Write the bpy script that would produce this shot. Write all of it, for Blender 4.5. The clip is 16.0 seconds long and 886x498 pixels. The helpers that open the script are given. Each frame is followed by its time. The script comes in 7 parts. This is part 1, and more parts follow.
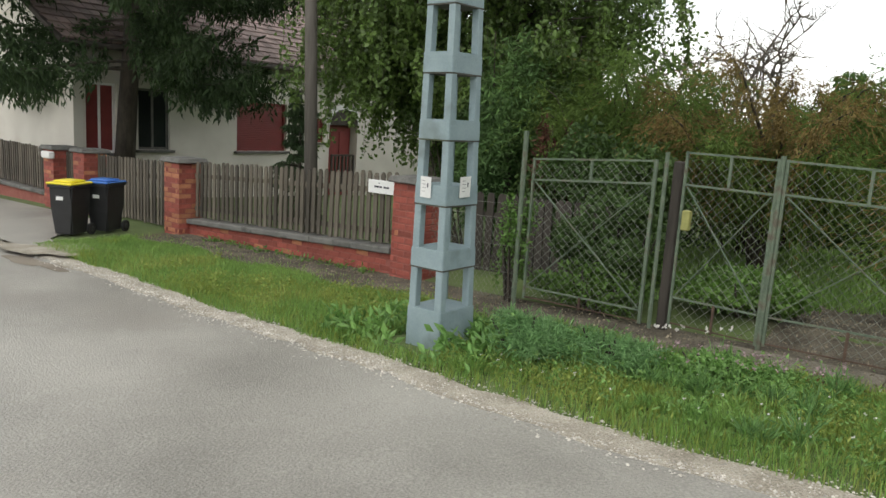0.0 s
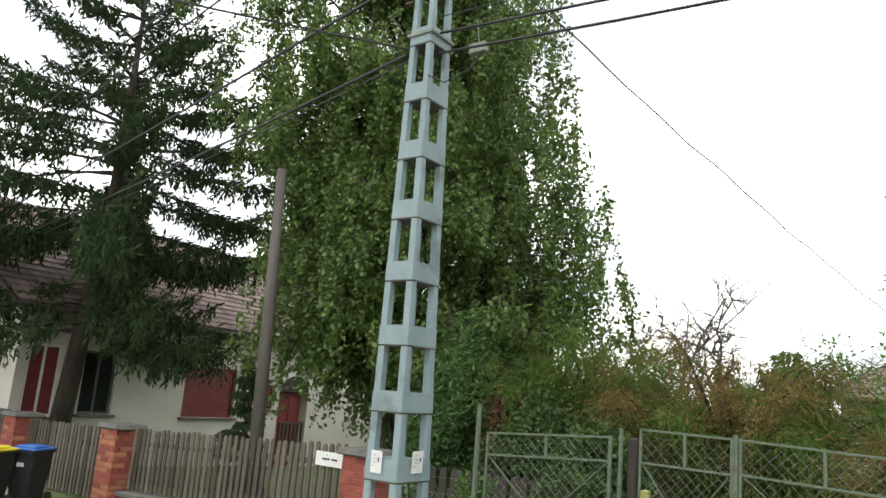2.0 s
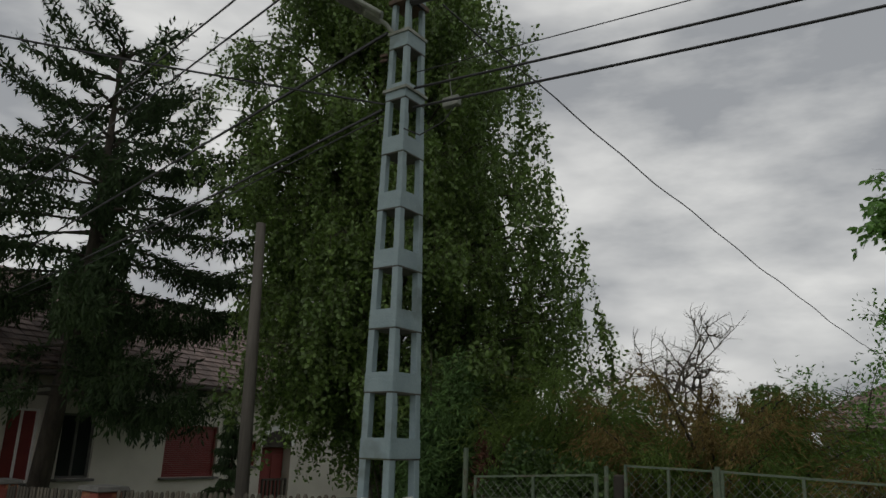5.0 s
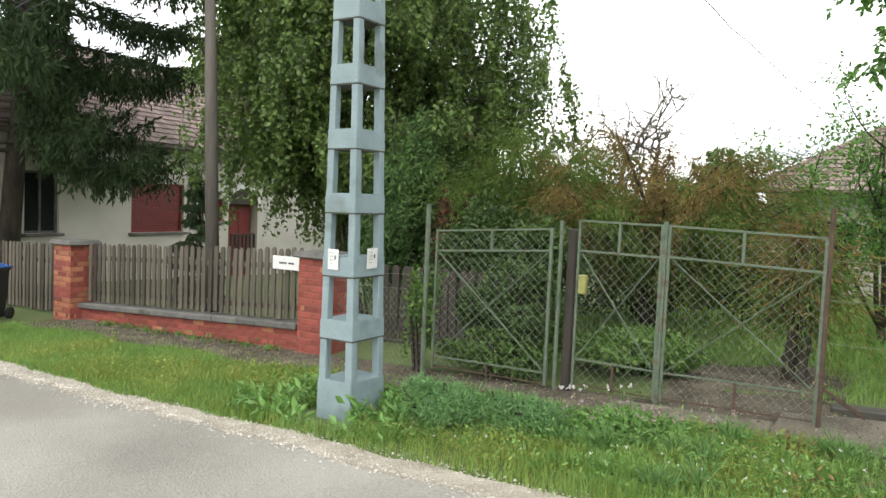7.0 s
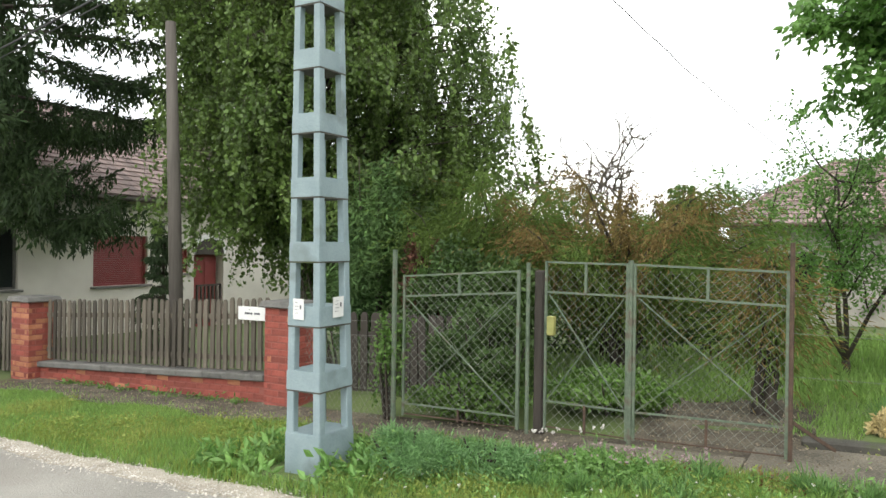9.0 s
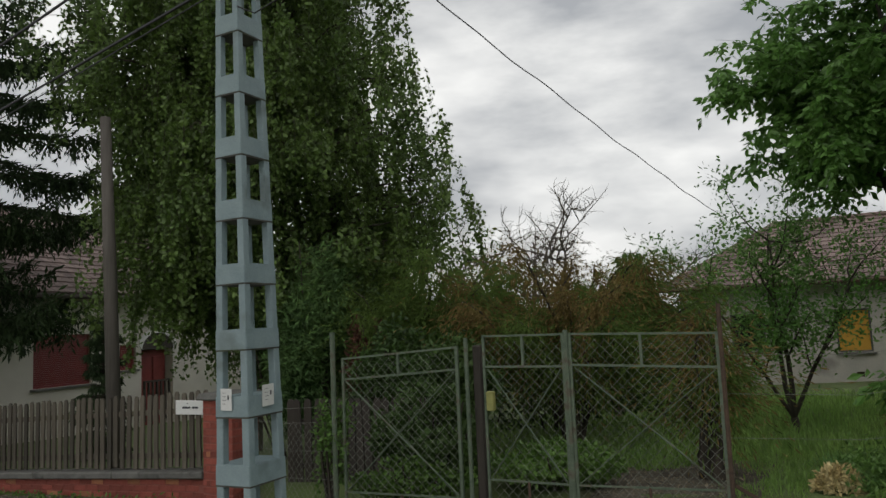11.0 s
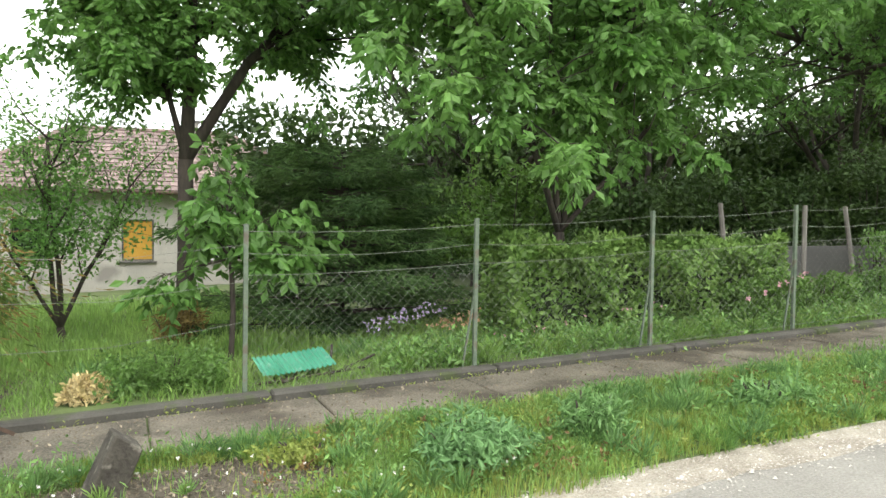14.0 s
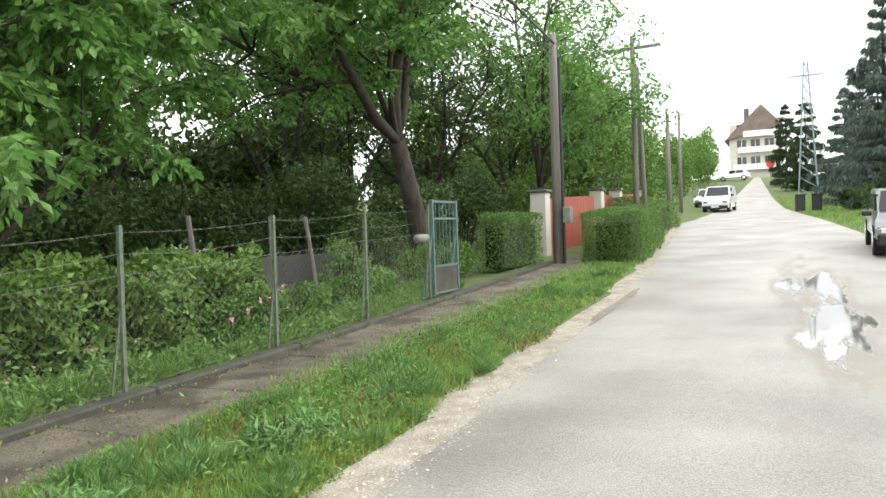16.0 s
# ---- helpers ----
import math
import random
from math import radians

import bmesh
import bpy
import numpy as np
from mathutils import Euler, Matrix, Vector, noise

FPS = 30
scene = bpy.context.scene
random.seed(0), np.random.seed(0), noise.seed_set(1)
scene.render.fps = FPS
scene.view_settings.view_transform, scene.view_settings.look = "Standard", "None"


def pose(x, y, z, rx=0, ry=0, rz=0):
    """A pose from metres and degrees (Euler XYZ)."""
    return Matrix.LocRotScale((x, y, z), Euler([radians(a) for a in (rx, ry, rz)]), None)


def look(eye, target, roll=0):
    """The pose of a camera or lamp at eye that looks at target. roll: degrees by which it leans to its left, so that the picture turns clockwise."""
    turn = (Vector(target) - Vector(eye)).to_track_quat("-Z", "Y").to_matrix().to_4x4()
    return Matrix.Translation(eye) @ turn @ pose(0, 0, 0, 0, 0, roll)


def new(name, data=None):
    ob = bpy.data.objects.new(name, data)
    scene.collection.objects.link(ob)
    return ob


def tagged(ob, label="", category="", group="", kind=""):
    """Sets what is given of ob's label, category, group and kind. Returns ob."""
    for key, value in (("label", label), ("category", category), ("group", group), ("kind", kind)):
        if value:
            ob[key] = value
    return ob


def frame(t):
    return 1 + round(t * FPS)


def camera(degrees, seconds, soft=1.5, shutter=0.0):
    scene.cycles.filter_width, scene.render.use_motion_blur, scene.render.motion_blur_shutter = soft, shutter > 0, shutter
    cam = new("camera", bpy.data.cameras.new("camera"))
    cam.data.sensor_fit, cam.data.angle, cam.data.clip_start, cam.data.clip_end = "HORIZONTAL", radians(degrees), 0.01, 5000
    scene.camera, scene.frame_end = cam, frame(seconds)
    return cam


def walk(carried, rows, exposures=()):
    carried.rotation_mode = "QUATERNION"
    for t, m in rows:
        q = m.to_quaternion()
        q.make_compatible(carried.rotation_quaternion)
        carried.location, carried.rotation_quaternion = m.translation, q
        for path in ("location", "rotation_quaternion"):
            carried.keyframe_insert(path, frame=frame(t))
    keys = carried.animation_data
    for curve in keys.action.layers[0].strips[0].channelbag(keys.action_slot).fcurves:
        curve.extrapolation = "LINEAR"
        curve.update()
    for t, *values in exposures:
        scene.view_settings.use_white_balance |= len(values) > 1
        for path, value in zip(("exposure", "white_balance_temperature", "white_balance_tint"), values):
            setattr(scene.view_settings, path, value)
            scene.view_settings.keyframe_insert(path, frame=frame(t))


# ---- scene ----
cam = camera(61.6, 16.0)
PATH = [
    (0, (1.131, 0.613, 1.671), (-0.114, 2.14, 1.33), 3.6),
    (0.5, (1.121, 0.608, 1.663), (-0.092, 2.184, 1.452), 2.6),
    (1, (1.118, 0.607, 1.673), (-0.12, 2.177, 1.623), 2.3),
    (1.5, (1.11, 0.61, 1.686), (-0.114, 2.183, 1.86), 3.4),
    (2, (1.118, 0.608, 1.699), (-0.066, 2.175, 2.076), 4.8),
    (2.5, (1.143, 0.588, 1.704), (-0.003, 2.11, 2.314), 4.7),
    (3, (1.129, 0.584, 1.706), (0.035, 2.061, 2.494), 4.3),
    (3.2, (1.124, 0.577, 1.701), (0.043, 2.04, 2.533), 4.2),
    (5.5, (1.205, 0.456, 1.642), (0.049, 2.076, 1.839), 1.2),
    (6, (1.188, 0.471, 1.624), (0.032, 2.098, 1.5), 2.0),
    (6.5, (1.191, 0.473, 1.631), (0.09, 2.138, 1.498), 2.4),
    (7, (1.188, 0.476, 1.629), (0.131, 2.169, 1.507), 2.5),
    (7.5, (1.191, 0.478, 1.629), (0.228, 2.228, 1.523), 2.4),
    (8, (1.209, 0.472, 1.639), (0.255, 2.227, 1.534), 2.1),
    (8.5, (1.208, 0.483, 1.631), (0.191, 2.204, 1.57), 1.5),
    (9, (1.196, 0.514, 1.65), (0.204, 2.251, 1.645), 0.8),
    (9.5, (1.192, 0.511, 1.674), (0.249, 2.249, 1.971), -0.7),
    (12, (1.532, 0.746, 1.606), (0.729, 2.578, 1.573), -3.5),
    (12.5, (1.516, 0.758, 1.604), (0.968, 2.674, 1.434), -1.4),
    (13, (1.559, 0.838, 1.551), (1.412, 2.829, 1.429), -0.1),
    (13.5, (1.604, 1.059, 1.533), (1.878, 3.035, 1.397), 0.5),
    (14, (1.656, 1.246, 1.569), (2.458, 3.077, 1.503), 0.5),
    (14.5, (1.634, 1.481, 1.595), (2.688, 3.18, 1.546), 2.1),
    (15, (1.778, 1.759, 1.554), (3.283, 3.077, 1.531), 2.1),
    (15.5, (2.032, 2.011, 1.543), (3.702, 3.112, 1.499), -0.1),
    (16, (2.255, 2.326, 1.574), (4.064, 3.179, 1.53), -2.0),
]
EXPOSURES = [(0.0, -0.35), (0.5, -0.1), (1.0, 0.22), (1.5, 0.28), (2.0, -0.1), (2.5, -1.0), (3.0, -1.3), (3.2, -1.35), (5.3, -1.95), (5.5, -1.75), (6.0, -0.85), (6.5, -0.15), (7.0, 0.19),
             (9.0, 0.25), (9.5, -0.38), (9.7, -0.6), (10.6, -1.2), (11.8, -1.9), (12.0, -1.6), (12.5, -0.6), (13.0, 0.0), (13.5, 0.2), (14.0, 0.6), (14.5, 1.05), (15.0, 1.1), (15.5, 0.66), (16.0, 0.44)]
walk(cam, [(t, look(eye, target, roll)) for t, eye, target, roll in PATH], EXPOSURES)

# ---- world and light: bright overcast ----
world = bpy.data.worlds.new("world")
scene.world = world
world.use_nodes = True
wn, wl = world.node_tree.nodes, world.node_tree.links
wn.clear()
w_out, w_bg = wn.new("ShaderNodeOutputWorld"), wn.new("ShaderNodeBackground")
w_sky = wn.new("ShaderNodeTexSky")
w_sky.sky_type, w_sky.sun_disc = "NISHITA", False
w_sky.sun_elevation, w_sky.sun_rotation = radians(52), radians(200)
w_sky.air_density, w_sky.dust_density = 1.0, 4.0
w_co, w_map, w_cloud = wn.new("ShaderNodeTexCoord"), wn.new("ShaderNodeMapping"), wn.new("ShaderNodeTexNoise")
w_map.inputs["Scale"].default_value = (1.6, 1.6, 4.5)
w_cloud.inputs["Scale"].default_value, w_cloud.inputs["Detail"].default_value = 1.7, 6.0
w_cloud.inputs["Roughness"].default_value = 0.55
w_ramp, w_mix = wn.new("ShaderNodeValToRGB"), wn.new("ShaderNodeMixRGB")
w_ramp.color_ramp.elements[0].position, w_ramp.color_ramp.elements[0].color = 0.37, (9.8, 10.2, 10.7, 1)
w_ramp.color_ramp.elements[1].position, w_ramp.color_ramp.elements[1].color = 0.64, (22.5, 22.5, 22.0, 1)
w_mix.inputs[0].default_value = 0.9
wl.new(w_co.outputs["Generated"], w_map.inputs["Vector"])
wl.new(w_map.outputs["Vector"], w_cloud.inputs["Vector"])
wl.new(w_cloud.outputs["Fac"], w_ramp.inputs["Fac"])
wl.new(w_sky.outputs["Color"], w_mix.inputs[1])
wl.new(w_ramp.outputs["Color"], w_mix.inputs[2])
wl.new(w_mix.outputs["Color"], w_bg.inputs["Color"])
wl.new(w_bg.outputs["Background"], w_out.inputs["Surface"])
w_bg.inputs["Strength"].default_value = 0.13
sun_data = bpy.data.lights.new("sun", "SUN")
sun_data.energy, sun_data.angle, sun_data.color = 0.6, radians(25), (1.0, 0.96, 0.9)
sun = new("sun", sun_data)
sun.matrix_world = pose(0, 0, 30, 38, 0, 20)


# ---- materials ----
def mat(name, a, b, rough=0.8, scale=6.0, fine=60.0, bump=0.25, metal=0.0, island=0.0, obj=0.0, clear=0.0, stain=None, stain_scale=1.2, stain_at=0.58, leaf=0.0, stretch=(1, 1, 1), grit=0.5):
    """Two tones mixed by a coarse and a fine noise, with relief; island, obj: tone shift for each piece; stain: a third colour in patches; leaf: light let through."""
    m = bpy.data.materials.new(name)
    m.use_nodes = True
    n, k = m.node_tree.nodes, m.node_tree.links
    p = n["Principled BSDF"]
    co, mp = n.new("ShaderNodeTexCoord"), n.new("ShaderNodeMapping")
    mp.inputs["Scale"].default_value = stretch
    k.new(co.outputs["Object"], mp.inputs["Vector"])
    big, small = n.new("ShaderNodeTexNoise"), n.new("ShaderNodeTexNoise")
    for t, s in ((big, scale), (small, fine)):
        t.inputs["Scale"].default_value, t.inputs["Detail"].default_value = s, 5.0
        k.new(mp.outputs["Vector"], t.inputs["Vector"])
    add = n.new("ShaderNodeMath")
    add.operation = "MULTIPLY_ADD"
    k.new(small.outputs["Fac"], add.inputs[0])
    add.inputs[1].default_value = grit
    k.new(big.outputs["Fac"], add.inputs[2])
    rng = n.new("ShaderNodeMapRange")
    rng.inputs["From Min"].default_value, rng.inputs["From Max"].default_value = 0.25 + grit / 2, 0.75 + grit / 2
    k.new(add.outputs[0], rng.inputs["Value"])
    mix = n.new("ShaderNodeMixRGB")
    mix.inputs[1].default_value, mix.inputs[2].default_value = (*a, 1), (*b, 1)
    k.new(rng.outputs["Result"], mix.inputs[0])
    col = mix.outputs[0]
    if stain:
        st, sr, sm = n.new("ShaderNodeTexNoise"), n.new("ShaderNodeMapRange"), n.new("ShaderNodeMixRGB")
        st.inputs["Scale"].default_value, st.inputs["Detail"].default_value = stain_scale, 6.0
        k.new(co.outputs["Object"], st.inputs["Vector"])
        sr.inputs["From Min"].default_value, sr.inputs["From Max"].default_value = stain_at, stain_at + 0.12
        k.new(st.outputs["Fac"], sr.inputs["Value"])
        k.new(sr.outputs["Result"], sm.inputs[0])
        k.new(col, sm.inputs[1])
        sm.inputs[2].default_value = (*stain, 1)
        col = sm.outputs[0]
    for amount, node, socket in ((island, "ShaderNodeNewGeometry", "Random Per Island"), (obj, "ShaderNodeObjectInfo", "Random")):
        if amount:
            src, r2, hs = n.new(node), n.new("ShaderNodeMapRange"), n.new("ShaderNodeHueSaturation")
            r2.inputs["To Min"].default_value, r2.inputs["To Max"].default_value = 1 - amount, 1 + amount
            k.new(src.outputs[socket], r2.inputs["Value"])
            k.new(r2.outputs["Result"], hs.inputs["Value"])
            k.new(col, hs.inputs["Color"])
            col = hs.outputs[0]
    k.new(col, p.inputs["Base Color"])
    p.inputs["Roughness"].default_value, p.inputs["Metallic"].default_value = rough, metal
    p.inputs["Coat Weight"].default_value = clear
    if bump:
        bp = n.new("ShaderNodeBump")
        bp.inputs["Strength"].default_value, bp.inputs["Distance"].default_value = bump, 0.02
        k.new(add.outputs[0], bp.inputs["Height"])
        k.new(bp.outputs["Normal"], p.inputs["Normal"])
    if leaf:
        tr, ms = n.new("ShaderNodeBsdfTranslucent"), n.new("ShaderNodeMixShader")
        k.new(col, tr.inputs["Color"])
        ms.inputs[0].default_value = leaf
        k.new(p.outputs[0], ms.inputs[1])
        k.new(tr.outputs[0], ms.inputs[2])
        k.new(ms.outputs[0], n["Material Output"].inputs["Surface"])
    return m


ASPHALT = mat("asphalt", (0.185, 0.175, 0.152), (0.4, 0.381, 0.337), 0.5, 0.6, 70, 0.6, stain=(0.25, 0.232, 0.2), stain_scale=0.45, stain_at=0.57, grit=0.9)
MUD = mat("mud", (0.16, 0.132, 0.098), (0.25, 0.215, 0.168), 0.7, 2, 60, 0.3)
GRAVEL = mat("pale_gravel", (0.26, 0.228, 0.175), (0.49, 0.446, 0.366), 0.9, 4, 70, 1.0, grit=1.2)
STONE = mat("gravel_stone", (0.37, 0.345, 0.295), (0.62, 0.585, 0.525), 0.9, 8, 60, 0.3, island=0.35)
EARTH = mat("earth_and_turf", (0.07, 0.1, 0.03), (0.12, 0.165, 0.048), 0.95, 1.5, 30, 0.9, stain=(0.1, 0.075, 0.05), stain_scale=0.9, stain_at=0.6)
SOIL = mat("damp_soil", (0.04, 0.033, 0.022), (0.155, 0.132, 0.094), 0.95, 3, 45, 1.0, grit=1.1)
GRASS = mat("grass_blades", (0.155, 0.285, 0.06), (0.28, 0.42, 0.11), 0.6, 1.2, 20, 0, island=0.3, leaf=0.35)
GRASS_DRY = mat("yellowed_grass", (0.2, 0.27, 0.045), (0.32, 0.36, 0.09), 0.7, 1.2, 20, 0, island=0.3, leaf=0.3)
WEED = mat("weed_leaf", (0.115, 0.24, 0.055), (0.215, 0.375, 0.1), 0.55, 2, 30, 0, island=0.3, leaf=0.3)
PAVE = mat("old_concrete_paving", (0.075, 0.065, 0.046), (0.235, 0.208, 0.158), 0.75, 2, 55, 0.9, grit=1.3, stain=(0.07, 0.057, 0.04), stain_scale=1.5, stain_at=0.52, obj=0.08)
KERB = mat("mossy_concrete", (0.045, 0.043, 0.035), (0.1, 0.094, 0.078), 0.9, 4, 50, 0.6, stain=(0.06, 0.075, 0.03), stain_scale=3, stain_at=0.55)
COPING = mat("grey_concrete_coping", (0.09, 0.088, 0.08), (0.175, 0.17, 0.155), 0.8, 5, 60, 0.4, stain=(0.065, 0.065, 0.056), stain_scale=4)
BRICK = mat("red_brick", (0.21, 0.047, 0.034), (0.3, 0.077, 0.054), 0.8, 9, 70, 0.4, obj=0.28)
BRICK_NEW = mat("spalled_orange_brick", (0.34, 0.115, 0.055), (0.42, 0.19, 0.1), 0.85, 12, 60, 0.6, obj=0.2)
MORTAR = mat("brick_mortar", (0.22, 0.065, 0.05), (0.3, 0.11, 0.085), 0.95, 8, 80, 0.5)
PICKET = mat("weathered_grey_wood", (0.062, 0.052, 0.04), (0.135, 0.116, 0.09), 0.88, 6, 40, 0.8, obj=0.5, stretch=(1, 1, 0.12), stain=(0.1, 0.1, 0.055), stain_scale=1.5, stain_at=0.55)
DARKWOOD = mat("dark_old_wood", (0.035, 0.03, 0.025), (0.075, 0.063, 0.052), 0.9, 6, 40, 0.5, obj=0.2, stretch=(1, 1, 0.12))
POLEWOOD = mat("tarred_pole_wood", (0.075, 0.065, 0.055), (0.13, 0.115, 0.1), 0.85, 5, 40, 0.5, stretch=(1, 1, 0.08))
GREYPOLE = mat("grey_pole_wood", (0.15, 0.135, 0.12), (0.25, 0.23, 0.2), 0.85, 5, 40, 0.5, stretch=(1, 1, 0.08))
PYLON = mat("blue_grey_painted_concrete", (0.2, 0.268, 0.284), (0.275, 0.348, 0.364), 0.6, 5, 60, 0.3, stain=(0.17, 0.215, 0.215), stain_scale=3, stain_at=0.55)
GREENSTEEL = mat("faded_green_paint", (0.07, 0.1, 0.066), (0.165, 0.205, 0.142), 0.7, 9, 60, 0.2, stain=(0.11, 0.1, 0.07), stain_scale=9, stain_at=0.55)
TEAL = mat("teal_gate_paint", (0.062, 0.118, 0.104), (0.125, 0.19, 0.168), 0.55, 8, 60, 0.15, stain=(0.2, 0.18, 0.13), stain_scale=6, stain_at=0.62)
GALV = mat("old_galvanised_wire", (0.17, 0.185, 0.155), (0.3, 0.31, 0.27), 0.6, 9, 60, 0.1, metal=0.3)
RUST = mat("rusty_steel", (0.055, 0.038, 0.028), (0.12, 0.075, 0.05), 0.85, 12, 60, 0.3)
WIRE = mat("black_cable", (0.012, 0.012, 0.013), (0.022, 0.022, 0.024), 0.5, 9, 50, 0)
PLASTER = mat("cream_render", (0.52, 0.49, 0.43), (0.64, 0.61, 0.54), 0.9, 1.2, 50, 0.25, stain=(0.5, 0.46, 0.39), stain_scale=0.7, stain_at=0.6)
PLASTER_OLD = mat("peeling_grey_render", (0.366, 0.348, 0.311), (0.561, 0.531, 0.47), 0.92, 0.8, 30, 0.35, stain=(0.3, 0.28, 0.25), stain_scale=0.8, stain_at=0.55)
SHUTTER = mat("dark_red_shutter", (0.15, 0.022, 0.02), (0.21, 0.035, 0.03), 0.55, 3, 40, 0.1)
TILE = mat("roof_tile", (0.17, 0.122, 0.108), (0.28, 0.208, 0.182), 0.85, 1.0, 30, 0.4, island=0.3, obj=0.25, stain=(0.17, 0.14, 0.11), stain_scale=1.2, stain_at=0.56)
BARK = mat("brown_bark", (0.03, 0.025, 0.02), (0.08, 0.065, 0.05), 0.95, 7, 30, 1.0, stretch=(1, 1, 0.3))
BARK_PALE = mat("grey_bark", (0.11, 0.095, 0.075), (0.22, 0.19, 0.155), 0.95, 7, 30, 1.0, stretch=(1, 1, 0.3))
BIRCHLEAF = mat("birch_leaf", (0.077, 0.137, 0.028), (0.15, 0.228, 0.052), 0.5, 0.9, 20, 0, island=0.45, leaf=0.3)
SPRUCELEAF = mat("spruce_needles", (0.02, 0.04, 0.014), (0.046, 0.08, 0.024), 0.9, 0.9, 20, 0, island=0.35, leaf=0.1)
# blue-grey needles, lightened with distance haze in the colour
HAZYSPRUCE = mat("hazy_blue_spruce_needles", (0.06, 0.09, 0.075), (0.12, 0.165, 0.14), 0.9, 0.9, 20, 0, island=0.3, leaf=0.1)
YEWLEAF = mat("dark_conifer_needles", (0.04, 0.09, 0.025), (0.11, 0.2, 0.05), 0.85, 1.4, 20, 0, island=0.35, leaf=0.15)
WALNUTLEAF = mat("walnut_leaf", (0.098, 0.225, 0.044), (0.185, 0.345, 0.084), 0.45, 0.8, 20, 0, island=0.4, leaf=0.44)
BUSHLEAF = mat("bush_leaf", (0.085, 0.17, 0.03), (0.15, 0.27, 0.05), 0.5, 0.8, 20, 0, island=0.35, leaf=0.35)
# bush leaf in a darker copy, deep shade mixed into the colour
SHADELEAF = mat("shaded_bush_leaf", (0.04, 0.085, 0.018), (0.08, 0.14, 0.03), 0.55, 0.8, 20, 0, island=0.35, leaf=0.25)
TAMARISK = mat("tamarisk_green", (0.09, 0.158, 0.026), (0.16, 0.238, 0.048), 0.75, 0.9, 20, 0, island=0.3, leaf=0.42)
TAMBROWN = mat("tamarisk_faded_brown", (0.18, 0.125, 0.035), (0.24, 0.18, 0.06), 0.8, 0.9, 20, 0, island=0.3, leaf=0.3)
HEDGELOOSE = mat("loose_hedge_leaf", (0.1, 0.2, 0.038), (0.21, 0.33, 0.08), 0.5, 3.0, 20, 0, island=0.4, leaf=0.35, stain=(0.25, 0.22, 0.07), stain_scale=2.5, stain_at=0.68)
HEDGELEAF = mat("hedge_leaf", (0.085, 0.175, 0.032), (0.15, 0.27, 0.058), 0.5, 1.2, 20, 0, island=0.35, leaf=0.3)
WHITEPAINT = mat("white_paint", (0.72, 0.72, 0.7), (0.8, 0.8, 0.78), 0.45, 4, 40, 0.05)
PAPER = mat("weathered_paper", (0.66, 0.66, 0.64), (0.76, 0.76, 0.74), 0.8, 9, 60, 0.05)
INK = mat("dark_print", (0.03, 0.03, 0.04), (0.06, 0.06, 0.08), 0.7, 9, 60, 0)
BINBLACK = mat("black_bin_plastic", (0.014, 0.014, 0.015), (0.024, 0.024, 0.025), 0.45, 5, 80, 0.08)
YELLOW = mat("yellow_plastic", (0.72, 0.6, 0.02), (0.8, 0.68, 0.04), 0.4, 5, 60, 0.05)
BLUE = mat("blue_plastic", (0.03, 0.12, 0.42), (0.05, 0.17, 0.5), 0.4, 5, 60, 0.05)
RUBBER = mat("rubber", (0.015, 0.015, 0.015), (0.03, 0.03, 0.03), 0.8, 9, 60, 0.1)
GLASS = mat("dark_window_glass", (0.015, 0.018, 0.02), (0.025, 0.028, 0.03), 0.06, 2, 20, 0)
YELLOWBOARD = mat("yellow_window_board", (0.5, 0.27, 0.03), (0.58, 0.34, 0.05), 0.6, 2, 40, 0.1)
GREENSHEET = mat("green_corrugated_sheet", (0.035, 0.25, 0.15), (0.09, 0.36, 0.23), 0.5, 3, 40, 0.1, stain=(0.5, 0.56, 0.48), stain_scale=5, stain_at=0.6)
LITTER = mat("dry_litter", (0.13, 0.105, 0.07), (0.34, 0.29, 0.21), 0.9, 9, 40, 0, island=0.5)
STRAW = mat("dry_cut_leaves", (0.42, 0.33, 0.14), (0.6, 0.5, 0.26), 0.85, 8, 40, 0.2, island=0.35)
DEADWEED = mat("dying_weed", (0.17, 0.1, 0.04), (0.26, 0.17, 0.07), 0.8, 5, 40, 0, island=0.35, leaf=0.2)
FEATHER = mat("feathery_weed", (0.12, 0.25, 0.085), (0.21, 0.37, 0.145), 0.7, 2, 30, 0, island=0.3, leaf=0.3)
BLUEWEED = mat("blue_green_weed", (0.115, 0.235, 0.07), (0.2, 0.35, 0.115), 0.6, 2, 30, 0, island=0.3, leaf=0.3)
PETAL_PINK = mat("pink_petal", (0.62, 0.3, 0.36), (0.75, 0.45, 0.5), 0.6, 9, 40, 0, island=0.2, leaf=0.3)
PETAL_LILAC = mat("lilac_petal", (0.42, 0.34, 0.5), (0.55, 0.47, 0.6), 0.6, 9, 40, 0, island=0.2, leaf=0.3)
PETAL_FADED = mat("faded_clover_head", (0.3, 0.21, 0.22), (0.45, 0.34, 0.35), 0.7, 9, 40, 0, island=0.25, leaf=0.2)
PETAL_WHITE = mat("white_petal", (0.72, 0.7, 0.66), (0.82, 0.8, 0.76), 0.6, 9, 40, 0, island=0.1, leaf=0.3)
PETAL_ORANGE = mat("apricot_petal", (0.62, 0.36, 0.2), (0.72, 0.48, 0.3), 0.6, 9, 40, 0, island=0.2, leaf=0.3)
REDGATE = mat("red_brown_metal_gate", (0.3, 0.07, 0.045), (0.38, 0.1, 0.065), 0.55, 3, 40, 0.08)
CARWHITE = mat("white_car_paint", (0.74, 0.75, 0.76), (0.78, 0.79, 0.8), 0.3, 1, 20, 0, clear=0.6)
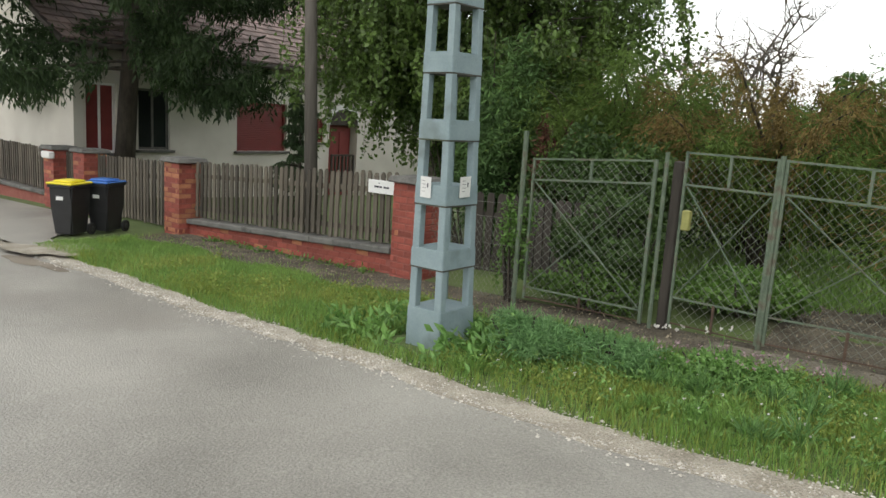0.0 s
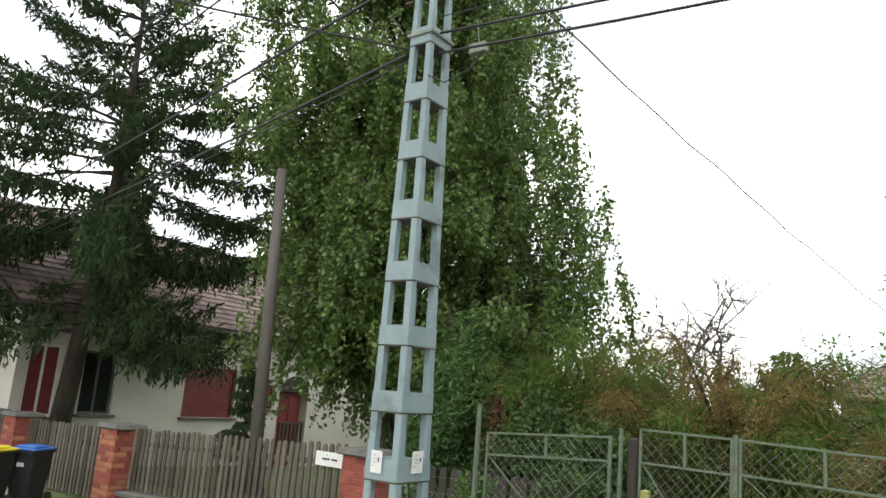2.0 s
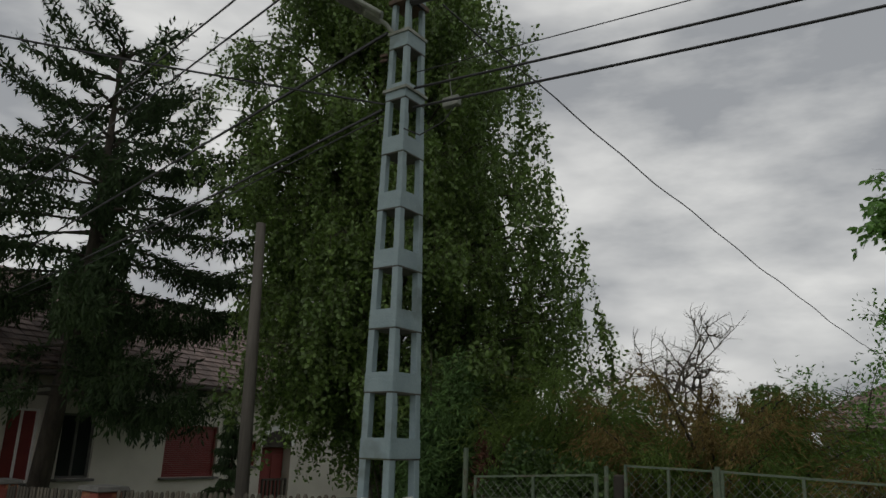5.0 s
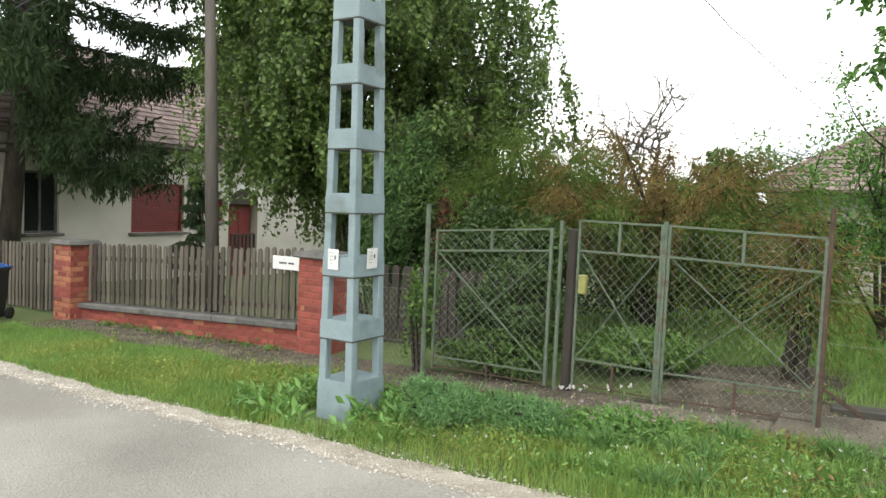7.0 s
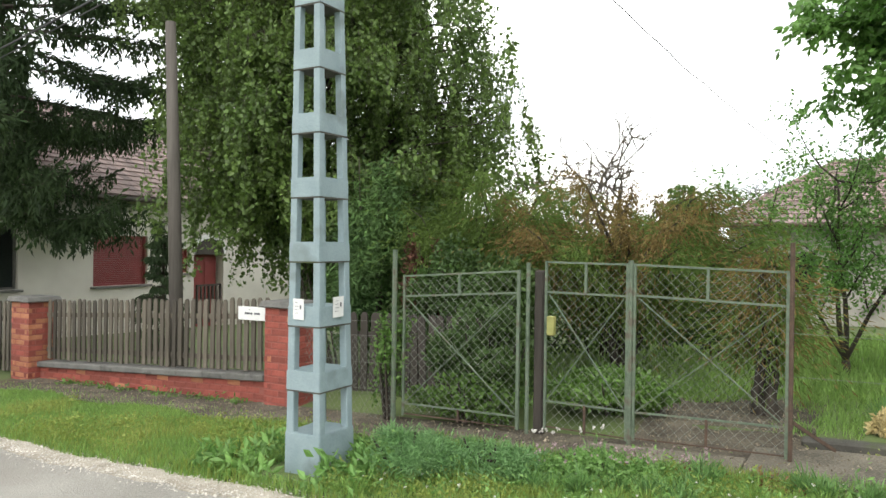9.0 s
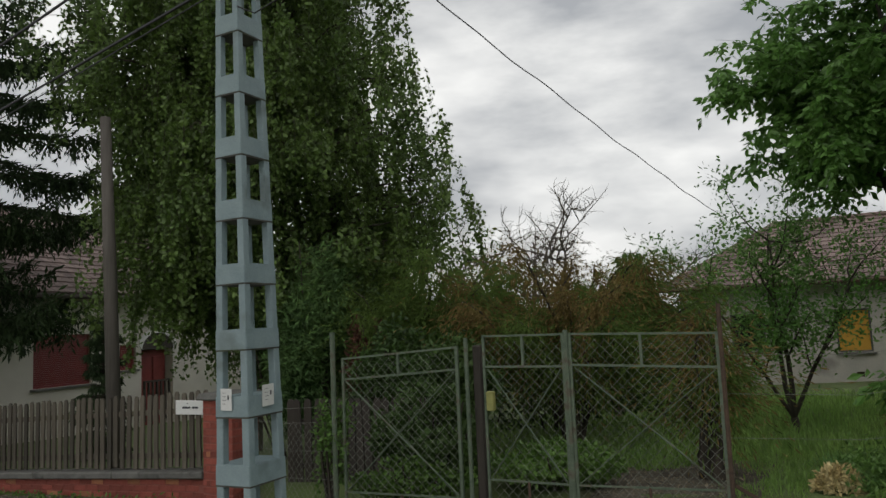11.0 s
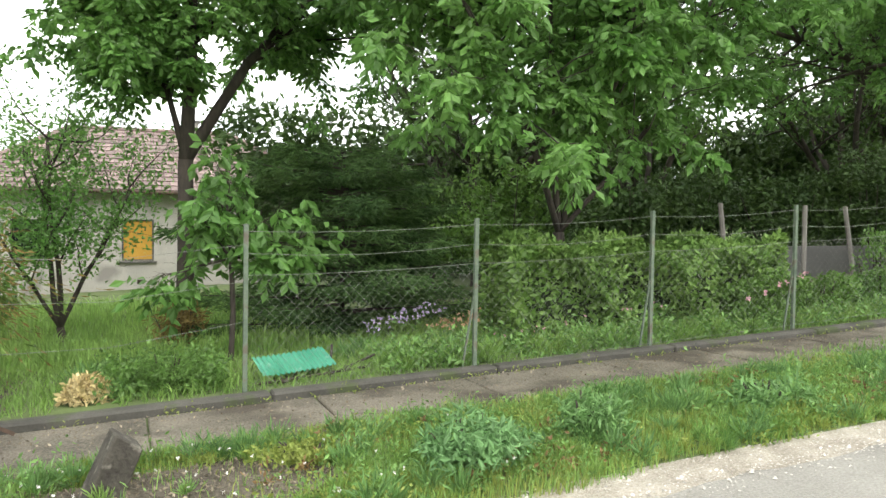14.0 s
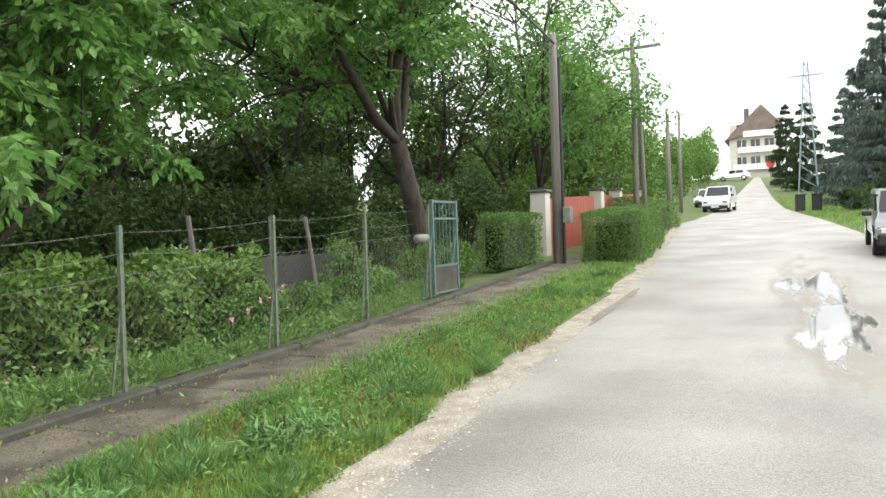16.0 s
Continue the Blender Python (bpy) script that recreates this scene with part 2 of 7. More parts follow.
CARGREY = mat("grey_car_paint", (0.2, 0.21, 0.21), (0.25, 0.26, 0.26), 0.3, 1, 20, 0, clear=0.6)
CHROME = mat("bright_metal", (0.6, 0.6, 0.6), (0.7, 0.7, 0.7), 0.25, 4, 40, 0, metal=1.0)
REDSIGN = mat("red_sign_paint", (0.5, 0.05, 0.04), (0.58, 0.08, 0.06), 0.5, 4, 40, 0)


def flood(m, centre, reach, rough):
    """Lets a shallow film of rain water with a muddy rim stand on a road surface round a hollow."""
    n, k = m.node_tree.nodes, m.node_tree.links
    p = n["Principled BSDF"]
    co, off, sc, far = n.new("ShaderNodeTexCoord"), n.new("ShaderNodeVectorMath"), n.new("ShaderNodeVectorMath"), n.new("ShaderNodeVectorMath")
    off.operation, sc.operation, far.operation = "SUBTRACT", "MULTIPLY", "LENGTH"
    off.inputs[1].default_value, sc.inputs[1].default_value = (*centre, 0), (1 / reach[0], 1 / reach[1], 0)
    k.new(co.outputs["Object"], off.inputs[0])
    k.new(off.outputs[0], sc.inputs[0])
    k.new(sc.outputs[0], far.inputs[0])
    mp, nz, add = n.new("ShaderNodeMapping"), n.new("ShaderNodeTexNoise"), n.new("ShaderNodeMath")
    mp.inputs["Scale"].default_value = (0.45, 2.2, 1)
    nz.inputs["Scale"].default_value, nz.inputs["Detail"].default_value = 1.0, 6.0
    k.new(co.outputs["Object"], mp.inputs["Vector"])
    k.new(mp.outputs[0], nz.inputs["Vector"])
    add.operation = "MULTIPLY_ADD"
    k.new(nz.outputs["Fac"], add.inputs[0])
    add.inputs[1].default_value = 3.4
    k.new(far.outputs["Value"], add.inputs[2])
    wet, rim = n.new("ShaderNodeMapRange"), n.new("ShaderNodeMapRange")
    wet.inputs["From Min"].default_value, wet.inputs["From Max"].default_value = 2.2, 2.0
    rim.inputs["From Min"].default_value, rim.inputs["From Max"].default_value = 2.65, 2.3
    for q in (wet, rim):
        k.new(add.outputs[0], q.inputs["Value"])
    old = p.inputs["Base Color"].links[0].from_socket
    half, mud, dark = n.new("ShaderNodeMath"), n.new("ShaderNodeMixRGB"), n.new("ShaderNodeMixRGB")
    half.operation, half.inputs[1].default_value = "MULTIPLY", 0.6
    k.new(rim.outputs[0], half.inputs[0])
    k.new(half.outputs[0], mud.inputs[0])
    k.new(old, mud.inputs[1])
    mud.inputs[2].default_value = (0.2, 0.168, 0.125, 1)
    k.new(wet.outputs[0], dark.inputs[0])
    k.new(mud.outputs[0], dark.inputs[1])
    dark.inputs[2].default_value = (0.15, 0.14, 0.12, 1)
    k.new(dark.outputs[0], p.inputs["Base Color"])
    gloss, flat = n.new("ShaderNodeMapRange"), n.new("ShaderNodeMapRange")
    gloss.inputs["To Min"].default_value, gloss.inputs["To Max"].default_value = rough, 0.05
    flat.inputs["To Min"].default_value, flat.inputs["To Max"].default_value = 0.6, 0.0
    for q, socket in ((gloss, p.inputs["Roughness"]), (flat, n["Bump"].inputs["Strength"])):
        k.new(wet.outputs[0], q.inputs["Value"])
        k.new(q.outputs[0], socket)


flood(ASPHALT, (13.5, 2.0), (6.5, 0.55), 0.5)


# ---- builders ----
def put(name, bm, material, parent=None, label="", smooth=False):
    me = bpy.data.meshes.new(name)
    bmesh.ops.recalc_face_normals(bm, faces=bm.faces)
    bm.to_mesh(me)
    bm.free()
    me.materials.append(material)
    if smooth:
        me.polygons.foreach_set("use_smooth", [True] * len(me.polygons))
    ob = new(name, me)
    ob.parent = parent
    if label:
        ob["label"] = label
    return ob


def part(name, bm, material, parent, label="", smooth=False):
    return put(name, bm, material, parent, label, smooth)


def raw(name, verts, faces, material, parent=None, label="", smooth=False):
    me = bpy.data.meshes.new(name)
    me.from_pydata([tuple(v) for v in verts] if not isinstance(verts, np.ndarray) else verts.tolist(), [], faces if isinstance(faces, list) else faces.tolist())
    me.materials.append(material)
    if smooth:
        me.polygons.foreach_set("use_smooth", [True] * len(me.polygons))
    ob = new(name, me)
    ob.parent = parent
    if label:
        ob["label"] = label
    return ob


def thing(name, label, category, m=None, group="", kind=""):
    ob = tagged(new(name), label, category, group, kind)
    if m is not None:
        ob.matrix_world = m
    return ob


def box(bm, x0, x1, y0, y1, z0, z1, bevel=0.0, m=None):
    r = bmesh.ops.create_cube(bm, size=1.0, matrix=Matrix.Translation(((x0 + x1) / 2, (y0 + y1) / 2, (z0 + z1) / 2)) @ Matrix.Diagonal((x1 - x0, y1 - y0, z1 - z0, 1)))
    vs = r["verts"]
    if bevel:
        es = list({e for v in vs for e in v.link_edges})
        out = bmesh.ops.bevel(bm, geom=es, offset=bevel, segments=1, affect="EDGES", profile=0.7)
        vs = list({v for f in out["faces"] for v in f.verts} | {v for v in vs if v.is_valid})
    if m is not None:
        bmesh.ops.transform(bm, matrix=m, verts=vs)
    return vs


def one_box(*a, **k):
    bm = bmesh.new()
    box(bm, *a, **k)
    return bm


def tube(bm, pts, radii, sides=6, cap=True):
    """A tapered tube along points."""
    pts = [Vector(p) for p in pts]
    if not hasattr(radii, "__len__"):
        radii = [radii] * len(pts)
    rings, side = [], None
    for i, p in enumerate(pts):
        d = (pts[min(i + 1, len(pts) - 1)] - pts[max(i - 1, 0)])
        d = d.normalized() if d.length > 1e-9 else Vector((0, 0, 1))
        if side is None:
            side = d.orthogonal().normalized()
        side = (side - d * side.dot(d)).normalized() if (side - d * side.dot(d)).length > 1e-6 else d.orthogonal().normalized()
        up = d.cross(side)
        rings.append([bm.verts.new(p + (side * math.cos(2 * math.pi * j / sides) + up * math.sin(2 * math.pi * j / sides)) * radii[i]) for j in range(sides)])
    for a, b in zip(rings, rings[1:]):
        for j in range(sides):
            bm.faces.new((a[j], a[(j + 1) % sides], b[(j + 1) % sides], b[j]))
    if cap:
        bm.faces.new(rings[0][::-1])
        bm.faces.new(rings[-1])


def one_tube(*a, **k):
    bm = bmesh.new()
    tube(bm, *a, **k)
    return bm


def bar(bm, a, b, w, h=None):
    """A square bar from a to b."""
    a, b = Vector(a), Vector(b)
    h = h or w
    q = (b - a).to_track_quat("Y", "Z").to_matrix().to_4x4()
    box(bm, -w / 2, w / 2, 0, (b - a).length, -h / 2, h / 2, m=Matrix.Translation(a) @ q)


def one_bar(*a):
    bm = bmesh.new()
    bar(bm, *a)
    return bm


rnd = np.random.default_rng(7)


def leaf_mesh(name, at, size, material, parent=None, label="", aspect=0.5, droop=0.0, spread=1.0, along=None):
    """Folded four-cornered leaves at the points: length from size, random turns; droop pulls the tips down; along: preferred directions."""
    at = np.asarray(at, float)
    n = len(at)
    d = rnd.normal(size=(n, 3)) * spread
    if along is not None:
        d = d * 0.5 + along
    d[:, 2] -= droop
    d /= np.linalg.norm(d, axis=1)[:, None] + 1e-9
    s = np.cross(d, rnd.normal(size=(n, 3)))
    s /= np.linalg.norm(s, axis=1)[:, None] + 1e-9
    u = np.cross(s, d)
    ln = (size * rnd.uniform(0.65, 1.25, n))[:, None]
    w = ln * aspect * 0.5
    v = np.empty((n, 4, 3))
    v[:, 0] = at
    v[:, 1] = at + d * ln * 0.5 + s * w + u * ln * 0.07
    v[:, 2] = at + d * ln
    v[:, 3] = at + d * ln * 0.5 - s * w + u * ln * 0.07
    i = np.arange(n) * 4
    f = np.concatenate([np.stack([i, i + 1, i + 2], 1), np.stack([i, i + 2, i + 3], 1)])
    return raw(name, v.reshape(-1, 3), f, material, parent, label)


def blades(name, roots, height, width, material, parent=None, lean=0.35, label=""):
    """Grass blades: one bent strip each."""
    n = len(roots)
    a = rnd.uniform(0, 2 * math.pi, n)
    h = height * rnd.uniform(0.4, 1.25, n)
    side = np.stack([np.cos(a), np.sin(a), 0 * a], 1) * (width * rnd.uniform(0.7, 1.3, n))[:, None] * 0.5
    b = rnd.uniform(0, 2 * math.pi, n)
    off = np.stack([np.cos(b), np.sin(b), 0 * b], 1) * (h * lean * rnd.uniform(0.2, 1.5, n))[:, None]
    up = np.stack([0 * h, 0 * h, h], 1)
    v = np.empty((n, 5, 3))
    v[:, 0], v[:, 1] = roots - side, roots + side
    v[:, 2], v[:, 3] = roots + side * 0.8 + up * 0.6 + off * 0.35, roots - side * 0.8 + up * 0.6 + off * 0.35
    v[:, 4] = roots + up * 0.95 + off
    i = np.arange(n)[:, None] * 5
    q = (i + np.array([[0, 1, 2, 3]])).tolist()
    t = (i + np.array([[3, 2, 4]])).tolist()
    return raw(name, v.reshape(-1, 3), q + t, material, parent, label)


GX = [-60, -17, -9.3, -6, 0, 5.4, 9.6, 13.7, 18, 22, 30, 46, 60, 80, 120, 200, 2500]
GZ = [-1.4, -0.57, -0.36, -0.26, -0.03, 0.17, 0.31, 0.49, 0.7, 0.89, 1.22, 1.8, 2.4, 4.1, 8.0, 12.0, 60.0]


def ground(x, y):
    """Height of the land: it climbs along the street and falls gently into the gardens."""
    z = np.interp(x, GX, GZ)
    back = np.clip(np.asarray(y, float) - 7.4, 0, 40)
    near = np.clip((18 - np.asarray(x, float)) / 12, 0, 1)
    verge = np.clip((np.asarray(y, float) - 4.5) / 0.5, 0, 1) * 0.03 + np.clip((np.asarray(y, float) - 7.2) / 0.2, 0, 1) * 0.08
    return z + verge - back * 0.036 * near


def edge(x):
    """The street's edge towards the gardens; it bends away far up the street."""
    return np.interp(x, [-60, -8, -5, -3, -1, 2, 6, 9.5, 13, 18.5, 36, 46, 80, 130, 300], [4.62, 4.6, 4.46, 4.38, 4.32, 4.4, 4.62, 4.76, 4.86, 5.2, 6.95, 7.7, 9.0, 9.4, 9.6]) + 0.025 * np.sin(np.asarray(x) * 1.7) + 0.02 * np.sin(np.asarray(x) * 4.3) + 0.012 * np.sin(np.asarray(x) * 11.0)


def sheet(name, xs, ys, lift, material, label, category, height=ground, kind="structure", parent=None):
    """A grid over the land; ys may be functions of x given as a list of arrays."""
    v = []
    for j in range(len(ys[0]) if isinstance(ys[0], list) else len(ys)):
        for i, x in enumerate(xs):
            y = ys[i][j] if isinstance(ys[0], list) else ys[j]
            v.append((x, y, float(height(x, y)) + lift))
    w = len(xs)
    rows = len(v) // w
    f = [(r * w + i, r * w + i + 1, (r + 1) * w + i + 1, (r + 1) * w + i) for r in range(rows - 1) for i in range(w - 1)]
    ob = raw(name, v, f, material, parent, smooth=True)
    return tagged(ob, label, category, kind=kind)


# ---- land, street, verge, pavement ----
def steps(*spans):
    out = []
    for a, b, n in spans:
        out += list(np.linspace(a, b, n, endpoint=False))
    return out + [spans[-1][1]]


land_x = steps((-2500, -60, 6), (-60, -20, 12), (-20, 30, 100), (30, 120, 45), (120, 2500, 10))
land_y = steps((-2500, -60, 6), (-60, -6, 12), (-6, 4.5, 10), (4.5, 9, 18), (9, 50, 26), (50, 2500, 8))
land_ground = lambda x, y: ground(x, y) - (0.06 if y < edge(x) + 0.1 else 0.0)
sheet("ground", land_x, land_y, 0.0, EARTH, "damp earth with short turf over the whole plot", "ground", land_ground)


def right_edge(x):
    return np.interp(x, [-60, 12, 22, 40, 70, 120, 300], [-1.0, -0.9, 0.2, 1.2, 3.6, 6.5, 6.5])


def spill(x):
    """Half the width of the gravel strip: it widens up the street."""
    return 0.13 + 0.08 * min(max(x / 5, 0), 1)


road_x = steps((-60, -12, 24), (-12, 30, 126), (30, 150, 60))
ROAD_H = lambda x, y: np.interp(x, GX, GZ) + 0.03 * math.sin(math.pi * min(max((y + 1) / 5.5, 0), 1))
sheet("road", road_x, [list(np.linspace(right_edge(x), edge(x) - 0.33 - 0.05 * math.sin(x * 1.3) - 0.02 * math.sin(x * 3.9), 9)) for x in road_x], 0.0, ASPHALT, "worn grey asphalt street, damp and patched", "road", ROAD_H)
sheet("dust_margin", road_x, [list(np.linspace(edge(x) - 0.33 - 0.05 * math.sin(x * 1.3) - 0.02 * math.sin(x * 3.9), edge(x) + 0.05, 4)) for x in road_x], 0.0, ASPHALT, "worn dusty margin of the asphalt", "road margin", ROAD_H)
sheet("road_shoulder", road_x, [list(np.linspace(edge(x) - spill(x) - 0.04 * math.sin(x * 6.1) - 0.03 * math.sin(x * 13.7), edge(x) + spill(x) + 0.02 + 0.04 * math.sin(x * 8.3), 6)) for x in road_x], 0.0, GRAVEL, "pale limestone gravel along the asphalt edge", "road shoulder", lambda x, y: ROAD_H(x, y) + min(0.013, (y - float(edge(x)) + spill(x) + 0.04) * 0.12 - 0.006))
# side street that turns off beside the far end of the picket fence
side_x = steps((-30, -9.2, 40))
sheet("side_street", side_x, [list(np.linspace(edge(x) - 0.05, 5.0 + min(max(-9.6 - x, 0) * 0.9, 1.6), 5)) for x in side_x], 0.03, ASPHALT, "asphalt forecourt widening towards the gateway", "road", lambda x, y: np.interp(x, GX, GZ) + 0.02)


def patch(name, material, cx, cy, rx, ry, lift, label, category, seed, kind="structure"):
    """A flat irregular patch lying on the street."""
    r = random.Random(seed)
    ph = [r.uniform(0, 6.28) for _ in range(4)]
    n = 40
    rim = []
    for i in range(n):
        a = 2 * math.pi * i / n
        k = 1 + 0.22 * math.sin(2 * a + ph[0]) + 0.16 * math.sin(3 * a + ph[1]) + 0.12 * math.sin(5 * a + ph[2]) + 0.07 * math.sin(9 * a + ph[3])
        rim.append((cx + rx * k * math.cos(a), cy + ry * k * math.sin(a)))
    level = ROAD_H
    v = [(cx, cy, level(cx, cy) + lift)] + [(x, y, level(x, y) + lift) for x, y in rim]
    f = [(0, 1 + i, 1 + (i + 1) % n) for i in range(n)]
    return tagged(raw(name, v, f, material), label, category, kind=kind)


for k, (cx, cy, rx, ry) in enumerate(((12.6, 4.66, 1.9, 0.1), (-8.2, 4.28, 0.7, 0.14))):
    patch("mud_patch", MUD, cx, cy, rx, ry, 0.005, "brown damp mud lying on the asphalt", "mud", 30 + k)

patch("apron", GRAVEL, -8.9, 4.75, 0.75, 0.4, 0.05, "pale worn concrete apron at the corner", "apron", 77)

# pavement slabs and the kerb that carries the garden fence
pave = tagged(new("pavement"), "cracked concrete pavement slabs beside the garden fence", "pavement", kind="structure")
px = -0.9
while px < 24:
    w = 1.35 + 0.1 * math.sin(px * 3)
    y1 = 6.72 if px + w < 0.9 else 7.22
    z0, z1 = float(np.interp(px, GX, GZ)), float(np.interp(px + w, GX, GZ))
    bm = bmesh.new()
    away = max(0.0, px - 17) * 0.12
    box(bm, 0.006, w - 0.006, 6.2 + away + 0.03 * math.sin(px * 5), y1 + away, -0.08, 0.065, 0.01, Matrix.Translation((px, 0, z0)) @ Matrix.Rotation(-math.atan((z1 - z0) / w), 4, "Y") @ Matrix.Translation((0, 0, 0.006 * math.sin(px * 9))))
    part("slab", bm, PAVE, pave)
    px += w
kerb = tagged(new("fence_kerb"), "low mossy concrete kerb under the wire fence", "kerb", kind="structure")
kx = 0.75
while kx < 19:
    w = 2.05
    z0, z1 = float(np.interp(kx, GX, GZ)), float(np.interp(kx + w, GX, GZ))
    bm = bmesh.new()
    box(bm, 0, w - 0.008, 7.235, 7.4, -0.15, 0.125, 0.018, Matrix.Translation((kx, 0, z0)) @ Matrix.Rotation(-math.atan((z1 - z0) / w), 4, "Y"))
    part("kerb_stone", bm, KERB, kerb)
    kx += w

# gravel stones strewn along the shoulder
st_v, st_f = [], []
rs = random.Random(4)
for i in range(17000):
    x = rs.uniform(-9.5, 9) if i < 14500 else rs.uniform(9, 22)
    y = float(edge(x)) + rs.gauss(0.03, spill(x) * 0.85)
    s = rs.uniform(0.004, 0.012 if x < 3 else 0.009) if rs.random() < 0.95 else rs.uniform(0.012, 0.018)
    z = float(np.interp(x, GX, GZ)) + 0.01
    b = len(st_v)
    a = rs.uniform(0, 6.28)
    for k in range(4):
        st_v.append((x + s * math.cos(a + k * 1.57) * rs.uniform(0.7, 1.2), y + s * math.sin(a + k * 1.57) * rs.uniform(0.7, 1.2), z))
    st_v.append((x + s * rs.uniform(-0.3, 0.3), y + s * rs.uniform(-0.3, 0.3), z + s * rs.uniform(0.5, 0.9)))
    st_f += [(b + k, b + (k + 1) % 4, b + 4) for k in range(4)]
tagged(raw("gravel", st_v, st_f, STONE), "loose pale gravel stones along the street edge", "gravel", kind="stuff")

# bare soil strip along the brick fence and around the driveway
soil_x = steps((-9.2, -0.5, 40))
sheet("soil_strip", soil_x, [list(np.linspace(6.15 + 0.1 * math.sin(x * 3) + 0.06 * math.sin(x * 8), 6.95, 4)) for x in soil_x], 0.012, SOIL, "damp bare soil along the fence foot", "soil")
soil_x = steps((-0.6, 0.85, 12))
sheet("driveway", soil_x, [list(np.linspace(6.6, 9.3 + 0.25 * math.sin(x * 4), 9)) for x in soil_x], 0.014, SOIL, "muddy driveway behind the wire gate", "driveway")
soil_x = steps((1.0, 2.9, 30))
bare_half = lambda x: 0.02 + 0.46 * math.sqrt(max(0.0, 1 - ((x - 1.95) / 0.95) ** 2)) + 0.03 * math.sin(x * 9)
sheet("bare_patch", soil_x, [list(np.linspace(5.5 - bare_half(x), 5.5 + bare_half(x), 4)) for x in soil_x], 0.006, SOIL, "trodden bare soil around the stump", "soil")
# soil-coloured sheet laid to darken the ground, as shade under the trees
soil_x = steps((8.6, 16.5, 20))
sheet("shaded_soil", soil_x, [list(np.linspace(8.35 + 0.15 * math.sin(x * 2), 11.78, 8)) for x in soil_x], 0.012, SOIL, "dark soil sheet painting in the shade under the garden trees", "soil")


# ---- brick and picket fence of the corner plot ----
def brick_mesh(l, w, h, material):
    me = bpy.data.meshes.new("brick")
    bm = one_box(-l / 2, l / 2, -w / 2, w / 2, -h / 2, h / 2, bevel=0.004)
    bm.to_mesh(me)
    bm.free()
    me.materials.append(material)
    return me


FULL, HALF = [brick_mesh(0.2, 0.1, 0.062, m) for m in (BRICK, BRICK_NEW)], [brick_mesh(0.098, 0.1, 0.062, m) for m in (BRICK, BRICK_NEW)]
rb = random.Random(12)


def lay(parent, mesh, x, y, z, turn=0):
    ob = new("brick", mesh)
    ob.parent = parent
    ob.matrix_local = pose(x, y, z + rb.uniform(-0.001, 0.001), 0, 0, turn + rb.uniform(-0.5, 0.5))


BRICKWORK = []


def pillar(x, y, label, worn):
    z = float(np.interp(x, GX, GZ)) - 0.02
    p = thing("brick_pillar", label, "pillar", pose(x, y, z), "brick fence pillars")
    part("mortar_core", one_box(-0.208, 0.208, -0.208, 0.208, -0.1, 1.16), MORTAR, p)
    bm = bmesh.new()
    box(bm, -0.27, 0.27, -0.27, 0.27, 1.16, 1.235, 0.015)
    top = [v for v in bm.verts if v.co.z > 1.22]
    for v in top:
        v.co.x *= 0.93
        v.co.y *= 0.93
    part("cap", bm, COPING, p, "grey concrete cap slab")
    BRICKWORK.append((p, worn))


pillar(-9.35, 6.98, "red brick fence pillar with flaking orange bricks", 0.4)
pillar(-4.55, 7.08, "red brick fence pillar with a concrete cap", 0.05)
pillar(-12.5, 7.0, "red brick gate pillar beside the wicket", 0.2)
pillar(-13.75, 7.0, "red brick pillar ending the far fence", 0.2)

PICK_R = random.Random(5)


def picket_mesh(h, w=0.064, t=0.022):
    bm = bmesh.new()
    prof = [(-w / 2, 0), (w / 2, 0), (w / 2, h - 0.045), (w * 0.36, h - 0.015), (w * 0.12, h), (-w * 0.12, h), (-w * 0.36, h - 0.015), (-w / 2, h - 0.045)]
    a = [bm.verts.new((x, -t / 2, z)) for x, z in prof]
    b = [bm.verts.new((x, t / 2, z)) for x, z in prof]
    bm.faces.new(a)
    bm.faces.new(b[::-1])
    for i in range(len(prof)):
        bm.faces.new((a[i], a[(i + 1) % len(prof)], b[(i + 1) % len(prof)], b[i]))
    bmesh.ops.recalc_face_normals(bm, faces=bm.faces)
    me = bpy.data.meshes.new("picket")
    bm.to_mesh(me)
    bm.free()
    me.materials.append(PICKET)
    return me


def picket_run(owner, x0, x1, y, zf, height, pitch, mesh):
    n = round((x1 - x0) / pitch)
    for i in range(n):
        x = x0 + (i + 0.5) * (x1 - x0) / n
        ob = new("picket", mesh)
        ob.parent = owner
        ob.matrix_local = pose(x, y + PICK_R.uniform(-0.003, 0.003), zf(x) + PICK_R.uniform(-0.014, 0.014), 0, PICK_R.uniform(-0.9, 0.9), 0)


def gz(x):
    return float(np.interp(x, GX, GZ))


P70, P100, P80 = picket_mesh(0.85), picket_mesh(1.05), picket_mesh(0.85)
fence = thing("picket_fence", "weathered grey wooden picket fence on a red brick plinth", "fence")
Z_C = lambda x: -0.02 + (x + 9.1) * 0.052 - 0.05   # top of the plinth
bm = bmesh.new()
box(bm, 0, 4.4, 6.95, 7.12, -0.42, 0.0, 0, Matrix.Translation((-9.15, 0, Z_C(-9.15) - 0.075)) @ Matrix.Rotation(-0.052, 4, "Y"))
part("plinth_core", bm, MORTAR, fence)
for i in range(3):
    bm = bmesh.new()
    box(bm, 0.004, 1.443, 6.885, 7.185, -0.078, 0.0, 0.012, Matrix.Translation((-9.14 + 1.447 * i, 0, Z_C(-9.14 + 1.447 * i))) @ Matrix.Rotation(-0.052, 4, "Y"))
    part("coping", bm, COPING, fence, "grey concrete coping slab")
